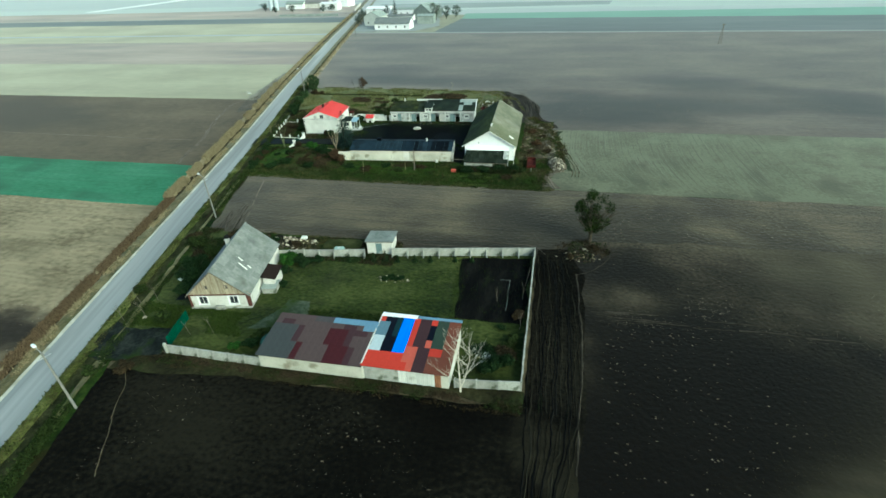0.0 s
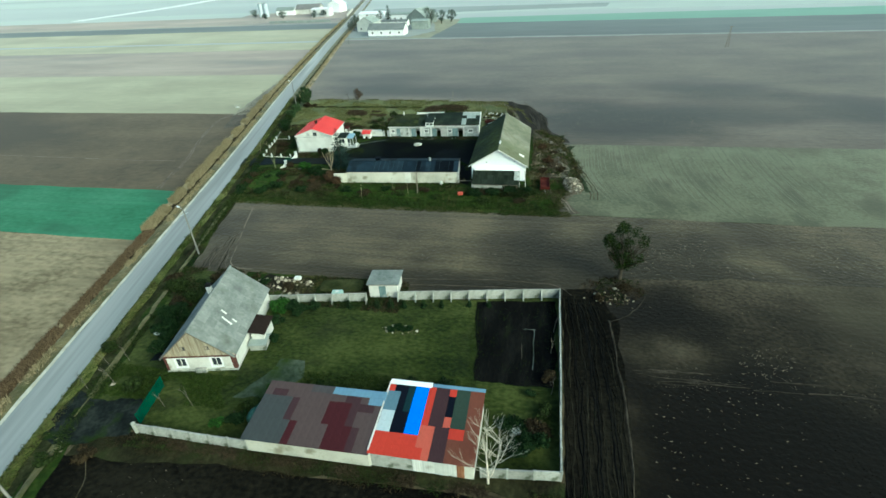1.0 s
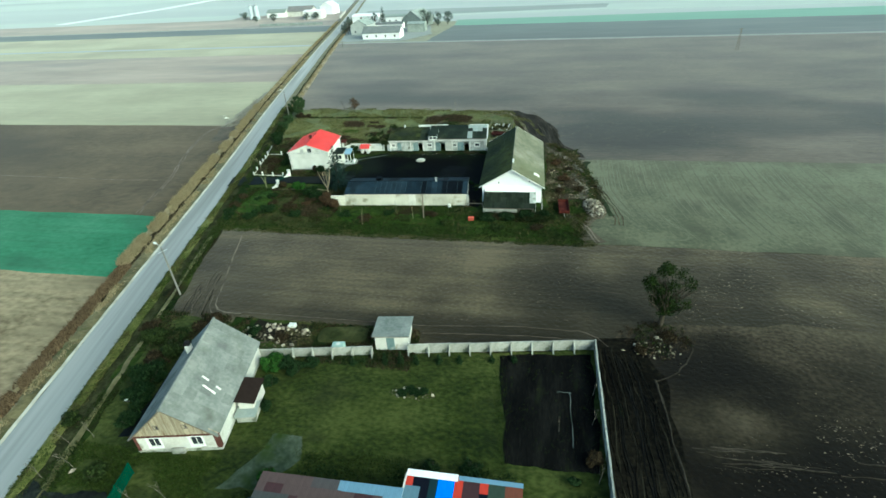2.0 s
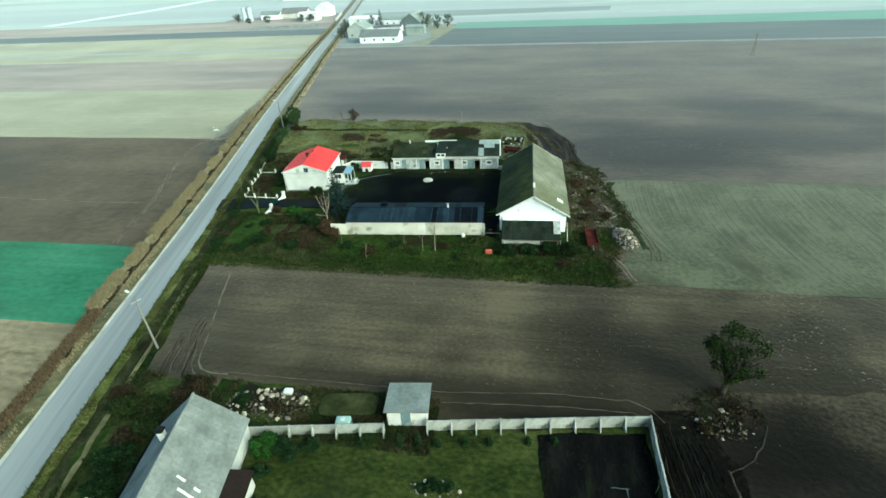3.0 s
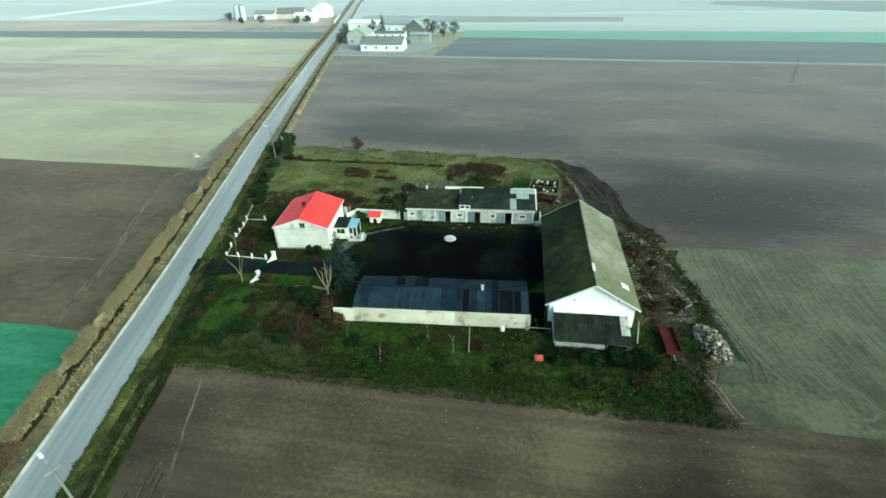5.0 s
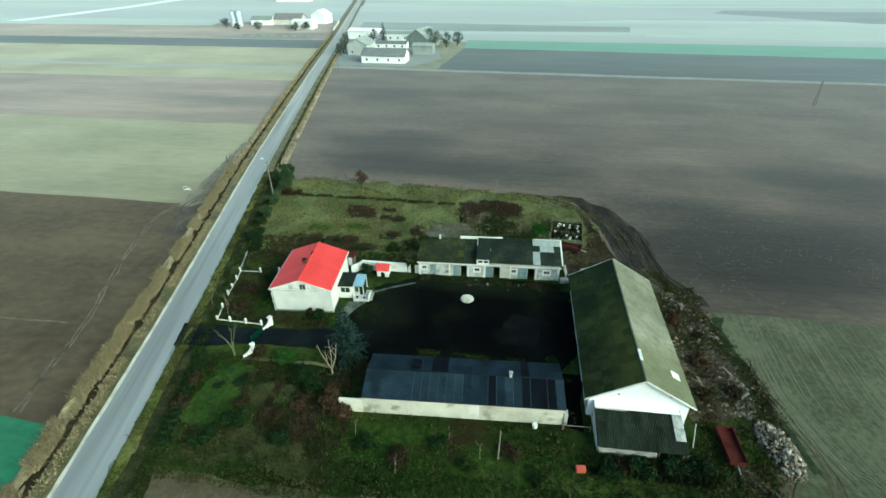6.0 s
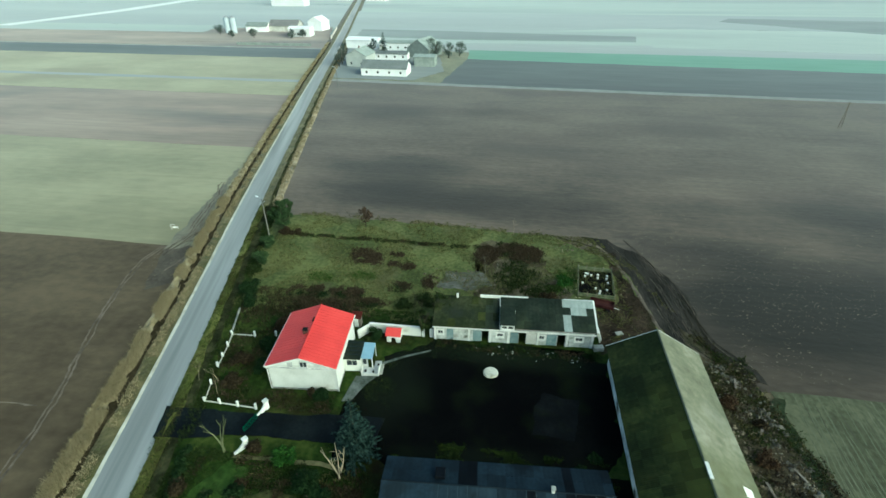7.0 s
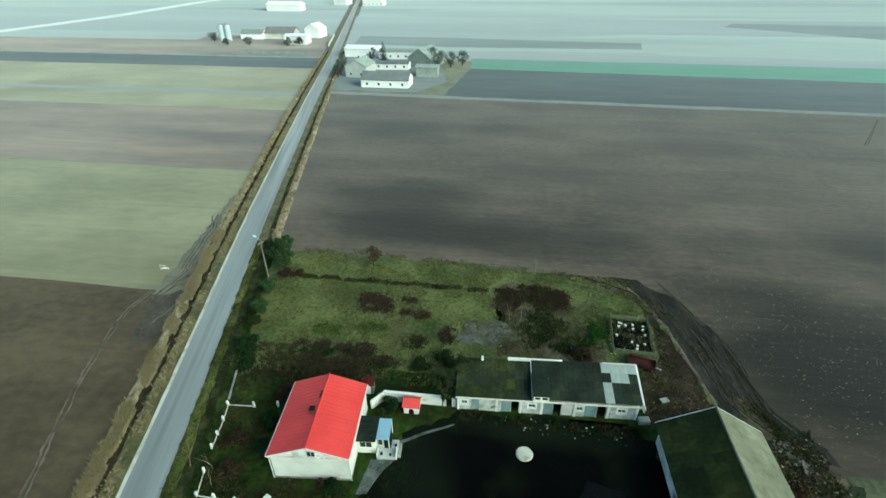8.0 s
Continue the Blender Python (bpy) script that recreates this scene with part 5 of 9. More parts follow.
dark_drill = bmesh.new()
for k in range(420):
    o, y0 = 0.42 * (k % 105) + dl.uniform(-0.08, 0.08), dl.uniform(51, 80)
    y1 = min(85.5, y0 + dl.uniform(4, 14))
    rut([(sweep(y0 + (y1 - y0) * i / 7, o), y0 + (y1 - y0) * i / 7) for i in range(8)], 0.025 + 0.04 * dl.random(), "crop_line", "", 0.004, seed=150 + k, wob=0.035, base=0.026, into=dark_drill if k % 3 == 0 else drill)
for k in range(7):  # the headland rows swing east round the heap
    o = 0.55 * k
    rut([(4.6 + o, 82), (4.0 + o, 75), (4.0 + o, 70), (5.4 + o * 0.9, 65.6 + 0.3 * o), (8.3 + o * 0.6, 61.2 + 0.5 * o), (11.2 + o * 0.4, 59 + 0.6 * o), (14 + o * 0.2, 57.2 + 0.5 * o), (16.4, 55.6 + 0.2 * o), (17.2 - 0.3 * o, 53.9), (15.6, 52.6 + 0.1 * o), (12, 52.2 + 0.1 * o)], 0.05, "crop_line", "", 0.004, seed=700 + k, wob=0.04, base=0.027, into=drill)
for bm, mat, look_of in ((drill, "crop_line", "faint pale drill lines in the young crop"), (dark_drill, "crop_gap", "faint dark gaps between the drill rows")):
    bmesh.ops.recalc_face_normals(bm, faces=bm.faces)
    single("drill_lines", bm, mat, look_of, "crop", kind="stuff")
rut([(-15.4, 119.4), (-13.8, 116.4), (-12.2, 112.0), (-10.3, 104.4), (-9.2, 97.5), (-8.5, 93.0), (-7.6, 90.6)], 0.26, "pale_soil", "worn pale path round the meadow", 0.04, "path", seed=75, wob=0.06, base=0.05)
patch("crop_margin", [(2.2, 84.6), (3.4, 84.4), (2.9, 78.4), (3.4, 71.2), (4.8, 65.9), (5.9, 60), (4.9, 59.6), (4.2, 66), (1.6, 67.6), (2.0, 72.4), (1.9, 76.2), (0.9, 81.4)], 0.056, "margin_green", "dull dark green unsown margin of the crop", 0.7, 0.4, 54)
patch("debris_ground", [(-5.6, 64.5), (0.5, 66), (2.8, 70), (1.0, 82), (-2.5, 92), (-6, 97), (-5.6, 80)], 0.05, "weedy_brown", "brown weed-grown debris strip beside the barn", 1.0, 0.5, 38)
patch("trampled_ground", [(-18.2, 89.6), (-8.6, 90.2), (-9.4, 97.6), (-10.5, 104.4), (-12.4, 111.8), (-14.6, 117), (-14.4, 112), (-13.3, 108), (-14.2, 101), (-18.4, 98.4)], 0.058, "trampled", "dark trampled ground beside the meadow path", 0.8, 0.6, 46)
blades("trampled_weeds", clumpy(scatter(79, 2400, -17.5, -9.4, 91, 117, lambda x, y: -14 - 0.45 * max(0, 101 - y) < x < -9.2 - 0.16 * (y - 97)), 0.4, -0.1, 4.0), 0.2, 0.08, "weed_brown", "trodden reddish brown weeds beside the path", 79, 0.5, 4)
litter("trampled_litter", scatter(80, 60, -17, -9.6, 91, 108, lambda x, y: x < -9.8), 0.04, 0.14, "stone_dull", "bits of pale debris on the trampled ground", 80)
rut([(-33.7, 100.6), (-33.8, 105.9), (-33.6, 110), (-33.7, 115.6)], 0.07, "pale_soil", "narrow trodden boundary line through the fallow strip", 0.05, "path", seed=76, wob=0.03, base=0.07)
rut([(-22.4, 121.4), (-19.2, 120.1), (-17.0, 118.9), (-14.9, 117.7), (-13.6, 116.2)], 0.22, "rut_soil", "dark rut at the corner of the meadow", 0.03, seed=78, wob=0.06, base=0.05)
patch("fallow_ground", [(-37, 99.6), (-21, 99.4), (-20.6, 103), (-25.4, 110), (-25, 116), (-34, 118), (-38.4, 115), (-36.4, 108)], 0.05, "weedy_brown", "dark brown overgrown fallow strip", 1.0, 0.9, 47)
patch("ash_patch", [(-43.2, 101.6), (-38.6, 101.2), (-34.8, 103.2), (-36.2, 106.4), (-42.4, 106)], 0.06, "ash_pale", "pale ash and rubble patch in the meadow", 0.6, 0.7, 45)
LAWN = [(-63.6, 56.4), (-59.0, 55.4), (-57.4, 59.6), (-57.6, 65.0), (-60.4, 66.0), (-62.6, 62)]
patch("orchard_glade", [(-57, 59.8), (-53.6, 59.4), (-51, 60), (-51.6, 62.6), (-55.6, 63.4), (-57.4, 62)], 0.062, "clamp_grass", "worn olive grass between the orchard shrubs", 0.6, 0.8, 52)
patch("orchard_glade", [(-60, 51.9), (-46, 51.8), (-45, 53.6), (-49, 56.4), (-54, 58.2), (-56.4, 55), (-60.6, 53.6)], 0.062, "clamp_grass", "worn olive grass at the foot of the orchard", 0.6, 0.8, 53)
patch("orchard_lawn", LAWN, 0.06, "orchard_green", "brighter mown grass between the orchard shrubs", 0.8, 0.6, 44)
patch("orchard_ground", [(-69, 53), (-46, 52.4), (-45.6, 59.6), (-47, 65.4), (-58, 66.6), (-71, 66.4)], 0.045, "rough_grass", "dark green overgrown orchard ground", 1.0, 0.6, 39)
patch("muddy_headland", [(-17.6, 122.4), (-14.6, 118.4), (-11.9, 112), (-10.1, 104.4), (-9.0, 97.6), (-8.2, 93.0), (-5.4, 90.4), (-1.6, 88.2), (2.6, 86.6), (1.8, 89.6), (-1.8, 93.4), (-2.4, 100), (-3.4, 108), (-7.6, 116), (-13, 122)], 0.045, "headland", "dark rutted headland curving round the farm", 1.2, 0.7, 49)
for k in range(64):
    d, at = mud.uniform(0.2, 6.0), mud.uniform(0.0, 0.8)
    line = [(-15.4 + d * 1.1, 121 + d * 0.3), (-11.2 + d * 1.05, 113.4), (-9.3 + d, 106.4), (-8.3 + d, 99.2), (-7.3 + d * 0.95, 94.0), (-4.6 + d * 0.9, 90.2), (-0.4 + d * 0.8, 87.2)]
    span = [at + (mud.uniform(0.08, 0.3)) * i / 6 for i in range(7)]
    piece = []
    for u in span:
        u = min(u, 0.999) * 6
        (xa, ya), (xb, yb) = line[int(u)], line[int(u) + 1]
        piece.append((xa + (xb - xa) * (u - int(u)), ya + (yb - ya) * (u - int(u))))
    if piece[0][1] - piece[-1][1] > 1:
        rut(sorted(set(piece), key=lambda q: -q[1]), mud.uniform(0.03, 0.075), ("rut_soil", "rut_pale", "rut_soil", "rut_edge", "headland_grey")[k % 5], "muddy wheel rut curving round the farm", 0.025, seed=770 + k, wob=0.05, base=0.052)
patch("bare_ground", [(-3.4, 60.6), (-1.0, 60.0), (0.6, 57.6), (1.9, 55), (3.6, 51.2), (1.2, 50.4), (-0.4, 53.4), (-2.2, 57.0)], 0.045, "soil_mid", "bare trodden earth at the field corner", 0.6, 0.6, 48)
for k, (d, w) in enumerate(((-0.5, 0.16), (0.3, 0.1), (0.9, 0.12))):
    rut([(2.6 + d, 76), (3.9 + d, 70.5), (5.0 + d, 65.6), (5.9 + d, 61.6), (6.3 + d, 59), (6.0 + d, 56.6)], w, "weedy_brown", "dark turning rut round the stone heap", 0.02, seed=85 + k, wob=0.06, base=0.026)
for k, d in enumerate((0.0, 0.7)):
    rut([(2.0 + d, 51.0), (0.9 + d, 54.4), (-0.4 + d, 57.2), (-2.6 + d, 60)], 0.12, "pale_soil", "worn cart track at the field corner", 0.03, seed=80 + k, wob=0.06, base=0.05)



# ---- first farm ----
rng = random.Random(7)


def concrete_fence(name, a, b, h, panels, label, buttress=False, post=True):
    """A wall of precast panels between posts, from a to b."""
    d = Vector((b[0] - a[0], b[1] - a[1]))
    ob = thing(name, a[0], a[1], math.degrees(math.atan2(d.y, d.x)), label, "wall", kind="structure")
    L = d.length / panels
    pm = to_mesh("panel", boxes((0.08, L - 0.08, -0.05, 0.05, 0, h * 0.48), (0.08, L - 0.08, -0.04, 0.04, h * 0.48, h * 0.5), (0.08, L - 0.08, -0.05, 0.05, h * 0.5, h * 0.93), (0.06, L - 0.06, -0.08, 0.08, h * 0.93, h)), "concrete")
    if buttress:
        bm = boxes((-0.09, 0.09, -0.1, 0.1, 0, h + 0.04))
        p = prism([(-0.08, 0), (0.08, 0), (0.08, h * 0.9), (-0.08, h * 0.9)], -0.12, -0.1)
        p.free()
        v = [bm.verts.new(c) for c in ((-0.08, -0.1, 0), (0.08, -0.1, 0), (0.08, -0.1, h * 0.9), (-0.08, -0.1, h * 0.9), (-0.08, -0.75, 0), (0.08, -0.75, 0))]
        for f in ((0, 1, 5, 4), (4, 5, 2, 3), (0, 4, 3), (1, 2, 5)):
            bm.faces.new([v[i] for i in f])
    else:
        bm = boxes((-0.09, 0.09, -0.1, 0.1, 0, h + 0.06))
    qm = to_mesh("post", bm, "concrete")
    for k in range(panels):
        lean = pose(k * L, 0, rng.uniform(-0.05, 0.02), rng.uniform(-1.5, 1.5), 0, 0)
        shared("panel", pm, ob, lean)
    for k in range(panels + 1):
        shared("post", qm, ob, pose(k * L, 0, rng.uniform(-0.04, 0.03), rng.uniform(-1, 1), rng.uniform(-1, 1), 0))
    return ob


concrete_fence("wall_front_west", (-41.6, -1.35), (-29.3, -1.4), 1.3, 6, "weathered pale concrete panel wall in front of the lawn")
concrete_fence("wall_front_east", (-6.9, -0.75), (0, 0), 1.25, 3, "broken weathered concrete panel wall beside the birch")
concrete_fence("wall_east", (0, 0), (0, 26.6), 1.35, 11, "long thin weathered concrete wall along the muddy lane")
concrete_fence("wall_north_east", (-21.2, 23.4), (0, 26.6), 1.4, 9, "pale concrete wall with slanting buttresses", True)
concrete_fence("wall_north_west", (-39.2, 20.4), (-25.4, 22.6), 1.3, 6, "weathered concrete wall between the house and the outhouse", True)

# green mesh gate
gate = thing("gate", -42.1, -0.5, 102, "green wire mesh gate panel with posts", "gate")
part("frame", tubes(((0, 0, 0), (0, 0, 1.7), 0.05, 0.05), ((2.9, 0, 0), (2.9, 0, 1.7), 0.05, 0.05), ((5.2, 0, 0), (5.2, 0, 1.6), 0.05, 0.05), ((0, 0, 1.6), (5.2, 0, 1.55), 0.03, 0.03), ((0, 0, 0.15), (5.2, 0, 0.15), 0.03, 0.03)), "green_mesh", gate)
bm = bmesh.new()
for k in range(52):
    bm_tube(bm, (0.05 + 0.1 * k, 0, 0.15), (0.05 + 0.1 * k, 0, 1.57), 0.024, 0.024, 4)
for k in range(9):
    bm_tube(bm, (0, 0, 0.3 + 0.15 * k), (5.2, 0, 0.3 + 0.15 * k), 0.02, 0.02, 4)
part("mesh_panel", bm, "green_mesh", gate)
single("gate_post", soft_box(-0.16, 0.16, -0.16, 0.16, 0, 1.5, 0.04), "concrete", "pale concrete gate pillar at the wall end", "gate post", pose(-41.75, -1.35, 0, 0, 0, 5))

# old house: rotated gabled cottage
OH = thing("cottage", -40.15, 7.5, 10.8, "old whitewashed cottage with grey asbestos roof and boarded gable", "house")
W, L, E0, RZ = 4.05, 12.1, 2.25, 6.05
part("front_wall", wall_x(-W, 0, 0.35, 2 * W, E0, [(1.25, 2.4, 0.7, 1.95), (5.35, 6.5, 0.7, 1.95)]), "plaster", OH)
for s in (-1, 1):
    part("side_wall", boxes((s * W - 0.35 * (s > 0), s * W + 0.35 * (s < 0), 0.353, L, 0, E0)), "white", OH)
    part("corner_pilaster", boxes((s * W - 0.4 if s > 0 else -W - 0.03, s * W + 0.03 if s > 0 else -W + 0.25, -0.05, 0.34, 0, E0)), "brick_red", OH, "red brick corner strip")
part("back_wall", boxes((-W, W, L, L + 0.3, 0, E0)), "plaster", OH)
part("plinth", boxes((-W - 0.06, W + 0.06, -0.1, L + 0.36, 0, 0.28)), "concrete", OH)
for x0, x1 in ((-2.8, -1.65), (1.3, 2.45)):
    window(OH, x0, x1, 0.06, 0.7, 1.95)
    part("window_surround", boxes((x0 - 0.16, x0 - 0.003, -0.05, 0.05, 0.6, 2.1), (x1 + 0.003, x1 + 0.16, -0.05, 0.05, 0.6, 2.1), (x0 - 0.003, x1 + 0.003, -0.05, 0.05, 1.953, 2.1), (x0 - 0.16, x1 + 0.16, -0.12, 0.05, 0.6, 0.697)), "lime_white", OH)
part("cellar_hatch", soft_box(-0.75, 0.6, -0.45, -0.06, 0, 0.62, 0.08), "concrete", OH)
# boarded gable, board by board
apex = RZ - 0.12
nb = 30
for k in range(nb):
    x0, x1 = -W - 0.2 + (2 * W + 0.4) * k / nb, -W - 0.2 + (2 * W + 0.4) * (k + 1) / nb - 0.015
    za, zb = [E0 + 0.1 + (apex - E0 - 0.1) * (1 - abs(x) / (W + 0.2)) for x in (x0, x1)]
    hmid = apex if x0 < 0 < x1 else None
    out = [(x0, E0), (x1, E0), (x1, zb)] + ([(0, hmid)] if hmid else []) + [(x0, za)]
    part("board", prism(out, -0.02 - 0.02 * (k % 2), 0.04), "gable_board", OH)
part("gable_beam", boxes((-W - 0.3, W + 0.3, -0.12, 0.04, E0 - 0.09, E0 + 0.07)), "brick_red", OH, "reddish brown timber beam")
for x in (-1.35, 1.35):
    window(OH, x - 0.26, x + 0.26, -0.07, E0 + 0.95, E0 + 1.5, "wood_grey", 0.06)
part("back_gable", prism([(-W, E0), (W, E0), (0, apex)], L, L + 0.25), "plaster", OH)
for s in (1, -1):
    eave, ridge = Vector((s * 4.32, -0.35, E0 - 0.08)), Vector((0, -0.35, RZ))
    part("roof_deck", slab([eave, eave + Vector((0, L + 0.9, 0)), ridge + Vector((0, L + 0.9, 0)), ridge], 0.1), "wood_grey", OH)
    pat = ["".join("W" if (s > 0 and (i, j) in ((4, 1), (5, 2))) else "g" for i in range(11)) for j in range(5)]
    mats = {"g": "asbestos", "W": "asbestos"}
    if s > 0:
        sheet_roof(OH, eave, (0, L + 0.9, 0), ridge - eave, pat, mats, rng)
    else:
        sheet_roof(OH, eave + Vector((0, L + 0.9, 0)), (0, -L - 0.9, 0), ridge - eave, pat, mats, rng)
part("ridge_cap", tubes(((0, -0.4, RZ + 0.06), (0, L + 0.6, RZ + 0.06), 0.13, 0.13, 8)), "asbestos", OH)
sl = math.degrees(math.atan2(RZ - E0 + 0.08, 4.32))
for x, y, ln in ((2.35, 3.9, 1.5), (1.75, 4.9, 0.8), (2.9, 4.5, 0.6)):
    mend = part("mended_strip", soft_box(-ln / 2, ln / 2, -0.11, 0.11, 0, 0.03, 0.008), "white", OH, "bright white patch strip on the roof")
    mend.matrix_local = pose(x, y, RZ - x / 4.32 * (RZ - E0 + 0.08) + 0.13, 0, sl, 0) @ pose(0, 0, 0, 0, 0, -12)
ch = part("chimney", soft_box(-1.75, -1.2, 8.6, 9.15, 3.9, 5.75, 0.03), "plaster", OH)
part("chimney_cap", boxes((-1.82, -1.13, 8.53, 9.22, 5.75, 5.88), (-1.7, -1.25, 8.65, 9.1, 5.88, 6.1)), "dark_void", ch, "sooty black chimney top")
# lean-to on the yard side
AN = thing("porch", -36.6, 12.2, 10.8, "brown-roofed porch built onto the cottage side", "porch")
part("wall", boxes((0.2, 1.7, 0, 0.15, 0, 1.85), (1.55, 1.7, 0.15, 2.9, 0, 1.85), (0.2, 1.7, 2.9, 3.05, 0, 1.85)), "plaster", AN)
part("roof", slab([(-0.05, -0.2, 2.3), (2.0, -0.2, 1.92), (2.0, 3.25, 1.92), (-0.05, 3.25, 2.3)], 0.08), "brown_metal", AN)
HU = thing("cellar_entrance", -36.35, 11.3, 12, "low concrete cellar entrance with pale sloping roof", "shed")
part("front_wall", boxes((0, 1.9, 0, 0.15, 0, 0.8)), "concrete", HU)
for x in (0, 1.75):
    part("side_wall", boxes((x, x + 0.15, 0.153, 1.547, 0, 0.85)), "concrete", HU)
part("back_wall", boxes((0, 1.9, 1.55, 1.7, 0, 0.88)), "concrete", HU)
part("roof", slab([(-0.15, -0.15, 0.95), (2.05, -0.15, 0.95), (2.05, 1.8, 1.05), (-0.15, 1.8, 1.05)], 0.1), "felt_pale", HU)

# sheds with patchwork roofs
def open_shed(name, x, y, rz, length, depth, z0, z1, label, wall_mats, pattern, waves=5):
    """A single-pitch shed, low at the front; wall_mats: (from, to, material, planked) along the front."""
    ob = thing(name, x, y, rz, label, "shed")
    for a, b, mat, planked in wall_mats:
        if planked:
            n = int((b - a) / 0.22)
            for k in range(n):
                s = (b - a) / n
                part("plank", boxes((a + k * s, a + (k + 1) * s - 0.02, -0.02 + 0.02 * (k % 2), 0.08, rng.uniform(0, 0.12), z0 - 0.12)), mat, ob)
        else:
            part("front_wall", boxes((a, b - 0.01, 0, 0.25, 0, z0 - 0.1)), mat, ob)
    part("back_wall", boxes((0, length, depth - 0.25, depth, 0, z1 - 0.12)), "block_grey", ob)
    for s in (0, length - 0.25):
        part("side_wall", prism([(0.25, 0), (depth - 0.25, 0), (depth - 0.25, z1 - 0.13), (0.25, z0 - 0.1)], s, s + 0.25), "plaster", ob).matrix_local = pose(0, 0, 0, 0, 0, 90) @ Matrix.Scale(-1, 4, (0, 1, 0))
    part("roof_deck", slab([(-0.1, -0.25, z0 - 0.06), (length + 0.1, -0.25, z0 - 0.06), (length + 0.1, depth + 0.25, z1 - 0.06), (-0.1, depth + 0.25, z1 - 0.06)], 0.06), "wood_grey", ob)
    sheet_roof(ob, (-0.15, -0.35, z0), (length + 0.3, 0, 0), (0, depth + 0.6, z1 - z0), pattern, {k: "roof_" + k for k in ROOF}, rng, waves=waves, wave=0.008)
    return ob


open_shed("brown_shed", -29.25, -1.5, 0.9, 12.2, 6.2, 2.1, 2.65, "long shed with patched brown and maroon sheet roof", [(0, 3.6, "cream", False), (3.6, 8.1, "cream", False), (8.1, 12.2, "cream", False)],
               ["GGGGGMBBBBMMMPBB", "GGGGGMBBBBMMMPBB", "GGGGGMBBBBMMMPBB", "GGGGPBBBBMMMPBBB", "GGGGPBBBBMMMPBBB", "GGGGPBBBBMMMPPPB", "BPPBBBBBBBBPPBSS", "BBBBBBDDDSSSSSSS"])
S2 = open_shed("red_shed", -16.9, -1.15, 0.3, 9.4, 7.6, 2.2, 2.65, "shed with bright patchwork roof of red, blue and black sheets", [(0, 3.9, "concrete", False), (3.9, 7.9, "white", True), (7.9, 8.6, "rust", True), (8.6, 9.4, "cream", False)],
               ["RRRRRRROPPKKKK", "RRRRRROOPPKKKK", "LLNNAAOOPPRRKK", "LLNNAARPPOEEKK", "CCNTAARPPNEEKK", "CCNTAARPPNEEKK", "RNNTAARPPREEKK"])
part("ridge_flashing", slab([(-0.1, 7.45, 2.78), (4.25, 7.45, 2.78), (4.25, 8.05, 2.82), (-0.1, 8.05, 2.82)], 0.04), "lime_white", S2, "bright white flashing board")
part("ridge_flashing", slab([(4.3, 7.6, 2.76), (9.6, 7.6, 2.76), (9.6, 8.0, 2.79), (4.3, 8.0, 2.79)], 0.04), "roof_S", S2, "blue grey flashing board")
part("party_wall", prism([(-0.05, 0), (7.7, 0), (7.7, 2.76), (-0.05, 2.32)], -0.2, -0.05), "plaster", S2, "white painted dividing wall").matrix_local = pose(0, 0, 0, 0, 0, 90) @ Matrix.Scale(-1, 4, (0, 1, 0))

# outhouse behind the back wall
OU = thing("outhouse", -25.2, 23.4, 7, "small pale outhouse with grey single-pitch roof", "shed")
part("front_wall", boxes((0, 3.9, 0, 0.2, 0, 2.2)), "plaster", OU)
for x in (0, 3.7):
    part("side_wall", boxes((x, x + 0.2, 0.203, 3.397, 0, 1.7)), "plaster", OU)
part("back_wall", boxes((0, 3.9, 3.4, 3.6, 0, 1.7)), "plaster", OU)
part("door", soft_box(1.35, 2.3, -0.05, 0.05, 0.05, 1.9, 0.02), "door_teal", OU, "faded green plank door")
part("roof_deck", slab([(-0.2, -0.3, 2.32), (4.1, -0.3, 2.32), (4.1, 3.85, 1.82), (-0.2, 3.85, 1.82)], 0.08), "wood_grey", OU)
sheet_roof(OU, (-0.25, -0.35, 2.33), (4.4, 0, 0), (0, 4.25, -0.5), ["gggg", "gggg", "gggg"], {"g": "asbestos_pale"}, rng)

# grassy root clamp, white crate, stone heaps
bm = bmesh.new()
bmesh.ops.create_icosphere(bm, subdivisions=4, radius=1)
for v in bm.verts:
    sx, sy = math.copysign(abs(v.co.x) ** 0.45, v.co.x), math.copysign(abs(v.co.y) ** 0.45, v.co.y)
    v.co = Vector((3.1 * sx, 1.5 * sy, max(0, v.co.z) ** 0.5 * 0.32 + 0.1 * noise.noise(v.co * 3)))
single("earth_clamp", bm, "clamp_grass", "low grass-covered earth clamp behind the wall", "earth mound", pose(-30.1, 25.4, 0, 0, 0, 7))
single("white_crate", soft_box(-0.46, 0.46, -0.34, 0.34, 0, 0.5, 0.06), "white", "white plastic crate beside the stones", "crate", pose(-37.2, 26.2, 0, 0, 0, 4))
tank = thing("water_tank", -29.6, 22.75, 8, "pale green plastic water tank behind the wall", "water tank")
part("body", soft_box(-0.75, 0.75, -0.5, 0.5, 0, 1.12, 0.12), "tank_green", tank)
part("lid", tubes(((0, 0, 1.12), (0, 0, 1.19), 0.25, 0.25, 12)), "white", tank)
stone_heap("stone_heap", -38.6, 24.4, 4.6, 2.1, 0.15, 64, 3, "scattered heap of pale field stones behind the cottage", 0.5)
stone_heap("stone_heap", 6.6, 27.2, 2.3, 1.5, 0.18, 16, 4, "low heap of stones and rubble under the tree", 0.34, "stone_corner")
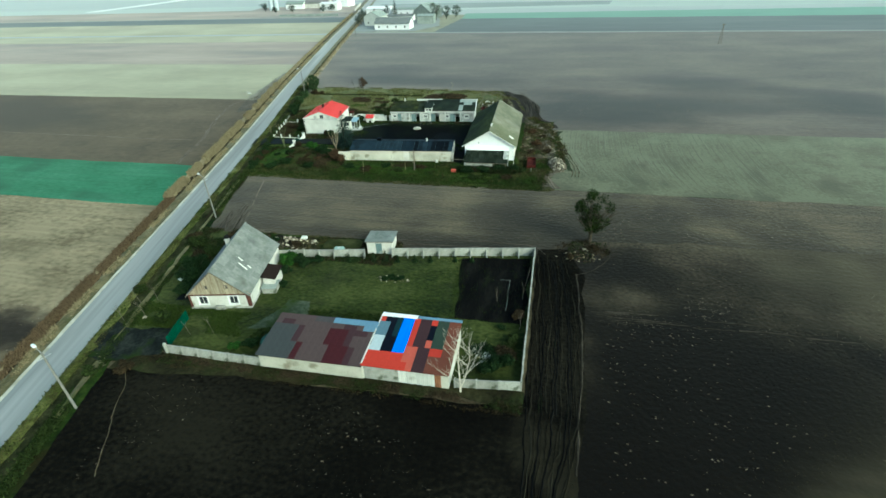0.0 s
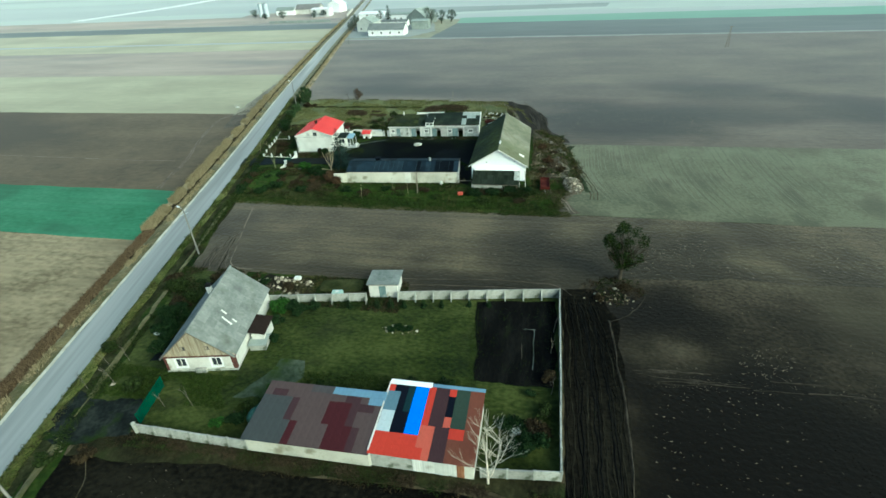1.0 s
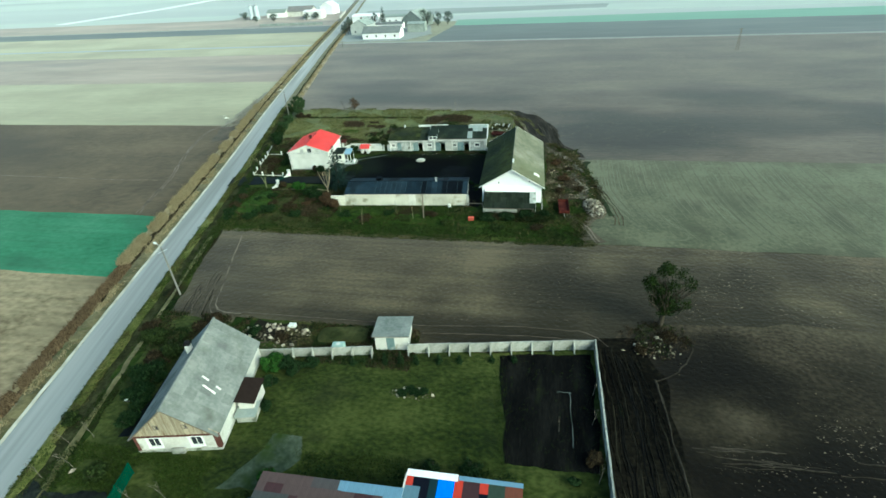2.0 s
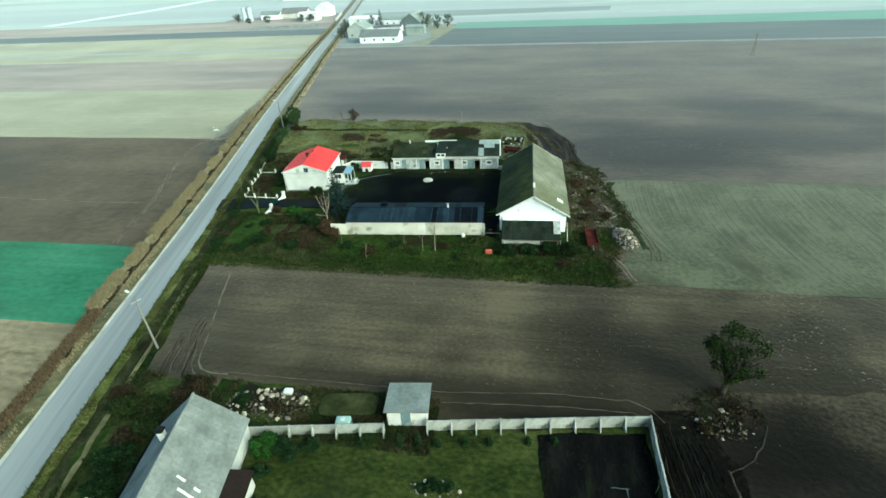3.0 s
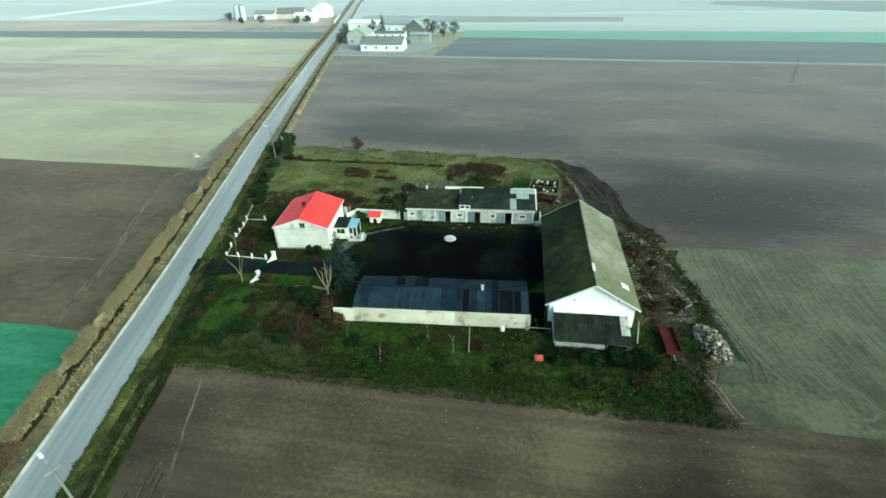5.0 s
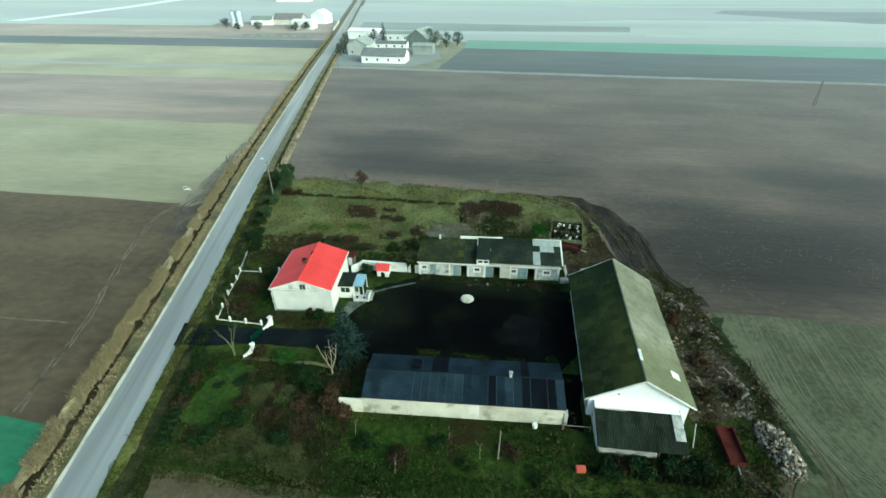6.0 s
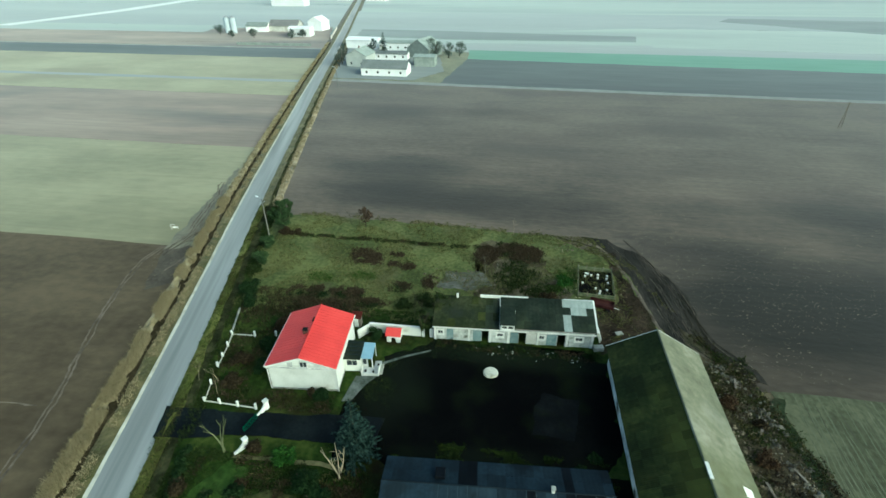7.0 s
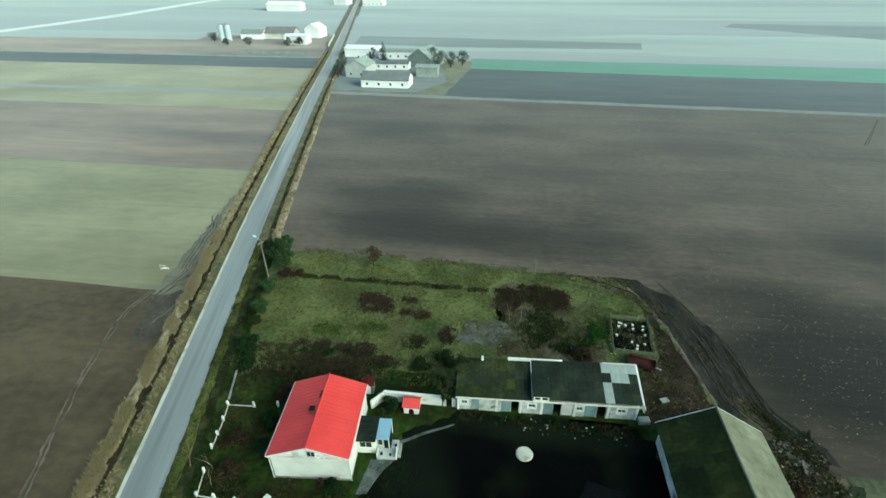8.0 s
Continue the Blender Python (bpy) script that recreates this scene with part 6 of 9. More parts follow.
lumps("loose_stones", np.array([(4.6, 27.8, 0.1), (7.3, 29.3, 0.12), (7.7, 29.1, 0.1), (3.2, 26.8, 0.08), (9.4, 26.9, 0.08), (5.5, 26.6, 0.1), (6.4, 25.9, 0.1)]), np.array([0.3, 0.36, 0.2, 0.2, 0.14, 0.18, 0.2]), "stone", "few pale stones under the tree", 5)
stone_heap("stone_ring", -19.4, 17.4, 2.4, 0.9, 0.1, 20, 5, "flower bed edged with pale stones on the lawn", 0.28)
for k, (x, y) in enumerate(((-19.0, 17.4), (-18.2, 17.6), (-20.4, 17.2), (-19.7, 17.7))):
    bush(x, y, 0.6, 0.45, "leaf_dark", "low dark plants in the stone-edged bed", 100 + k)
FG = "shrubs round the first farm"
for k, (x, y, r, h, mat) in enumerate((
        (-48.6, 12.2, 1.9, 2.2, "leaf_dark"), (-49.4, 15.4, 2.1, 2.4, "leaf_dark"), (-47.2, 9.6, 1.4, 1.8, "leaf_dark"), (-50.6, 18.0, 1.6, 1.6, "leaf_brown"), (-49.5, 19.5, 1.8, 2.0, "leaf_olive"), (-53.5, 21.5, 1.7, 1.8, "leaf_olive"),
        (-36.2, 19.0, 1.4, 2.0, "leaf_green"), (-34.4, 19.2, 1.2, 1.7, "leaf_dark"), (-33.2, 18.6, 1.0, 1.6, "leaf_dark"), (-35.4, 16.4, 1.0, 1.3, "leaf_dark"),
        (-32.2, 1.6, 1.2, 1.2, "leaf_dark"), (-31.2, 3.3, 1.0, 1.2, "leaf_olive"), (-34.2, 0.8, 0.9, 0.9, "leaf_green"), (-30.2, 5.8, 0.9, 1.4, "leaf_green"),
        (-2.3, 3.2, 1.5, 1.5, "leaf_dark"), (-3.8, 2.2, 1.3, 1.2, "leaf_dark"), (-1.4, 6.8, 1.1, 1.3, "leaf_olive"), (-3.0, 9.2, 0.6, 0.8, "leaf_dark"), (-1.2, 11.5, 0.9, 1.4, "leaf_brown"),
        (-12.0, 9.2, 1.1, 0.8, "leaf_dark"), (-15.5, 8.6, 1.2, 0.9, "leaf_dark"), (-46.4, 3.8, 1.2, 1.4, "leaf_olive"), (-56.0, 24.0, 1.5, 1.0, "leaf_brown"),
        (-45.0, -4.6, 1.2, 0.8, "leaf_brown"), (-48.6, -5.6, 1.0, 0.7, "leaf_olive"), (-48.2, 24.6, 2.0, 2.0, "leaf_brown"), (5.0, 27.0, 0.9, 0.5, "leaf_brown"), (8.6, 29.6, 1.0, 0.5, "leaf_brown"), (-4.6, 5.2, 1.6, 0.8, "leaf_dark"), (-2.0, 4.8, 1.4, 0.9, "leaf_brown"), (-41.5, 24.6, 1.2, 0.8, "leaf_dark"), (-37.8, 23.6, 1.2, 0.7, "leaf_brown"), (-31.8, 19.8, 1.0, 1.3, "leaf_dark"), (-34.6, 13.6, 0.9, 0.9, "leaf_dark"), (-54.2, 9.0, 1.2, 1.0, "leaf_olive"))):
    bush(x, y, r, h, mat, {"leaf_dark": "dark evergreen shrub in the grass", "leaf_olive": "dull olive green shrub", "leaf_green": "fresh green shrub in the yard", "leaf_brown": "brown leafless shrub with dead weeds"}[mat], 200 + k, group=FG)
for k, (x, h) in enumerate(((-23.5, 1.9), (-21.7, 2.2), (-20.0, 1.3), (-17.4, 1.4), (-15.1, 1.2), (-11.5, 1.0), (-27.2, 1.5), (-9.0, 0.9))):
    conifer(x, 22.6 + 0.155 * (x + 21) - 0.9, h, 0.42, "leaf_dark", "small dark columnar conifer beside the wall", 300 + k, "conifer", 20, 0.12)
# single leafless saplings on the lawn and by the gate
def sapling(x, y, h, mat, label, seed, depth=1, name="sapling"):
    r = random.Random(seed)
    ob = thing(name, x, y, 0, label, "tree")
    bm = bmesh.new()
    branches(bm, r, (0, 0, -0.02), (r.uniform(-0.1, 0.1), r.uniform(-0.1, 0.1), 1), h * 0.6, 0.014 + 0.005 * h, depth, 0.4, 0.35, None, 5, 2)
    part("trunk", bm, mat, ob)
    return ob


for k, (x, y, h) in enumerate(((-38.2, 2.6, 3.0), (-41.2, 2.0, 2.2), (-49.4, 4.2, 3.0), (-52.0, 6.5, 2.6), (-51.5, 2.8, 2.8), (-50.2, 7.6, 2.4), (-4.2, 14.6, 1.9), (-1.0, 15.8, 2.6), (-0.9, 9.6, 2.6), (-0.7, 19.5, 2.2))):
    sapling(x, y, h, "wood_grey", "thin grey leafless sapling", 400 + k, 2)
bm = bmesh.new()
bmesh.ops.create_icosphere(bm, subdivisions=3, radius=1)
for v in bm.verts:
    n_ = 0.16 * noise.noise(v.co * 2.6)
    v.co = Vector((v.co.x * 0.7 + n_, v.co.y * 1.3 + n_, max(0.0, v.co.z + 0.15) ** 0.6 * 0.8 + n_))
single("tarpaulin", bm, "tarp_green", "faded green tarpaulin over a heap beside the shed", "tarpaulin", pose(-30.6, 2.6, 0.03, 0, 0, -12))
single("plastic_tub", soft_box(-0.55, 0.55, -0.35, 0.35, 0, 0.45, 0.1), "white", "white plastic tub on the grass", "tub", pose(-4.3, 4.3, 0.03, 0, 0, 25))

# birch in front of the red shed
BI = thing("birch", -6.2, -1.25, 0, "leafless white birch with several upright stems", "tree")
bm = bmesh.new()
br = random.Random(11)
stems = ([(0, 0, -0.1), (-0.04, 0.03, 1.6), (-0.16, 0.08, 3.6), (-0.1, 0.1, 5.4), (-0.2, 0.12, 7.2)], [(0.02, 0, 0.7), (0.42, -0.06, 1.7), (0.72, 0.0, 3.2), (1.0, 0.1, 4.7), (1.12, 0.1, 5.9)])
for line, r0 in zip(stems, (0.115, 0.075)):
    for k, (p, q) in enumerate(zip(line, line[1:])):
        bm_tube(bm, p, q, r0 * (1 - 0.24 * k), r0 * (1 - 0.24 * (k + 1)), 8)
        for i in range(5 if k else 2):
            c = Vector(p).lerp(Vector(q), br.uniform(0.35, 1.0))
            a = br.uniform(0, 6.28)
            branches(bm, br, c, (math.cos(a) * 0.85, math.sin(a) * 0.6, 0.95), br.uniform(1.6, 2.6) * (1.1 - 0.15 * k), 0.02, 2, 0.4, 0.25, None, 4, 2)
part("trunk", bm, "birch", BI)
# tree at the field corner
broadleaf(8.1, 31.9, 8.5, 3.1, "leaf_ivy", "bark", "dark ivy-covered tree at the field corner", 23, 1.3, trunk=0.36, low=0.2, limbs=20, clumps=44)
bm = bmesh.new()
bmesh.ops.create_icosphere(bm, subdivisions=2, radius=0.5)
for v in bm.verts:
    v.co = Vector((v.co.x * 1.3, v.co.y * 0.9, max(-0.2, v.co.z * 0.6) + 0.2)) + 0.12 * Vector((noise.noise(v.co * 4), noise.noise(v.co * 4 + Vector((9, 0, 0))), 0))
single("white_sack", bm, "lime_white", "crumpled white sack in the verge grass", "sack", pose(-50.0, 12.6, 0.05, 0, 0, 30))



# ---- second farm ----
SIDE = pose(0, 0, 0, 0, 0, 90) @ Matrix.Scale(-1, 4, (0, 1, 0))  # swaps x and y of a prism

# red-roofed house
RH = thing("red_roofed_house", -56.35, 77.0, 5.3, "white rendered house with bright red metal gable roof", "house")
W, L, E0, RZ = 4.3, 10.0, 4.25, 5.78
part("front_wall", boxes((-W, W, 0, 0.3, 0.3, E0)), "white", RH)
part("plinth", boxes((-W - 0.04, W + 0.04, -0.05, L + 0.05, 0, 0.3)), "concrete", RH)
for s in (-1, 1):
    part("side_wall", boxes((s * W - 0.3 * (s > 0), s * W + 0.3 * (s < 0), 0.303, L - 0.303, 0.3, E0)), "white", RH)
part("back_wall", boxes((-W, W, L - 0.3, L, 0.3, E0)), "white", RH)
gz = RZ - 0.16
for nm, y0, y1 in (("front_gable", 0.0, 0.3), ("back_gable", L - 0.3, L)):
    part(nm, prism([(-W, E0 + 0.003), (W, E0 + 0.003), (0, gz)], y0, y1), "white", RH)
part("string_course", boxes((-W - 0.05, W + 0.05, -0.1, -0.003, E0 - 0.52, E0 - 0.36)), "block_grey", RH, "grey moulding across the gable wall")
window(RH, -0.1, 0.85, -0.12, E0 - 0.25, E0 + 0.7, "block_grey", 0.11)
part("window", boxes((-1.7, -1.0, -0.08, -0.004, E0 - 0.25, E0 + 0.5)), "block_grey", RH, "blinded pale attic window")
for s in (1, -1):
    ex, ez = 4.55, E0 - 0.08
    part("roof_slope", slab([(s * ex, -0.35, ez), (s * ex, L + 0.35, ez), (0, L + 0.35, RZ), (0, -0.35, RZ)], 0.12), "red_metal", RH)
    seam = to_mesh("roof_seam", boxes((-0.02, 0.02, 0, math.hypot(ex, RZ - ez) - 0.02, 0.0, 0.035)), "red_metal")
    v = Vector((-s * ex, 0, RZ - ez)).normalized()
    u = Vector((0, 1, 0)) * s
    w = u.cross(v).normalized()
    for k in range(1, 20):
        m = Matrix((u, v, w)).transposed().to_4x4()
        m.translation = Vector((s * ex, -0.35 + (L + 0.7) * k / 20, ez))
        shared("roof_seam", seam, RH, m)
    part("gutter", tubes(((s * (ex + 0.06), -0.3, ez - 0.1), (s * (ex + 0.06), L + 0.3, ez - 0.1), 0.07, 0.07, 7)), "white", RH)
    part("barge_board", slab([(s * ex, -0.42, ez + 0.02), (s * ex, -0.352, ez + 0.02), (0, -0.352, RZ + 0.02), (0, -0.42, RZ + 0.02)], 0.2), "white", RH)
    part("downpipe", tubes(((s * (W + 0.1), -0.08, 0.1), (s * (W + 0.1), -0.08, ez - 0.1), 0.05, 0.05, 6)), "white", RH)
part("ridge_cap", tubes(((0, -0.38, RZ + 0.02), (0, L + 0.38, RZ + 0.02), 0.09, 0.09, 6)), "red_metal", RH)
ch = part("chimney", soft_box(-0.8, -0.28, 4.3, 4.85, 4.9, 6.15, 0.03), "brick_red", RH, "dark brick chimney")
part("chimney_cap", boxes((-0.86, -0.22, 4.24, 4.91, 6.15, 6.24), (-0.7, -0.38, 4.4, 4.75, 6.24, 6.34)), "dark_void", ch)
part("dark_cowl", soft_box(-0.3, -0.05, 6.6, 7.6, 5.62, 5.86, 0.04), "felt_dark", RH, "weathered dark patch cover beside the ridge")

# entrance porch of the house
PO = thing("entrance_porch", -52.36, 80.95, 5.3, "white glazed porch with dark ribbed roof", "porch")
part("front_wall", wall_x(0.03, 0, 0.15, 2.1, 2.25, [(0.25, 1.75, 0.95, 2.0)]), "white", PO)
part("side_wall", boxes((1.98, 2.13, 0.153, 3.1, 0, 2.25)), "white", PO)
window(PO, 0.28, 1.78, 0.03, 0.95, 2.0)
part("roof", slab([(-0.05, -0.22, 2.36), (2.25, -0.22, 2.36), (2.25, 3.3, 2.52), (-0.05, 3.3, 2.52)], 0.1), "felt_dark", PO)
for y in (0.55, 1.3, 2.05, 2.8):
    part("roof_rib", boxes((0.0, 2.2, y, y + 0.07, 2.4 + 0.045 * y, 2.45 + 0.045 * y)), "sheet_navy", PO)
CA = thing("canopy", -50.2, 81.4, 5.3, "pale blue sheet canopy over a glazed lobby", "canopy")
part("sheet", slab([(0.0, 0.1, 2.05), (1.55, 0.1, 2.0), (1.55, 2.9, 2.3), (0.0, 2.9, 2.35)], 0.05), "sky_blue", CA)
part("lobby_wall", wall_x(0.05, 0.35, 0.1, 1.4, 1.95, [(0.12, 0.62, 0.75, 1.75), (0.8, 1.3, 0.1, 1.8)]), "block_grey", CA)
part("pane", boxes((0.19, 0.65, 0.39, 0.41, 0.77, 1.73)), "glass", CA)
for x, y in ((0.06, 2.75), (1.48, 2.75), (1.48, 0.25)):
    part("post", tubes(((x, y, 0), (x, y, 2.02), 0.06, 0.06, 6)), "white", CA)
TE = thing("terrace", -49.95, 80.35, 5.3, "pale concrete terrace with steps before the lobby", "terrace")
part("deck", soft_box(0.0, 2.35, 0.0, 1.25, 0, 0.42, 0.03), "block_grey", TE)
part("deck", soft_box(1.5, 2.35, 1.26, 2.5, 0, 0.42, 0.03), "block_grey", TE)
part("step", soft_box(2.36, 2.75, 0.3, 2.2, 0, 0.2, 0.02), "concrete", TE)
part("parapet", boxes((2.22, 2.34, 0.02, 1.2, 0.423, 0.95), (0.0, 0.1, 0.02, 1.0, 0.423, 0.9)), "white", TE)
for x, y, r in ((0.5, 0.4, 0.17), (1.55, 0.3, 0.14), (1.9, 1.6, 0.16)):
    pot = thing("flower_pot", -49.95 + x, 80.35 + y + 0.1 * x, 0, "dark round flower pot on the terrace", "flower pot", "pots on the terrace")
    part("bowl", tubes(((0, 0, 0.425), (0, 0, 0.42 + 1.6 * r), r * 0.75, r, 10)), "dark_void", pot)
bush(-54.0, 75.9, 1.2, 1.5, "leaf_dark", "dark rounded evergreen against the house wall", 501, density=2.4)
bush(-55.2, 75.9, 0.7, 1.6, "leaf_brown", "brown climbing shrub on the house wall", 502)

# garden wall, red-roofed kennel
GW = thing("garden_wall", -51.2, 89.15, 0.9, "white painted garden wall behind the house", "wall", kind="structure")
part("wall_body", boxes((0, 7.6, -0.12, 0.12, 0, 1.55)), "white", GW)
part("coping", boxes((-0.05, 7.65, -0.17, 0.17, 1.553, 1.66)), "white", GW)
part("wall_body", boxes((7.75, 8.15, -0.14, 0.14, 0, 1.6), (8.9, 9.5, -0.12, 0.12, 0, 1.5)), "block_grey", GW, "grey broken end of the wall")
single("garden_wall_spur", boxes((-2.1, 0, -0.1, 0.1, 0, 1.5)), "white", "white garden wall spur beside the house", "wall", pose(-51.25, 89.1, 0, 0, 0, 53), kind="structure")
KE = thing("kennel", -47.3, 88.2, 2, "small white kennel with arched opening and red roof", "kennel")
arch = [(0.34 * math.cos(a), 0.55 + 0.34 * math.sin(a)) for a in [math.pi * k / 8 for k in range(9)]]
bm = bmesh.new()
for (xa, za), (xb, zb) in zip(arch, arch[1:]):
    for f in ([(xa, -0.85, za), (xb, -0.85, zb), (xb, -0.85, 1.3), (xa, -0.85, 1.3)], [(xa, -0.85, za), (xa, -0.7, za), (xb, -0.7, zb), (xb, -0.85, zb)]):
        bm.faces.new([bm.verts.new(c) for c in f])
bm_box(bm, -0.95, -0.34, -0.85, -0.7, 0, 1.3)
bm_box(bm, 0.34, 0.95, -0.85, -0.7, 0, 1.3)
part("front_wall", bm, "white", KE)
part("side_wall", boxes((-0.95, -0.8, -0.69, 0.75, 0, 1.3)), "white", KE)
part("side_wall", boxes((0.8, 0.95, -0.69, 0.75, 0, 1.3)), "white", KE)
part("back_wall", boxes((-0.79, 0.79, 0.6, 0.75, 0, 1.3)), "white", KE)
for s in (0, 1.75):
    part("gable", prism([(-0.85, 1.303), (0.75, 1.303), (0.0, 1.85)], -0.95 + s, -0.8 + s), "white", KE).matrix_local = pose(0, 0, 0, 0, 0, 90) @ Matrix.Scale(-1, 4, (0, 1, 0))
part("roof_slope", slab([(-1.12, -1.05, 1.24), (1.12, -1.05, 1.24), (1.12, 0.0, 1.98), (-1.12, 0.0, 1.98)], 0.07), "red_metal", KE)
part("roof_slope", slab([(-1.12, 0.95, 1.24), (1.12, 0.95, 1.24), (1.12, 0.0, 1.98), (-1.12, 0.0, 1.98)], 0.07), "red_metal", KE)
PR = thing("privy", -54.2, 89.7, 5, "tiny dark wooden hut with faded red roof", "hut")
part("wall", boxes((0.05, 1.35, 0.05, 0.13, 0, 1.75), (0.05, 0.13, 0.133, 1.1, 0, 1.75), (1.27, 1.35, 0.133, 1.1, 0, 1.75), (0.05, 1.35, 1.103, 1.18, 0, 1.75)), "wood_grey", PR)
part("door", soft_box(0.4, 1.0, 0.0, 0.045, 0.05, 1.6, 0.01), "white", PR)
part("roof", slab([(-0.1, -0.2, 1.78), (1.5, -0.2, 1.78), (1.5, 1.35, 2.0), (-0.1, 1.35, 2.0)], 0.06), "trailer_red", PR, "faded dull red roof sheet")
bush(-49.9, 87.9, 1.15, 1.9, "leaf_dark", "dark conifer bush in front of the garden wall", 503)
bush(-50.6, 86.6, 0.9, 1.2, "leaf_olive", "olive shrub beside the white wall", 504)

# white post-and-rail garden fence
FE = thing("garden_fence", 0, 0, 0, "low garden fence with chunky white posts and rail", "fence")
pm = to_mesh("fence_post", soft_box(-0.13, 0.13, -0.13, 0.13, 0, 0.95, 0.04), "white")
posts = [(-64.65, 86.15), (-67.6, 85.6), (-71.1, 85.4), (-70.45, 83.0), (-70.05, 80.9), (-69.7, 79.0), (-68.9, 76.0), (-68.1, 73.2), (-66.0, 73.2), (-63.6, 73.15), (-61.2, 73.1)]
for k, (x, y) in enumerate(posts):
    shared("fence_post", pm, FE, pose(x, y, rng.uniform(-0.1, 0.02), rng.uniform(-4, 4), rng.uniform(-4, 4), rng.uniform(-8, 8)))
for k, ((x0, y0), (x1, y1)) in enumerate(zip(posts, posts[1:])):
    if k in (0, 5):
        continue
    d = Vector((x1 - x0, y1 - y0, 0))
    part("rail", boxes((0.17, d.length - 0.17, -0.05, 0.05, 0.1, 0.24)), "cream", FE).matrix_local = pose(x0, y0, 0, 0, 0, math.degrees(math.atan2(d.y, d.x)))
single("garden_kerb", soft_box(-0.13, 0.13, 0, 5.4, 0, 0.22, 0.03), "concrete", "pale concrete kerb beside the roadside garden", "kerb", pose(-71.5, 86.2, 0.03, 0, 0, 17), kind="structure")


def pillar(x, y, rz):
    """A stepped white gate pillar with a swept wing wall."""
    ob = thing("gate_pillar", x, y, rz, "stepped white gate pillar with low wing wall", "gate pillar", "entrance pillars")
    part("shaft", soft_box(-0.24, 0.24, -0.24, 0.24, 0, 1.3, 0.05), "white", ob)
    part("cap", soft_box(-0.32, 0.32, -0.32, 0.32, 1.3, 1.45, 0.05), "white", ob)
    part("wing", prism([(0.24, 0), (1.5, 0), (1.5, 0.35)] + [(0.24 + 1.26 * (1 - math.sin(a)), 1.25 - 0.9 * math.cos(a)) for a in [math.pi / 2 * k / 7 for k in range(1, 8)]], -0.1, 0.1), "white", ob)
    return ob


for x, y, rz in ((-59.9, 73.4, -112), (-59.7, 67.9, -122)):
    pillar(x, y, rz)
GL = thing("gate_leaf", -60.3, 71.7, -105, "open grey green steel gate leaf at the drive", "gate")
part("gate_frame", tubes(((0, 0, 0.15), (2.2, 0, 0.15), 0.03, 0.03, 5), ((0, 0, 1.0), (2.2, 0, 1.0), 0.03, 0.03, 5), ((0, 0, 0), (0, 0, 1.05), 0.04, 0.04, 5), ((2.2, 0, 0.1), (2.2, 0, 1.05), 0.03, 0.03, 5)), "green_mesh", GL)
for k in range(16):
    part("bar", tubes(((0.13 * (k + 1), 0, 0.15), (0.13 * (k + 1), 0, 1.0), 0.02, 0.02, 4)), "green_mesh", GL)

# long low byre
BY = thing("byre", -45.0, 60.25, 4.1, "long low byre with cream wall and dark blue sheet roof", "farm building")
for a, b, mat in ((0, 2.7, "cream"), (2.71, 8.0, "cream"), (8.01, 14.8, "cream"), (14.81, 16.0, "plaster"), (16.01, 25.3, "cream")):
    part("front_wall", boxes((a, b, 0, 0.3, 0, 2.2 if a else 1.95)), mat, BY)
part("back_wall", boxes((2.7, 25.3, 6.5, 6.8, 0, 2.3)), "block_grey", BY)
for x in (2.7, 25.0):
    part("end_wall", prism([(0.303, 0), (6.497, 0), (6.497, 2.3), (3.75, 3.05), (0.303, 2.2)], x, x + 0.3), "plaster" if x < 3 else "block_grey", BY).matrix_local = SIDE
fr, rd, bk = Vector((2.6, 0.12, 2.26)), Vector((2.6, 3.75, 3.2)), Vector((2.6, 7.0, 2.46))
along = Vector((22.9, 0, 0))
part("roof_deck", slab([fr, fr + along, rd + along, rd], 0.07), "wood_grey", BY)
part("roof_deck", slab([rd, rd + along, bk + along, bk], 0.07), "wood_grey", BY)
mats = {"n": "sheet_navy", "k": "sheet_black", "d": "sheet_navy_dark"}
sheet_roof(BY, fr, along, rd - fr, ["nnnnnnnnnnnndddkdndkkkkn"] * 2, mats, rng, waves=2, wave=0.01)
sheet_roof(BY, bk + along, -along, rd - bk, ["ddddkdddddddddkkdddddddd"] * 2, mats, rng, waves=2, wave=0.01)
seam = to_mesh("roof_seam", boxes((-0.022, 0.022, 0.1, (rd - fr).length - 0.06, 0.05, 0.1)), "seam_grey")
tilt_up = math.degrees(math.atan2(rd.z - fr.z, rd.y - fr.y))
for k in list(range(6, 13)) + [15, 16, 18, 20, 22]:
    shared("roof_seam", seam, BY, pose(fr.x + along.x * k / 24, fr.y, fr.z + 0.02, tilt_up, 0, 0))
part("ridge_cap", tubes(((2.55, 3.75, 3.24), (25.55, 3.75, 3.24), 0.09, 0.09, 6)), "sheet_navy_dark", BY)
v = part("vent", soft_box(19.35, 19.65, 3.6, 3.9, 3.0, 3.85, 0.03), "block_grey", BY, "square grey vent chimney")
part("cap", boxes((19.28, 19.72, 3.53, 3.97, 3.85, 3.93)), "concrete", v)
part("roof_box", soft_box(7.9, 8.9, 4.3, 5.4, 2.7, 3.6, 0.03), "sheet_black", BY, "dark sheet-covered roof box")
part("end_buttress", boxes((25.31, 25.75, -0.1, 0.6, 0, 1.9)), "concrete", BY)

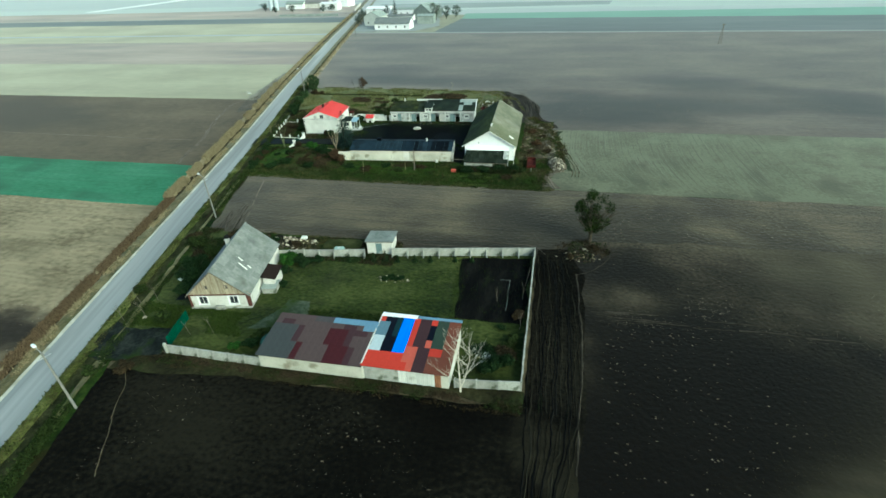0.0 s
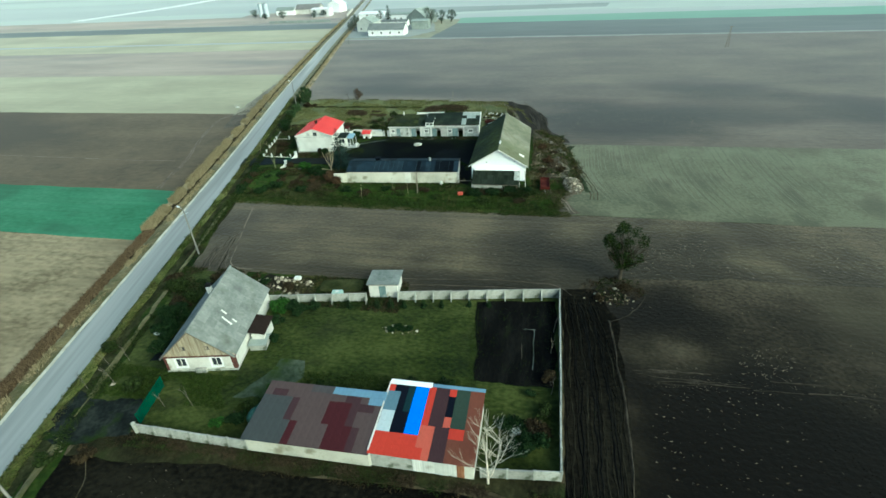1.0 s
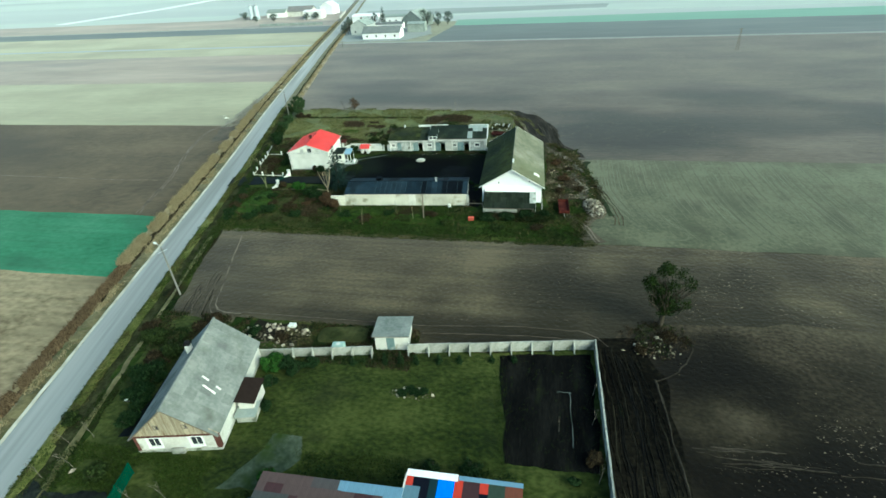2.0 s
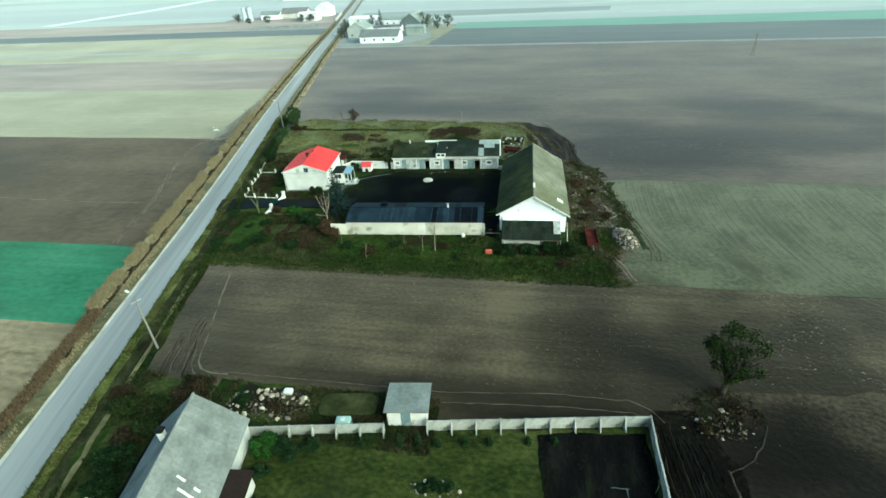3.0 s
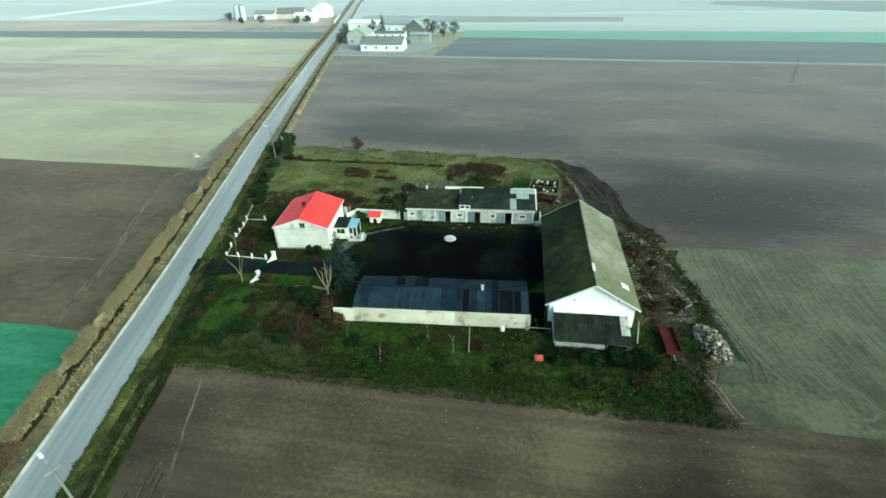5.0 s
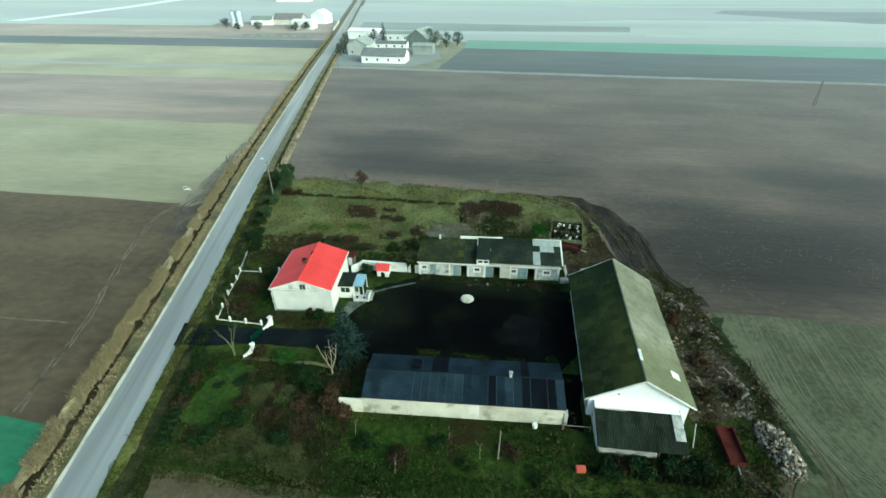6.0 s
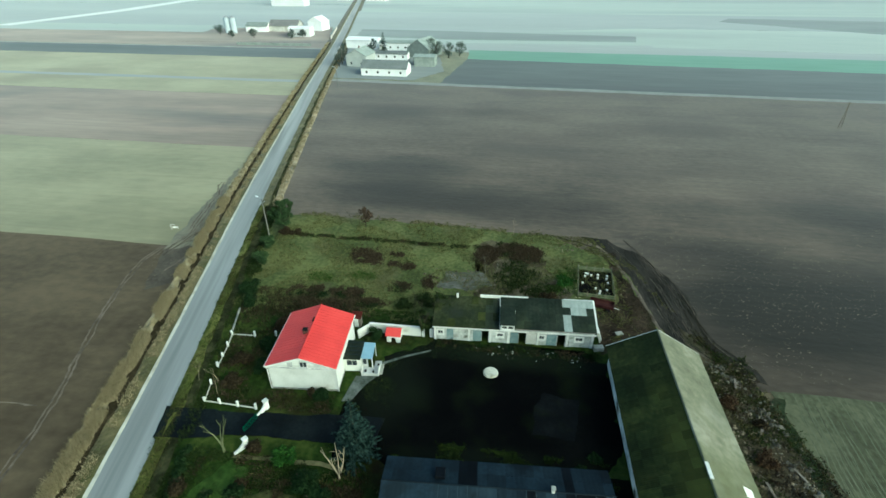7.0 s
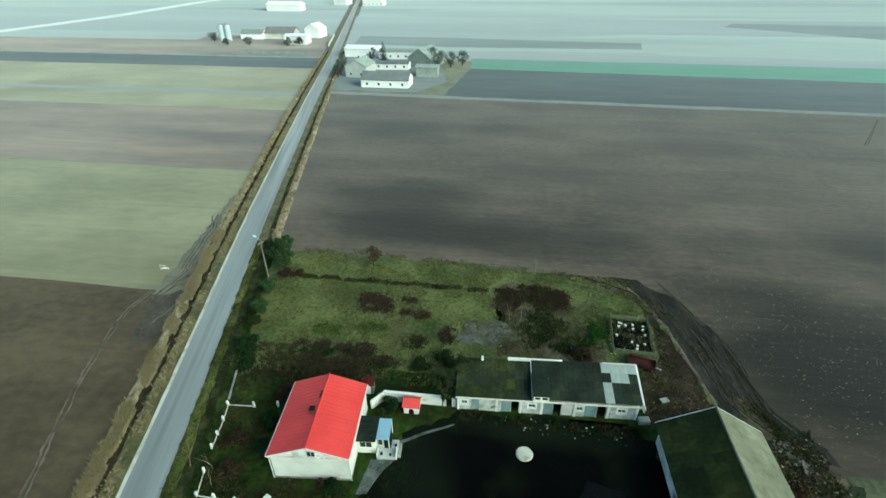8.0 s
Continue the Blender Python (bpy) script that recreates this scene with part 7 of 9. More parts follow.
# barn
BA = thing("barn", -11.75, 64.05, 1.1, "large white-gabled barn with mossy corrugated roof", "barn")
W, L, E0, RZ = 5.3, 23.2, 3.25, 6.5
part("front_wall", wall_x(-W, 0, 0.4, 2 * W, E0, [(3.6, 6.9, 0, 2.2)]), "lime_white", BA)
part("front_gable", prism([(-W, E0 + 0.003), (W, E0 + 0.003), (0, RZ - 0.15)], 0, 0.4), "lime_white", BA)
for k, (x, z, w, h) in enumerate(((3.0, 4.0, 0.25, 0.2), (-2.4, 3.7, 0.2, 0.2))):
    part("vent_hole", boxes((x, x + w, -0.012, 0.02, z, z + h)), "dark_void", BA)
part("back_gable", prism([(-W, 0), (W, 0), (W, E0), (0, RZ - 0.15), (-W, E0)], L - 0.4, L), "plaster", BA)
for s in (-1, 1):
    part("side_wall", boxes((s * W - 0.4 * (s > 0), s * W + 0.4 * (s < 0), 0.403, L - 0.403, 0, E0 - 0.05)), "wall_patchy" if s < 0 else "plaster", BA)
    eave, ridge = Vector((s * 5.85, -0.4, E0 - 0.2)), Vector((0, -0.4, RZ))
    ln = Vector((0, L + 0.8, 0))
    part("roof_deck", slab([eave, eave + ln, ridge + ln, ridge], 0.08), "wood_grey", BA)
    # west slope gets the darker sheets: moss plus shade in the colour
    mats = {"m": "asbestos_moss_shade" if s < 0 else "asbestos_olive", "w": "white"}
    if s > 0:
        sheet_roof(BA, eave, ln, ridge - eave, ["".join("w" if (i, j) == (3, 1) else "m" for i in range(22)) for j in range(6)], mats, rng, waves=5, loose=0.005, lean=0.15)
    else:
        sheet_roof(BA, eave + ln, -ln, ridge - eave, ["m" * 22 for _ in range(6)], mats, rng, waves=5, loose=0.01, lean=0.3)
    part("barge_board", slab([(s * 5.9, -0.5, E0 - 0.18), (s * 5.9, -0.41, E0 - 0.18), (0, -0.41, RZ + 0.06), (0, -0.5, RZ + 0.06)], 0.18), "white", BA)
    part("barge_board", slab([(s * 5.9, L + 0.41, E0 - 0.18), (s * 5.9, L + 0.5, E0 - 0.18), (0, L + 0.5, RZ + 0.06), (0, L + 0.41, RZ + 0.06)], 0.18), "white", BA)
part("ridge_cap", tubes(((0, -0.45, RZ + 0.05), (0, L + 0.45, RZ + 0.05), 0.14, 0.14, 7)), "asbestos_olive", BA)
part("ridge_patch", soft_box(-0.1, 0.25, 2.6, 4.4, RZ + 0.1, RZ + 0.2, 0.02), "white", BA, "bright white mended ridge piece")
# lean-to of corrugated sheets in front of the barn
LT = thing("lean_to", -16.35, 58.75, 1.6, "dark mossy corrugated lean-to against the barn gable", "lean-to")
part("front_wall", boxes((0.1, 5.9, 0, 0.2, 0, 1.08)), "concrete", LT)
part("side_wall", prism([(0.2, 0), (5.1, 0), (5.1, 2.4), (0.2, 1.08)], 0, 0.2), "plaster", LT).matrix_local = SIDE
for x in (3.2, 6.2, 8.6):
    part("post", tubes(((x, 0.3, 0), (x, 0.3, 1.15), 0.08, 0.08, 6)), "wood_grey", LT)
part("rafter", boxes((0.2, 8.8, 0.25, 0.35, 1.08, 1.18)), "wood_grey", LT)
sheet_roof(LT, (-0.1, 0.1, 1.24), (9.1, 0, 0), (0, 4.1, 1.15), ["ggffgggfg", "gggfggggw", "fgggggfgw"], {"f": "felt_dark", "g": "felt_streak", "w": "limewash_old"}, rng, waves=6, wave=0.05, loose=0.02, lean=0.8)
part("apron", slab([(0.0, 4.16, 2.42), (8.9, 4.16, 2.42), (8.9, 5.2, 2.6), (0.0, 5.2, 2.6)], 0.06), "lime_white", LT, "whitewashed apron against the gable")
part("flashing", boxes((0.0, 3.4, 4.1, 4.22, 2.43, 2.56)), "plaster", LT, "pale mortar flashing strip")
part("side_sheet", slab([(8.98, 0.2, 1.1), (9.06, 0.2, 1.1), (9.06, 5.0, 2.45), (8.98, 5.0, 2.45)], 0.9), "limewash_old", LT, "torn whitewashed side cladding")
single("leaning_pole", tubes(((0, 0, 0), (-0.25, 0.6, 3.0), 0.06, 0.05, 6)), "plaster", "pale pole leaning at the barn corner", "pole", pose(-6.2, 61.2, 0))

# stable row along the back of the yard
ST = thing("stable_row", -41.6, 88.95, 3.5, "row of whitewashed stables with dark patched felt roof", "farm building")
L, D = 22.5, 4.8
doors = [(1.8, 2.8), (5.6, 6.8), (6.85, 7.8), (10.9, 12.05), (12.1, 13.1), (13.2, 14.6), (16.0, 17.4), (17.5, 18.6)]
wins = [(0.55, 1.3), (9.0, 9.9), (14.95, 15.7), (20.0, 21.0)]
ops = [(a, b, 0, 2.05) for a, b in doors] + [(a, b, 1.05, 1.7) for a, b in wins]
part("front_wall", wall_x(0, 0, 0.3, L, 2.55, ops), "limewash_old", ST)
for k, (a, b) in enumerate(wins):
    window(ST, a, b, 0.1, 1.05, 1.7)
    part("window_surround", boxes((a - 0.18, b + 0.18, -0.03, -0.003, 0.85, 1.045), (a - 0.18, b + 0.18, -0.03, -0.003, 1.705, 1.95), (a - 0.18, a - 0.005, -0.03, -0.003, 1.045, 1.705), (b + 0.005, b + 0.18, -0.03, -0.003, 1.045, 1.705)), "white", ST)
part("door", soft_box(13.22, 14.58, 0.04, 0.11, 0.03, 2.03, 0.02), "plaster", ST, "pale blotched double door")
for a, b in ((1.8, 2.8), (5.6, 6.8), (10.9, 12.05), (16.0, 17.4)):
    part("door", soft_box(a + 0.02, b - 0.02, 0.05, 0.12, 0.03, 2.03, 0.02), "door_teal", ST, "faded grey green plank door")
for x in (0.02, 4.9, 7.9, 10.5, 14.62, 18.7, 22.15):
    part("pier", boxes((x, x + 0.3, -0.08, -0.003, 0, 2.5)), "white", ST)
part("back_wall", boxes((0, L, D - 0.3, D, 0, 3.9)), "block_grey", ST)
for x in (0, L - 0.3):
    part("end_wall", prism([(0.303, 0), (D - 0.303, 0), (D - 0.303, 3.85), (0.303, 2.5)], x, x + 0.3), "white", ST).matrix_local = SIDE
part("fascia", boxes((-0.2, L + 0.2, -0.34, -0.22, 2.42, 2.62)), "white", ST)
mats = {"f": "felt_dark", "p": "felt_pale", "o": "asbestos_moss_shade", "m": "felt_moss"}
for x0, ln, lift, pat in ((-0.2, 9.6, 0.0, ["mmommmmff", "mmmmmmofm", "ommmmmmff", "mmmmmommf"]), (9.4, 13.3, 0.3, ["ffffffffpfff", "ffffffffpfff", "fffffffffppf", "ffffffffpppp"])):
    f0, r0 = Vector((x0, -0.3, 2.66 + lift)), Vector((x0, D + 0.25, 4.15 + lift))
    part("roof_deck", slab([f0, f0 + Vector((ln, 0, 0)), r0 + Vector((ln, 0, 0)), r0], 0.1), "wood_grey", ST)
    sheet_roof(ST, f0, (ln, 0, 0), r0 - f0, pat, mats, rng, waves=2, loose=0.002, lean=0.08)
part("riser", prism([(-0.25, 2.4), (D + 0.2, 3.8), (D + 0.2, 4.5), (-0.25, 3.0)], 9.3, 9.4), "block_grey", ST).matrix_local = SIDE
part("eave_wall", boxes((11.6, L, 0.02, 0.3, 2.553, 2.9)), "white", ST)
part("parapet", boxes((6.4, 13.4, D + 0.15, D + 0.32, 4.2, 4.64)), "white", ST, "white parapet strip")
part("parapet", boxes((18.6, L + 0.2, D + 0.15, D + 0.32, 4.2, 4.6)), "block_grey", ST)
part("verge_board", slab([(L + 0.2, -0.35, 3.06), (L + 0.42, -0.35, 3.06), (L + 0.42, D + 0.3, 4.55), (L + 0.2, D + 0.3, 4.55)], 0.12), "white", ST)
DO = part("dormer", boxes((9.45, 9.6, -0.5, 1.6, 2.72, 3.75), (11.2, 11.35, -0.5, 1.6, 2.72, 3.75), (9.6, 11.2, -0.5, -0.37, 2.72, 3.0), (9.6, 11.2, -0.5, -0.37, 3.5, 3.75), (10.3, 10.5, -0.5, -0.37, 3.0, 3.5)), "white", ST, "white roof hatch box")
part("dormer_roof", slab([(9.3, -0.65, 3.85), (11.5, -0.65, 3.85), (11.5, 3.0, 4.2), (9.3, 3.0, 4.2)], 0.09), "felt_dark", DO)
part("roof_cap", soft_box(11.3, 11.55, 2.3, 2.55, 3.66, 3.96, 0.03), "white", ST, "small white cap on the felt roof")
part("roof_vent", soft_box(2.9, 3.2, D - 0.1, D + 0.2, 4.1, 4.8, 0.03), "white", ST, "small white vent pipe")
single("white_sheet", soft_box(-0.6, 0.6, -0.4, 0.4, 0, 0.08, 0.02), "concrete", "pale sheet of board lying behind the barn", "board", pose(-14.9, 94.0, 0.08, 0, 6, 25))
single("board", boxes((-0.04, 0.04, 0, 2.6, 0, 0.7)), "white", "white board leaning at the stable end", "board", pose(-18.0, 91.5, 0.05, 0, 14, 3))
single("lime_trough", soft_box(-0.7, 0.7, -0.4, 0.4, 0, 0.7, 0.05), "concrete", "grey concrete trough at the stable end", "trough", pose(-18.4, 90.0, 0.05, 0, 0, 10))

# pen with beehives, small red trailer bodies
PE = thing("pen_fence", 0, 0, 0, "thin wooden fence round a small hive pen", "fence")
pen = [(-19.6, 110.3), (-14.0, 110.1), (-14.5, 102.2), (-20.2, 102.4)]
for k in range(4):
    (x0, y0), (x1, y1) = pen[k], pen[(k + 1) % 4]
    n = 4
    for i in range(n):
        x, y = x0 + (x1 - x0) * i / n, y0 + (y1 - y0) * i / n
        part("post", tubes(((x, y, 0), (x, y, 1.2), 0.06, 0.06, 5)), "wood_grey", PE)
    d = Vector((x1 - x0, y1 - y0, 0))
    for z in (0.25, 0.62):
        part("rail", boxes((0.05, d.length - 0.05, -0.03, 0.03, z, z + 0.24)), "board_green", PE).matrix_local = pose(x0, y0, 0, 0, 0, math.degrees(math.atan2(d.y, d.x)))
hr = random.Random(5)
patch("pen_soil", [(-19.5, 110.1), (-14.1, 109.9), (-14.6, 102.4), (-20.0, 102.6)], 0.06, "garden_soil", "dark bare soil inside the pen", 1.0, 0.2, 71)
HI = thing("beehive", -17.5, 108.6, 10, "small white box beehive on the ground", "beehive", "beehives in the pen")
part("body", soft_box(-0.15, 0.15, -0.15, 0.15, 0.06, 0.34, 0.02), "concrete", HI)
part("lid", soft_box(-0.17, 0.17, -0.17, 0.17, 0.34, 0.4, 0.02), "white", HI)
for _ in range(13):
    copy_thing(HI, pose(hr.uniform(-19.3, -14.8), hr.uniform(103.2, 109.4), 0, 0, 0, hr.uniform(0, 90)))


def trailer(x, y, rz, w, l, label, paint="trailer_red"):
    """A low farm trailer body: floor, four sides, wheels, drawbar."""
    ob = thing("farm_trailer", x, y, rz, label, "trailer")
    part("floor", boxes((-w / 2, w / 2, -l / 2, l / 2, 0.55, 0.65)), paint, ob)
    part("side_board", boxes((-w / 2, -w / 2 + 0.06, -l / 2, l / 2, 0.653, 1.05)), paint, ob)
    part("side_board", boxes((w / 2 - 0.06, w / 2, -l / 2, l / 2, 0.653, 1.05)), paint, ob)
    part("end_board", boxes((-w / 2 + 0.063, w / 2 - 0.063, -l / 2, -l / 2 + 0.06, 0.653, 1.05)), paint, ob)
    part("end_board", boxes((-w / 2 + 0.063, w / 2 - 0.063, l / 2 - 0.06, l / 2, 0.653, 1.05)), paint, ob)
    for sx in (-1, 1):
        for sy in (-1, 1):
            part("wheel", tubes(((sx * (w / 2 - 0.2), sy * l * 0.3, 0.32), (sx * (w / 2 + 0.0), sy * l * 0.3, 0.32), 0.32, 0.32, 12)), "dark_void", ob)
    part("drawbar", tubes(((0, -l / 2, 0.5), (0, -l / 2 - 0.9, 0.35), 0.05, 0.05, 6)), "steel", ob)
    return ob


trailer(-2.55, 61.5, 2, 1.75, 4.5, "rusty red flat farm trailer beside the barn")
trailer(-16.8, 100.0, 76, 1.7, 3.7, "dark maroon farm trailer at the meadow edge", "trailer_dark")
single("red_crate", soft_box(-0.5, 0.5, -0.32, 0.32, 0, 0.55, 0.05), "roof_O", "faded red plastic crate in the grass", "crate", pose(-18.2, 56.6, 0.03, 0, 0, 5))
single("white_can", tubes(((0, 0, 0), (0, 0, 0.5), 0.3, 0.3, 10)), "white", "white plastic drum by the byre wall", "drum", pose(-22.8, 61.3, 0.03))
single("pole_rail", tubes(((0, 0, 0.8), (3.2, 0.1, 0.75), 0.06, 0.06, 6), ((0.1, 0, 0), (0.1, 0, 0.85), 0.06, 0.06, 6), ((3.1, 0.1, 0), (3.1, 0.1, 0.8), 0.06, 0.06, 6)), "wood_grey", "rough pole rail between byre and barn", "rail", pose(-19.9, 61.4, 0, 0, 0, 2))

single("wood_post", tubes(((0, 0, -0.05), (0.1, 0.05, 4.4), 0.1, 0.08, 7)), "wood_grey", "tall bare wooden post in the grass", "post", pose(-26.6, 56.7, 0.0))
stone_heap("rubble_heap", 2.7, 62.3, 1.75, 3.7, 1.2, 300, 6, "long heap of pale broken stones beside the crop field", 0.36, "stone_mix", rz=9)
lumps("heap_slabs", np.array([(2.9, 61.6, 0.9), (3.9, 61.0, 0.6), (3.3, 59.4, 0.5), (2.2, 64.4, 0.8)]), np.array([0.55, 0.5, 0.4, 0.4]), "stone", "large pale broken slabs on the stone heap", 7, flat=0.5)
# junk and rubble along the barn
jr = np.random.RandomState(9)
p = np.c_[jr.uniform(-4.6, 2.0, 420), jr.uniform(66, 90, 420), np.zeros(420) + 0.08]
p = p[np.abs(p[:, 0] + 1.2 - 0.05 * (p[:, 1] - 78)) < 2.2 + jr.normal(0, 0.7, len(p))]
lumps("junk_rubble", p, 0.05 + 0.26 * jr.uniform(0, 1, len(p)) ** 2, "stone_dull", "scattered rubble and junk along the barn", 10)
ridge_line = lambda y: np.interp(y, [66, 74, 82, 90], [1.4, 0.9, -0.4, -2.6])
yy = jr.uniform(66, 90, 520)
p = np.c_[ridge_line(yy) + jr.normal(0, 0.75, 520), yy, np.zeros(520) + 0.1]
p = clumpy(p, 0.5, -0.05, 12.0)
lumps("rubble_ridge", p, 0.08 + 0.3 * jr.uniform(0, 1, len(p)) ** 2, "stone_grey", "grey rubble and broken concrete along the crop", 14)
for x, y, rz, ln in ((-0.6, 79.5, 60, 2.4), (0.8, 73.2, 110, 1.8), (-1.6, 86.0, 75, 2.0), (1.6, 69.4, 40, 1.6), (-3.0, 70.8, 95, 2.2)):
    single("waste_plank", soft_box(-ln / 2, ln / 2, -0.14, 0.14, 0.1, 0.2, 0.02), "wood_grey", "weathered plank thrown on the rubble", "plank", pose(x, y, 0.1, 0, 4, rz), "waste planks")
p = np.c_[jr.uniform(-34, -24, 16), jr.uniform(86.4, 88.4, 16), np.zeros(16) + 0.08]
lumps("yard_litter", p, jr.uniform(0.04, 0.13, 16), "stone_dull", "bits of pale litter in front of the stables", 12)
p = np.c_[jr.uniform(-46, -36, 110), jr.uniform(99, 108, 110), np.zeros(110) + 0.06]
lumps("meadow_rubble", p, jr.uniform(0.08, 0.3, 110), "stone_dull", "patch of grey rubble in the meadow", 13)

SG = "shrubs round the second farm"
LAB = {"leaf_hedge": "soft green roadside shrub at the meadow edge", "leaf_dark": "dark evergreen shrub beside the farm", "leaf_olive": "dull olive shrub in rough grass", "leaf_green": "fresh green clipped shrub", "leaf_brown": "brown withered shrub in rough grass", "leaf_rust": "rust brown shrub with dead leaves"}
conifer(-47.0, 68.9, 9.0, 3.0, "spruce_blue", "dense blue spruce beside the black yard", 61, per=120, size=0.24)
for k, (x, y, r, h, mat) in enumerate((
        (-54.4, 66.7, 1.5, 1.7, "leaf_green"), (-58.5, 67.9, 1.2, 1.4, "leaf_brown"), (-44.5, 59.6, 1.4, 1.7, "leaf_rust"), (-46.0, 60.9, 1.5, 2.2, "leaf_rust"), (-49.5, 63.0, 1.6, 1.6, "leaf_dark"), (-49.8, 61.5, 1.1, 1.0, "leaf_brown"),
        (-58.6, 54.3, 1.5, 1.4, "leaf_dark"), (-56.4, 56.8, 1.4, 1.6, "leaf_dark"), (-50.0, 55.3, 1.4, 1.3, "leaf_dark"), (-57.9, 61.9, 1.2, 1.4, "leaf_dark"), (-61.0, 61.6, 0.7, 0.9, "leaf_dark"), (-63.7, 58.0, 1.2, 1.2, "leaf_brown"), (-63.1, 55.0, 1.2, 1.2, "leaf_dark"),
        (-53.2, 58.6, 0.9, 1.0, "leaf_brown"), (-50.2, 59.9, 1.0, 0.9, "leaf_rust"), (-64.5, 61.9, 1.3, 1.2, "leaf_brown"), (-58.0, 62.8, 1.0, 1.0, "leaf_brown"), (-51.8, 58.4, 0.9, 0.9, "leaf_brown"), (-51.2, 64.4, 1.7, 1.8, "leaf_dark"), (-56.8, 59.4, 1.0, 1.0, "leaf_brown"),
        (-41.0, 56.6, 1.3, 1.0, "leaf_dark"), (-36.5, 55.2, 1.5, 1.0, "leaf_brown"), (-33.2, 57.5, 1.2, 1.0, "leaf_dark"), (-29.6, 55.4, 1.1, 0.9, "leaf_olive"), (-25.5, 57.6, 1.2, 0.9, "leaf_brown"), (-22.4, 54.6, 1.0, 0.8, "leaf_olive"), (-15.2, 56.6, 1.4, 1.1, "leaf_dark"), (-12.4, 57.6, 1.6, 1.2, "leaf_dark"), (-9.0, 57.9, 1.5, 1.4, "leaf_dark"), (-6.2, 58.6, 1.3, 1.5, "leaf_dark"), (-4.2, 58.0, 1.0, 0.9, "leaf_olive"), (-13.5, 53.6, 1.2, 0.8, "leaf_olive"), (-7.0, 54.2, 1.2, 0.8, "leaf_brown"),
        (-73.4, 95.6, 1.8, 2.4, "leaf_dark"), (-71.6, 92.4, 1.7, 2.2, "leaf_dark"), (-75.9, 104.2, 1.6, 2.4, "leaf_hedge"), (-75.3, 101.2, 1.2, 1.7, "leaf_olive"), (-76.6, 109.6, 1.6, 2.6, "leaf_hedge"), (-76.0, 114.6, 1.4, 1.6, "leaf_brown"), (-74.2, 115.2, 1.3, 1.0, "leaf_brown"),
        (-64.5, 83.0, 1.5, 2.0, "leaf_dark"), (-63.2, 79.6, 1.5, 1.8, "leaf_dark"), (-66.8, 80.4, 1.6, 1.4, "leaf_brown"), (-66.2, 76.2, 1.6, 1.3, "leaf_brown"), (-64.2, 88.2, 1.7, 1.8, "leaf_brown"),
        (-47.6, 96.0, 1.8, 1.2, "leaf_olive"), (-44.0, 97.2, 1.9, 1.3, "leaf_olive"), (-25.0, 100.5, 1.6, 1.0, "leaf_brown"), (-22.5, 106.0, 1.8, 0.7, "leaf_green"),
        (-2.2, 74.5, 1.3, 1.1, "leaf_rust"), (-0.9, 79.5, 0.9, 0.6, "leaf_brown"), (-3.6, 82.5, 1.3, 1.0, "leaf_rust"), (-3.4, 69.0, 1.2, 0.9, "leaf_brown"), (0.6, 69.8, 1.0, 0.8, "leaf_brown"), (-20.6, 72.0, 0.9, 0.4, "leaf_dark"), (-22.4, 70.4, 0.8, 0.4, "leaf_dark"), (-36.6, 69.2, 1.4, 0.6, "leaf_olive"), (-30.4, 69.6, 1.2, 0.5, "leaf_olive"))):
    bush(x, y, r, h, mat, LAB[mat], 600 + k, group=SG, density=1.0)
# leafless shrub with pale forked stems beside the spruce, thin bare trees
for k, (x, y, h, mat) in enumerate(((-68.2, 76.6, 3.2, "bark_pale"), (-67.2, 74.6, 3.0, "bark_pale"), (-70.8, 76.4, 3.4, "bark_pale"), (-28.4, 56.4, 3.0, "bark_pale"), (-36.8, 53.4, 2.8, "bark_pale"), (-32.0, 58.2, 2.4, "wood_grey"), (-42.2, 57.2, 2.4, "wood_grey"), (-43.8, 92.6, 4.2, "bark"), (-41.4, 91.8, 4.4, "bark"), (-45.5, 94.2, 4.0, "bark"), (-64.4, 121.0, 3.8, "bark"), (-35.5, 105.5, 5.0, "wood_grey"), (-31.2, 121, 3.2, "bark_pale"), (-62.2, 120, 3.4, "leaf_rust"))):
    sapling(x, y, h, mat, "leafless shrub with thin forked stems", 700 + k, 2, "bare_shrub")

# bare tree with stout forked pale stems beside the spruce
FT = thing("forked_tree", -47.9, 65.6, 0, "leafless tree with stout pale forked stems", "tree")
bm = bmesh.new()
fr_ = random.Random(77)
bm_tube(bm, (0, 0, -0.05), (0, 0, 1.0), 0.13, 0.11, 7)
for a, lean, h in ((0.2, 0.28, 4.9), (2.9, 0.42, 4.6), (1.5, 0.15, 5.2), (4.3, 0.22, 4.6), (5.6, 0.4, 3.9)):
    p = Vector((0, 0, fr_.uniform(0.7, 1.0)))
    q = Vector((math.cos(a) * lean * h * 0.5, math.sin(a) * lean * h * 0.5, h * 0.55))
    r_ = Vector((math.cos(a + 0.3) * lean * h * 0.75, math.sin(a + 0.3) * lean * h * 0.75, h))
    bm_tube(bm, p, q, 0.075, 0.055, 6)
    bm_tube(bm, q, r_, 0.055, 0.02, 6)
    for u in (0.2, 0.5, 0.75):
        s = q.lerp(r_, u)
        bm_tube(bm, s, s + Vector((fr_.uniform(-0.7, 0.7), fr_.uniform(-0.7, 0.7), fr_.uniform(0.5, 1.0))), 0.035, 0.012, 4)
part("trunk", bm, "bark_pale", FT)
MT = thing("mossy_tree", -61.9, 66.9, 0, "small bare forked tree with olive mossy bark", "tree")
bm = bmesh.new()
bm_tube(bm, (0, 0, -0.05), (0, 0, 1.1), 0.17, 0.14, 7)
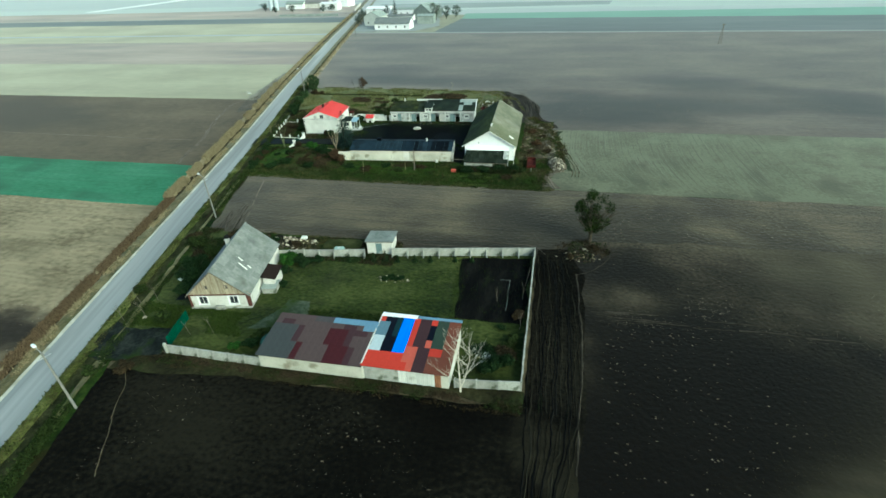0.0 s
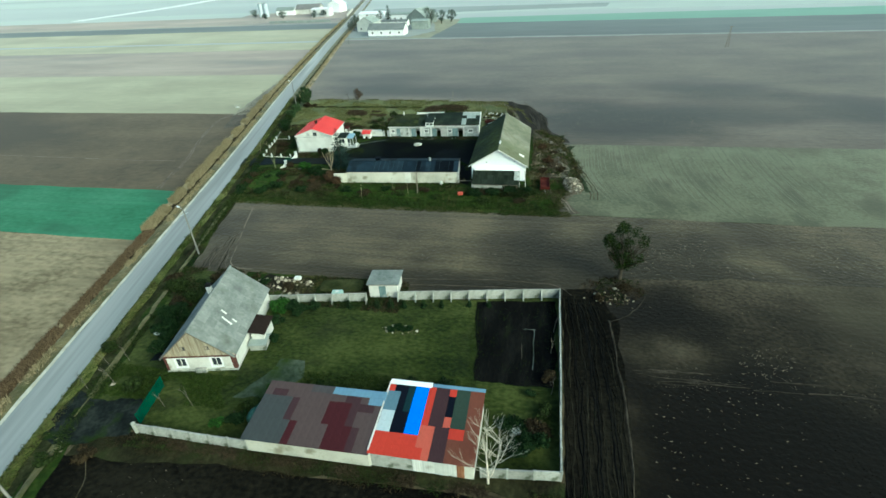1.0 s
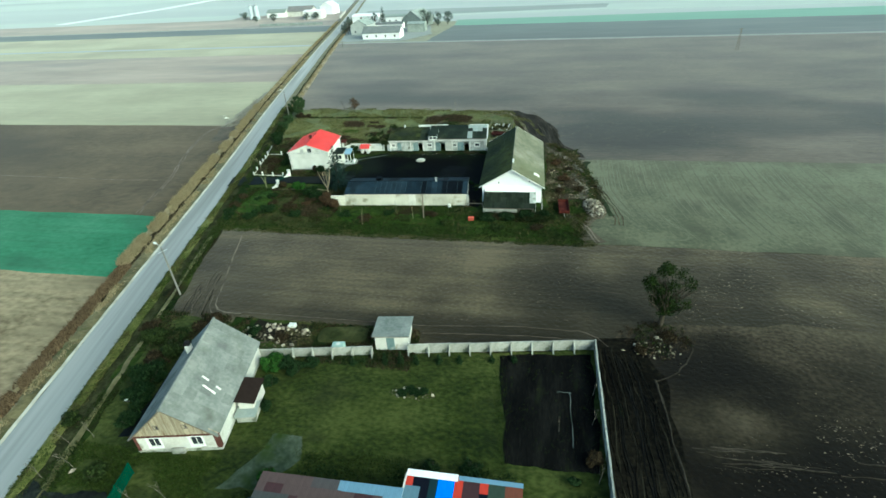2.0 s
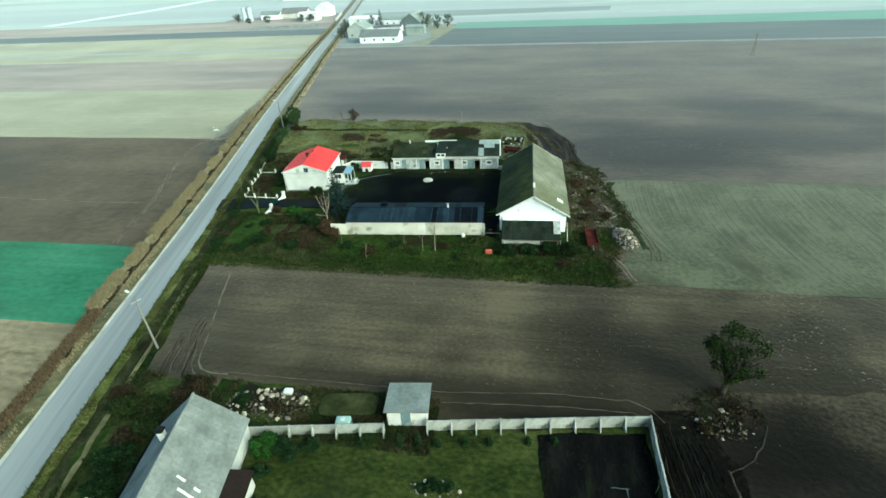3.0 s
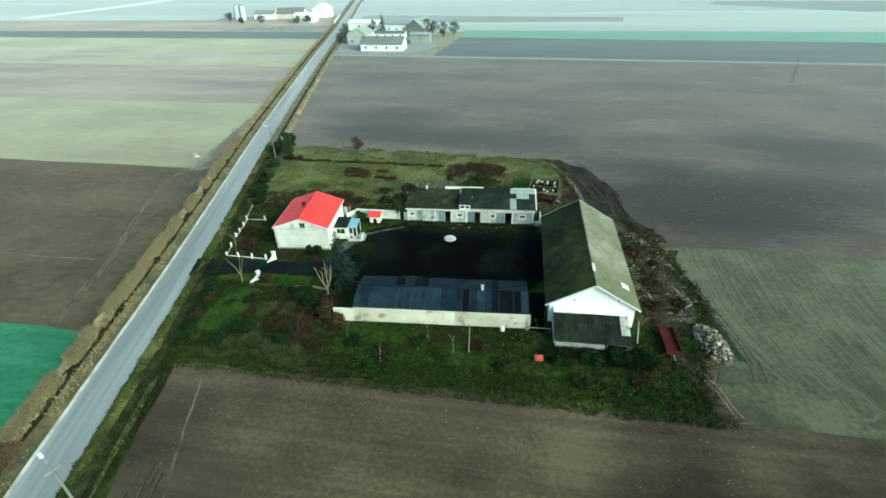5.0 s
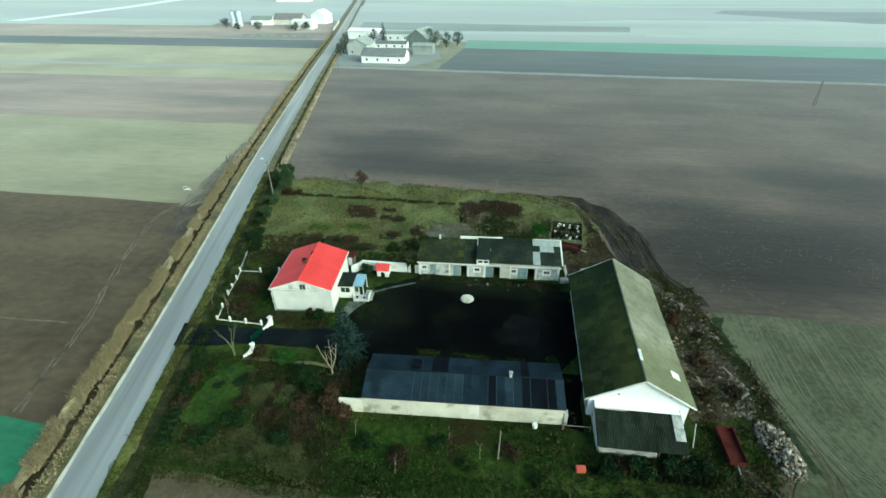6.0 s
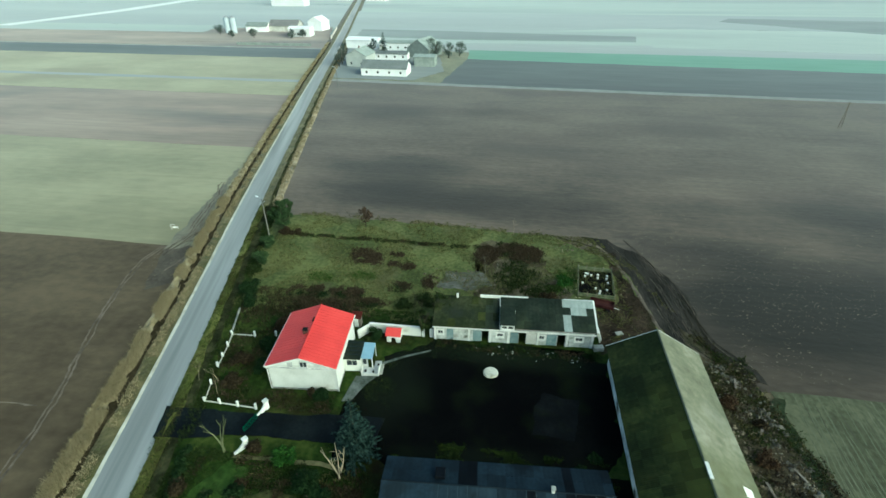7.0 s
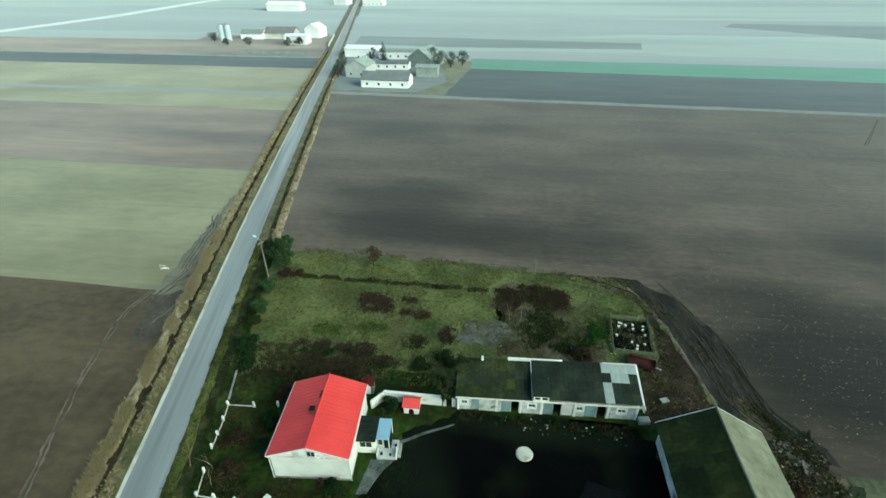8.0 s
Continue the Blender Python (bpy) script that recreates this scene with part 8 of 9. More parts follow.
for dx, dy, h in ((-1.0, 0.2, 3.4), (0.35, 0.4, 3.6), (-0.3, 0.8, 3.2)):
    p, q = Vector((0, 0, 1.0)), Vector((dx * 0.5, dy * 0.5, 2.1))
    bm_tube(bm, p, q, 0.12, 0.08, 6)
    branches(bm, fr_, q, (dx, dy, 1.5), h - 2.0, 0.06, 2, 0.5, 0.2, None, 5, 2)
part("trunk", bm, "bark_moss", MT)
broadleaf(-43.3, 89.4, 4.8, 1.7, "leaf_olive", "bark", "thin half-bare tree at the end of the stables", 645, 0.34, trunk=0.18, limbs=12, clumps=22)
broadleaf(-41.2, 92.6, 5.4, 2.1, "leaf_olive", "bark", "thin half-bare tree behind the stables", 646, 0.28, trunk=0.16, limbs=14, clumps=22)
broadleaf(-61.0, 120.0, 4.4, 1.7, "leaf_russet", "bark", "small tree with reddish brown dead leaves", 641, 0.3, trunk=0.16)
for x, y, h, r, seed in ((-78.4, 118.4, 5.2, 2.5, 642), (-76.9, 116.6, 4.4, 2.1, 643), (-78.8, 122.2, 4.2, 1.8, 644)):
    broadleaf(x, y, h, r, "leaf_hedge", "bark", "dark green bushy tree at the corner of the meadow", seed, 0.9, trunk=0.2, low=0.12, clumps=26)
for k in range(12):
    y = 53.2 + 1.15 * k
    bush(road_x(y) + 6.7 + 0.25 * math.sin(3.1 * k), y, 0.75, 0.8 + 0.15 * (k % 3), "leaf_dark", "low dark hedge shrub beside the road verge", 660 + k, group="hedge along the road", density=0.8)



# ---- street lamps and poles ----
def lamp_post(x, y, rz, h, label):
    """A tapered concrete pole with a bent arm and a lamp head; the arm points along local -x."""
    ob = thing("street_lamp", x, y, rz, label, "street lamp", "lamps along the road")
    part("pole", tubes(((0, 0, -0.1), (0, 0, h), 0.14, 0.085, 9)), "pole", ob)
    part("arm", tubes(((0, 0, h - 0.3), (-0.35, 0, h + 0.1), 0.04, 0.035, 6), ((-0.35, 0, h + 0.1), (-1.0, 0, h + 0.22), 0.035, 0.03, 6)), "steel", ob)
    part("lamp_head", soft_box(-1.65, -0.95, -0.15, 0.15, h + 0.15, h + 0.33, 0.05), "lamp_white", ob, "white lamp head")
    part("crossarm", boxes((-0.05, 0.05, -0.6, 0.6, h - 0.75, h - 0.67)), "steel", ob)
    return ob


P0 = lamp_post(-45.9, -10.5, -20, 8.0, "concrete street lamp pole beside the road verge")
copy_thing(P0, pose(-56.8, 31.0, 0, 0, 0, -24))
copy_thing(P0, pose(-78.9, 113.8, 0, 0, 0, -24))
copy_thing(P0, pose(-105.5, 231.5, 0, 0, 0, -24))
copy_thing(P0, pose(-118.0, 275.0, 0, 0, 0, -24))


def twin_pole(x, y, h):
    """A leaning A-shaped wooden power pole in the field."""
    ob = thing("power_pole", x, y, 20, "slim wooden power pole in the field", "power pole")
    part("leg", tubes(((0, 0, 0), (0.5, 0, h), 0.12, 0.09, 6)), "wood_grey", ob)
    part("leg", tubes(((1.2, 0, 0), (0.6, 0, h), 0.12, 0.09, 6)), "wood_grey", ob)
    part("crossarm", boxes((-0.5, 1.6, -0.06, 0.06, h - 0.4, h - 0.28)), "wood_grey", ob)
    return ob


twin_pole(66.5, 203.0, 8.0)


# white survey frame by the western field corner
MK = thing("marker_frame", -99.0, 113.6, 15, "small white metal frame at the field corner", "marker")
part("frame", tubes(((-0.8, 0, 0), (-0.8, 0, 1.2), 0.05, 0.05, 6), ((0.5, 0, 0), (0.5, 0, 0.7), 0.05, 0.05, 6), ((-0.8, 0, 1.15), (0.2, 0, 0.95), 0.05, 0.05, 6), ((-0.8, 0, 0.3), (0.6, 0, 0.3), 0.05, 0.05, 6)), "plaster", MK)
part("plate", boxes((-0.5, 0.3, -0.04, 0.04, 0.35, 0.6)), "white", MK)


# ---- distant farms ----
def farmhouse(name, x, y, rz, w, d, e, r, wall_mat, roof_mat, label, windows=0, axis="x", floors=1, chimney=False):
    """A gabled building; its ridge runs along the front (axis x) or away from it (axis y)."""
    ob = thing(name, x, y, rz, label, "house")
    part("wall", boxes((0, w, 0, 0.3, 0, e), (0, w, d - 0.3, d, 0, e), (0, 0.3, 0.303, d - 0.303, 0, e), (w - 0.3, w, 0.303, d - 0.303, 0, e)), wall_mat, ob)
    if axis == "x":
        for s in (0, w - 0.3):
            part("gable", prism([(0, e + 0.003), (d, e + 0.003), (d / 2, r - 0.1)], s, s + 0.3), wall_mat, ob).matrix_local = SIDE
        part("roof", slab([(-0.3, -0.4, e - 0.1), (w + 0.3, -0.4, e - 0.1), (w + 0.3, d / 2, r), (-0.3, d / 2, r)], 0.15), roof_mat, ob)
        part("roof", slab([(-0.3, d + 0.4, e - 0.1), (w + 0.3, d + 0.4, e - 0.1), (w + 0.3, d / 2, r), (-0.3, d / 2, r)], 0.15), roof_mat, ob)
    else:
        for s in (0, d - 0.3):
            part("gable", prism([(0, e + 0.003), (w, e + 0.003), (w / 2, r - 0.1)], s, s + 0.3), wall_mat, ob)
        part("roof", slab([(-0.4, -0.3, e - 0.1), (-0.4, d + 0.3, e - 0.1), (w / 2, d + 0.3, r), (w / 2, -0.3, r)], 0.15), roof_mat, ob)
        part("roof", slab([(w + 0.4, -0.3, e - 0.1), (w + 0.4, d + 0.3, e - 0.1), (w / 2, d + 0.3, r), (w / 2, -0.3, r)], 0.15), roof_mat, ob)
    for fl in range(floors):
        for k in range(windows):
            cx = w * (k + 0.5) / windows
            z = 1.0 + 2.7 * fl
            wn = part("window", boxes((cx - 0.5, cx + 0.5, -0.06, -0.003, z, z + 1.1)), "white", ob)
            part("pane", boxes((cx - 0.42, cx + 0.42, -0.09, -0.063, z + 0.08, z + 1.02)), "glass", wn)
    if chimney:
        part("chimney", boxes((w * 0.45, w * 0.45 + 0.6, d * 0.4, d * 0.4 + 0.6, e, r + 0.8)), "brick_red", ob)
    return ob


patch("far_farm_ground", [(road_x(250) + 3, 249.5), (-78, 249), (-68, 268), (-74, 300), (-84, 322), (-98, 333), (road_x(335) + 4, 335)], 0.03, "strip_mid", "dark rough ground around the distant farmstead", 3, 0.6, 41)
patch("far_farm_ground", [(-245, 333), (road_x(338) - 9, 338), (road_x(405) - 9, 405), (-215, 398), (-252, 390)], 0.05, "field_brown", "rough ground around the farmstead across the road", 3, 0.6, 42)
# roofs and trees here have haze mixed into their colours
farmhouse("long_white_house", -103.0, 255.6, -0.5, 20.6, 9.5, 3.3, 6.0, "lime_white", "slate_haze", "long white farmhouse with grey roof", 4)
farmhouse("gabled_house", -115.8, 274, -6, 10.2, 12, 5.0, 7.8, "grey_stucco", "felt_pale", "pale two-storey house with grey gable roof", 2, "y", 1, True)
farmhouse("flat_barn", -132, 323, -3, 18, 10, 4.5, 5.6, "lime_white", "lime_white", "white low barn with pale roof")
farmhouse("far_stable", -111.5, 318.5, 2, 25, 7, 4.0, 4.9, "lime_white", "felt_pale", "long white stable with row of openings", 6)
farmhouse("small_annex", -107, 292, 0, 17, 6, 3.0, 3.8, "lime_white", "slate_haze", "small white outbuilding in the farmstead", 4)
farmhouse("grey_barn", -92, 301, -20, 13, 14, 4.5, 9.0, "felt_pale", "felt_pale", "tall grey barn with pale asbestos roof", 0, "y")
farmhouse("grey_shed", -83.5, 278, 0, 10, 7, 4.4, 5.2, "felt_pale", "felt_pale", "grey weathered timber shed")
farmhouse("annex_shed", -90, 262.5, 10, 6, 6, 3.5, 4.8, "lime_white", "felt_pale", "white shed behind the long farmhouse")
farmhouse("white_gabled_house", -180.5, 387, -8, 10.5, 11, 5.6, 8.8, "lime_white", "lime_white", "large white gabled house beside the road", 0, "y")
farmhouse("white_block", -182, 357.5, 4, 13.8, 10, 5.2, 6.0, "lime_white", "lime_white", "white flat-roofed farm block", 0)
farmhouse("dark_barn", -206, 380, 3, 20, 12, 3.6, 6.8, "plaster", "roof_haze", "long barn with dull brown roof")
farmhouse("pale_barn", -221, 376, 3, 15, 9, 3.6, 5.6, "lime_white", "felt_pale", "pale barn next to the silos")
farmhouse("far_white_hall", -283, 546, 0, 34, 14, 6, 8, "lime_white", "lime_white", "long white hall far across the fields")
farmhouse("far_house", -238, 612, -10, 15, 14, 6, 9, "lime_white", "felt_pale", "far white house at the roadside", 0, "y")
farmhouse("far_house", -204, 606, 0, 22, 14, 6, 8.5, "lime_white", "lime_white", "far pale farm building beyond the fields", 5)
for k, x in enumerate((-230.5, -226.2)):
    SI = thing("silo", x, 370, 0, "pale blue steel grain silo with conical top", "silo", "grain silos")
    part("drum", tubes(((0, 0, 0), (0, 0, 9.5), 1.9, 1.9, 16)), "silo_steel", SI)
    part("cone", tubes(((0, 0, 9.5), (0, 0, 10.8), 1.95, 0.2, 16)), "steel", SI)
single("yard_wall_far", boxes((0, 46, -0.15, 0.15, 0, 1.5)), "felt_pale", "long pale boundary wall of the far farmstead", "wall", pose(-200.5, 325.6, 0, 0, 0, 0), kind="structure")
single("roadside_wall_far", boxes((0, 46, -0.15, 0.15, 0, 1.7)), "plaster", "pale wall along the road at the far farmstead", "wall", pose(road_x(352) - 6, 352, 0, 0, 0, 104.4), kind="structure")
for k, (x, y, h, r, mat) in enumerate(((-118.8, 272, 6.5, 2.2, "leaf_haze"), (-119.8, 279, 7.5, 2.4, "leaf_haze"), (-121.5, 287, 8.0, 2.6, "leaf_haze"), (-76, 296, 9, 4.6, "leaf_haze"), (-70, 300, 8, 4.2, "leaf_haze"), (-65, 306, 7, 3.8, "leaf_haze"), (-80, 304, 9, 4.2, "leaf_haze"), (-203, 352, 5, 3.5, "leaf_haze"), (-178, 352, 5, 4, "leaf_haze"), (-172, 356, 4.5, 3.5, "leaf_haze"), (-218, 352, 4, 3.2, "leaf_haze"), (-232, 362, 6, 4.0, "leaf_haze"), (-112, 306, 8, 3.0, "leaf_haze"))):
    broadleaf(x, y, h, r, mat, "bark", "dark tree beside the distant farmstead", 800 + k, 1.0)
conifer(-105, 303, 12, 3.0, "leaf_haze", "tall dark spruce in the distant farmstead", 63, per=70, size=0.4)

# ---- grass, reeds, clods ----
def strew(seed, count, y0, y1, d0, d1):
    rs = np.random.RandomState(seed)
    y = rs.uniform(y0, y1, count)
    d = rs.uniform(d0, d1, count)
    return np.c_[np.array([road_x(v) for v in y]) + d, y, np.zeros(count) + 0.05]


blades("roadside_reeds", clumpy(strew(1, 13000, 37, 128, -7.2, -5.4), 0.35, -0.1), 0.85, 0.06, "dry_blade", "tan dead reeds along the roadside ditch", 1, 0.3, 6)
blades("roadside_reeds", clumpy(strew(2, 5000, -20, 210, -4.4, -3.3), 0.25, -0.05, 3.0), 0.4, 0.08, "dry_blade", "dry tan grass along the roadside ditch", 2, 0.4, 5)
blades("roadside_reeds", clumpy(strew(3, 1800, 126, 330, 5.3, 6.4), 0.2, -0.2, 5.0), 0.55, 0.1, "dry_blade", "tan dead grass on the road bank", 3, 0.35, 5)
blades("roadside_reeds", clumpy(strew(33, 1800, 128, 330, -7.0, -5.6), 0.25, -0.15, 4.1), 0.6, 0.1, "dry_blade", "thin dead reeds along the far ditch", 33, 0.3, 5)
blades("verge_grass", clumpy(strew(4, 4200, -40, 126, 2.5, 3.9), 0.3, -0.1, 7.0), 0.28, 0.07, "straw_blade", "straw-coloured verge grass tufts", 4, 0.5, 5)
blades("verge_grass", clumpy(strew(5, 5000, -40, 126, 2.4, 3.9), 0.3, -0.1, 9.0), 0.22, 0.07, "grass_blade", "green verge grass tufts", 5, 0.5, 5)
blades("farm_weeds", clumpy(scatter(6, 4200, -66, 2, 51.0, 62, lambda x, y: x > road_x(y) + 5 and x < 0.4 + 0.1 * (y - 57) and not (-63.6 < x < -57 and 55 < y < 66)), 0.22, -0.05, 1.0), 0.24, 0.06, "grass_blade", "rough green grass tufts before the farm buildings", 6, 0.5, 5)
blades("farm_weeds", clumpy(scatter(7, 1800, -66, 2, 51.5, 66, lambda x, y: x > road_x(y) + 5 and x < 0.4 + 0.1 * (y - 57)), 0.22, 0.05, 4.0), 0.4, 0.07, "straw_blade", "withered straw weeds before the farm buildings", 7, 0.45, 5)
blades("meadow_tufts", clumpy(scatter(8, 14000, -79, -8, 92, 122, lambda x, y: not (-42 < x < -17 and y < 97) and x > road_x(y) + 4 and x < -6 - 0.3 * (y - 92)), 0.16, -0.05, 2.0), 0.26, 0.08, "meadow_blade", "yellowed meadow grass tufts", 8, 0.5, 5)
blades("meadow_tufts", clumpy(scatter(9, 5000, -79, -8, 92, 122, lambda x, y: not (-42 < x < -17 and y < 97) and x > road_x(y) + 4 and x < -6 - 0.3 * (y - 92)), 0.16, 0.0, 6.0), 0.22, 0.08, "meadow_blade", "green meadow grass tufts", 9, 0.5, 5)
blades("lawn_tufts", clumpy(scatter(10, 9000, -36, -0.6, 7.5, 24, lambda x, y: not (x > -11 and y > 11) and y < 20.5 + 0.15 * (x + 39)), 0.2, -0.1, 3.0), 0.09, 0.05, "grass_blade", "short lawn grass tufts", 10, 0.6, 4)
blades("lawn_tufts", clumpy(scatter(11, 6000, -54, -30, 2.6, 7, lambda x, y: x > road_x(y) + 4), 0.25, -0.05, 8.0), 0.2, 0.06, "grass_blade", "longer grass tufts round the gate", 11, 0.5, 4)
blades("wall_weeds", clumpy(scatter(12, 2600, -42, 0.3, -2.6, -1.6), 0.4, 0.0, 3.0), 0.2, 0.06, "weed_brown", "brown dead weeds along the foot of the front wall", 12, 0.5, 4)
blades("wall_weeds", clumpy(scatter(103, 2200, -47, 0.3, -3.5, -1.5), 0.3, -0.05, 2.0), 0.14, 0.06, "leaf_brown", "withered weeds along the foot of the front wall", 103, 0.5, 4)
blades("wall_weeds", clumpy(scatter(32, 1600, -42, 0.3, -3.0, -1.6), 0.3, -0.05, 6.0), 0.18, 0.06, "leaf_olive", "green weeds along the foot of the front wall", 32, 0.5, 4)
blades("strip_weeds", clumpy(scatter(13, 2600, -46, -21, 21, 27.2, lambda x, y: y > 23.6 + 0.12 * (x + 25)), 0.25, -0.1, 2.5), 0.28, 0.07, "straw_blade", "weeds behind the back wall", 13, 0.5, 4)

for seed, mat in ((91, "leaf_olive"), (92, "leaf_brown"), (93, "leaf_dark"), (94, "weed_brown")):
    blades("strip_weeds", clumpy(scatter(seed, 2600, -58, -20.6, 20.6, 27.3, lambda x, y: x > road_x(y) + 6.8 and not ((x + 30.1) ** 2 / 9 + (y - 25.4) ** 2 / 2.2 < 1) and not (-43.4 < x < -35 and y > 22.6) and not (-47 < x < -38 and y < 21.5)), 0.3, -0.05, seed), 0.24, 0.075, mat, "dark withered weeds behind the cottage", seed, 0.5, 5)
cs = np.random.RandomState(31)
front = lambda x, y: y < -4.2 + 0.03 * (x + 40) or x > 7.6
p = clumpy(scatter(14, 16000, -44, 75, -30, 13, front), 0.12, -0.15, 1.5)
lumps("soil_clods", p, cs.uniform(0.03, 0.1, len(p)), "soil_black", "black soil clods on the ploughed field", 14, "clods")
p = clumpy(scatter(15, 300, -44, 75, -28, 13, front), 0.1, -0.2, 4.5)
lumps("pale_scraps", p, 0.015 + 0.04 * cs.uniform(0, 1, len(p)) ** 2, "stone_dull", "pale stones and root scraps on black soil", 15, "stones")
p = clumpy(scatter(16, 13000, 7.4, 85, 14, 50), 0.1, -0.05, 7.5)
lumps("soil_clods", p, cs.uniform(0.03, 0.1, len(p)), "soil_east", "brown clods on the ploughed field", 16, "clods")
p = clumpy(scatter(17, 1000, 7.4, 85, 14, 50), 0.08, 0.05, 2.5)
lumps("pale_scraps", p, 0.02 + 0.05 * cs.uniform(0, 1, len(p)) ** 2, "stubble", "straw-coloured crop residue on brown soil", 17, "crop residue")
p = clumpy(scatter(18, 700, -14, 70, 86, 130, lambda x, y: x > -8 + 0.3 * (100 - y) or y > 123), 0.09, 0.08, 3.3)
lumps("pale_scraps", p, 0.025 + 0.07 * cs.uniform(0, 1, len(p)) ** 3, "stone_dull", "scattered stones on brown ploughed soil", 18, "stones")
p = clumpy(scatter(19, 1400, -110, -62, -20, 5, lambda x, y: x < road_x(y) - 6.5), 0.15, 0.05, 1.1)
lumps("pale_scraps", p, 0.02 + 0.1 * cs.uniform(0, 1, len(p)) ** 2, "stone", "pale scraps on the black field", 19, "stones")
p = scatter(20, 2600, -56, 0.5, 30, 50)
lumps("soil_clods", p, cs.uniform(0.04, 0.1, len(p)), "soil_far", "small clods on the harrowed field", 20, "clods")

# tall withered weeds in the orchard, along the barn and round the meadow
orchard = lambda x, y: x > road_x(y) + 6.5 and not (-57 < x < -51 and 59.6 < y < 63) and not (-60 < x < -47 and y < 56.4 and noise.noise((x * 0.4, y * 0.4, 3.0)) > -0.15) and not (-63.2 < x < -57.8 and 56 < y < 65.6)
blades("orchard_weeds", clumpy(scatter(21, 4500, -70, -45, 52.5, 67, orchard), 0.3, 0.1, 1.2), 0.3, 0.08, "leaf_brown", "brown withered weeds in the orchard", 21, 0.5, 4)
blades("orchard_weeds", clumpy(scatter(22, 4500, -70, -45, 52.5, 67, orchard), 0.22, 0.0, 5.2), 0.25, 0.08, "leaf_olive", "dull green grass patches in the orchard", 22, 0.5, 5)
blades("orchard_weeds", clumpy(scatter(30, 3000, -70, -45, 52.5, 67, orchard), 0.25, 0.1, 7.7), 0.3, 0.08, "leaf_dark", "dark weeds in the orchard", 30, 0.5, 4)
for seed, mat, box in ((98, "grass_lush", (-63.4, -57.6, 55.6, 65.6)), (99, "leaf_olive", (-63.4, -57.6, 55.6, 65.6)), (100, "leaf_olive", (-60, -46, 52, 58)), (101, "grass_blade", (-60, -46, 52, 63)), (102, "weed_brown", (-58, -46, 52, 63))):
    blades("orchard_tufts", clumpy(scatter(seed, 1100, *box), 0.4, -0.02, seed), 0.14, 0.06, mat, "short tufts in the orchard grass", seed, 0.5, 4)


def barn_side(x, y):
    return x < (1.4 if y > 65 else 0.2 + 0.25 * (y - 57))


blades("barn_weeds", clumpy(scatter(23, 2400, -5.5, 3, 56, 90, barn_side), 0.35, 0.05, 2.2), 0.3, 0.08, "weed_brown", "brown weeds along the barn", 23, 0.5, 4)
blades("barn_weeds", clumpy(scatter(24, 2600, -5.5, 3, 54, 90, barn_side), 0.3, 0.0, 8.2), 0.3, 0.07, "straw_blade", "straw weeds along the barn", 24, 0.5, 5)
blades("barn_weeds", clumpy(scatter(31, 2600, -5.5, 3, 54, 92, barn_side), 0.25, 0.0, 3.7), 0.25, 0.07, "grass_blade", "green weeds along the barn", 31, 0.5, 5)
for seed, mat in ((108, "grass_lush"), (110, "grass_blade")):
    blades("front_tufts", clumpy(scatter(seed, 1700, -46, -1, 51.2, 57.6), 0.22, 0.08, seed * 0.7), 0.22, 0.08, mat, "green and straw tufts before the byre", seed, 0.5, 4)
blades("field_edge_weeds", scatter(25, 2000, -62, 0, 51.0, 54), 0.28, 0.08, "leaf_olive", "dark weeds along the field edge", 25, 0.5, 4)
blades("yard_grass", clumpy(scatter(26, 3500, -43, -18.5, 68.6, 71.5), 0.25, -0.1, 6.6), 0.2, 0.08, "grass_blade", "green grass fringe behind the byre", 26, 0.5, 5)
# brown and dark weed patches of the meadow, an old overgrown furrow, the brush beside the fallow strip
def weed_patch(blobs, height, mat, label, seed, per=5):
    """Weeds that stand thick in uneven patches (x, y, half width, half depth, tufts)."""
    rs = np.random.RandomState(seed)
    spots = []
    for x, y, rx, ry, n in blobs:
        a, d = rs.uniform(0, 6.28, n), np.sqrt(rs.uniform(0, 1, n)) * (1 + 0.2 * rs.normal(0, 1, n))
        spots.append(np.c_[x + rx * d * np.cos(a), y + ry * d * np.sin(a), np.zeros(n)])
    return blades("meadow_weeds", clumpy(np.concatenate(spots), 0.45, -0.22, seed), height, 0.085, mat, label, seed, 0.5, per)


BROWN = [(-58.4, 109.2, 2.9, 2.5, 620), (-56.0, 108.4, 1.6, 1.9, 260), (-52.2, 107.3, 1.0, 0.8, 110), (-49.4, 106.9, 1.2, 1.1, 170), (-51.6, 110.4, 1.0, 0.7, 90), (-53.6, 110.6, 0.7, 0.5, 50)]
HOUSE = [(-66.0, 97.0, 1.4, 1.6, 240), (-62.4, 97.4, 2.2, 1.5, 420), (-57.4, 97.8, 2.6, 1.4, 480), (-53.4, 95.8, 2.4, 1.2, 380), (-60.0, 94.6, 6.5, 2.0, 900), (-49.4, 100.6, 1.6, 1.6, 140)]
BRUSH = [(-35.8, 112.8, 2.0, 3.0, 480), (-31.0, 114.4, 3.4, 2.6, 900), (-27.4, 114.0, 1.8, 2.4, 420), (-44.6, 102.6, 1.2, 1.6, 160)]
FURROW = [(-76 + 2.0 * k, 115.2 + 0.25 * math.sin(1.7 * k), 1.4, 0.55, 40 + 40 * (k % 3)) for k in range(21)]
weed_patch(BROWN, 0.34, "weed_brown", "brown withered weed patch in the meadow", 66)
weed_patch(HOUSE, 0.4, "weed_brown", "brown withered weeds behind the house", 67)
weed_patch([(x, y - 0.6, rx * 0.9, ry * 0.7, n // 3) for x, y, rx, ry, n in HOUSE], 0.36, "leaf_dark", "dark green weeds behind the house", 68)
weed_patch(BRUSH, 0.5, "weed_brown", "brown brush in the fallow strip", 27)
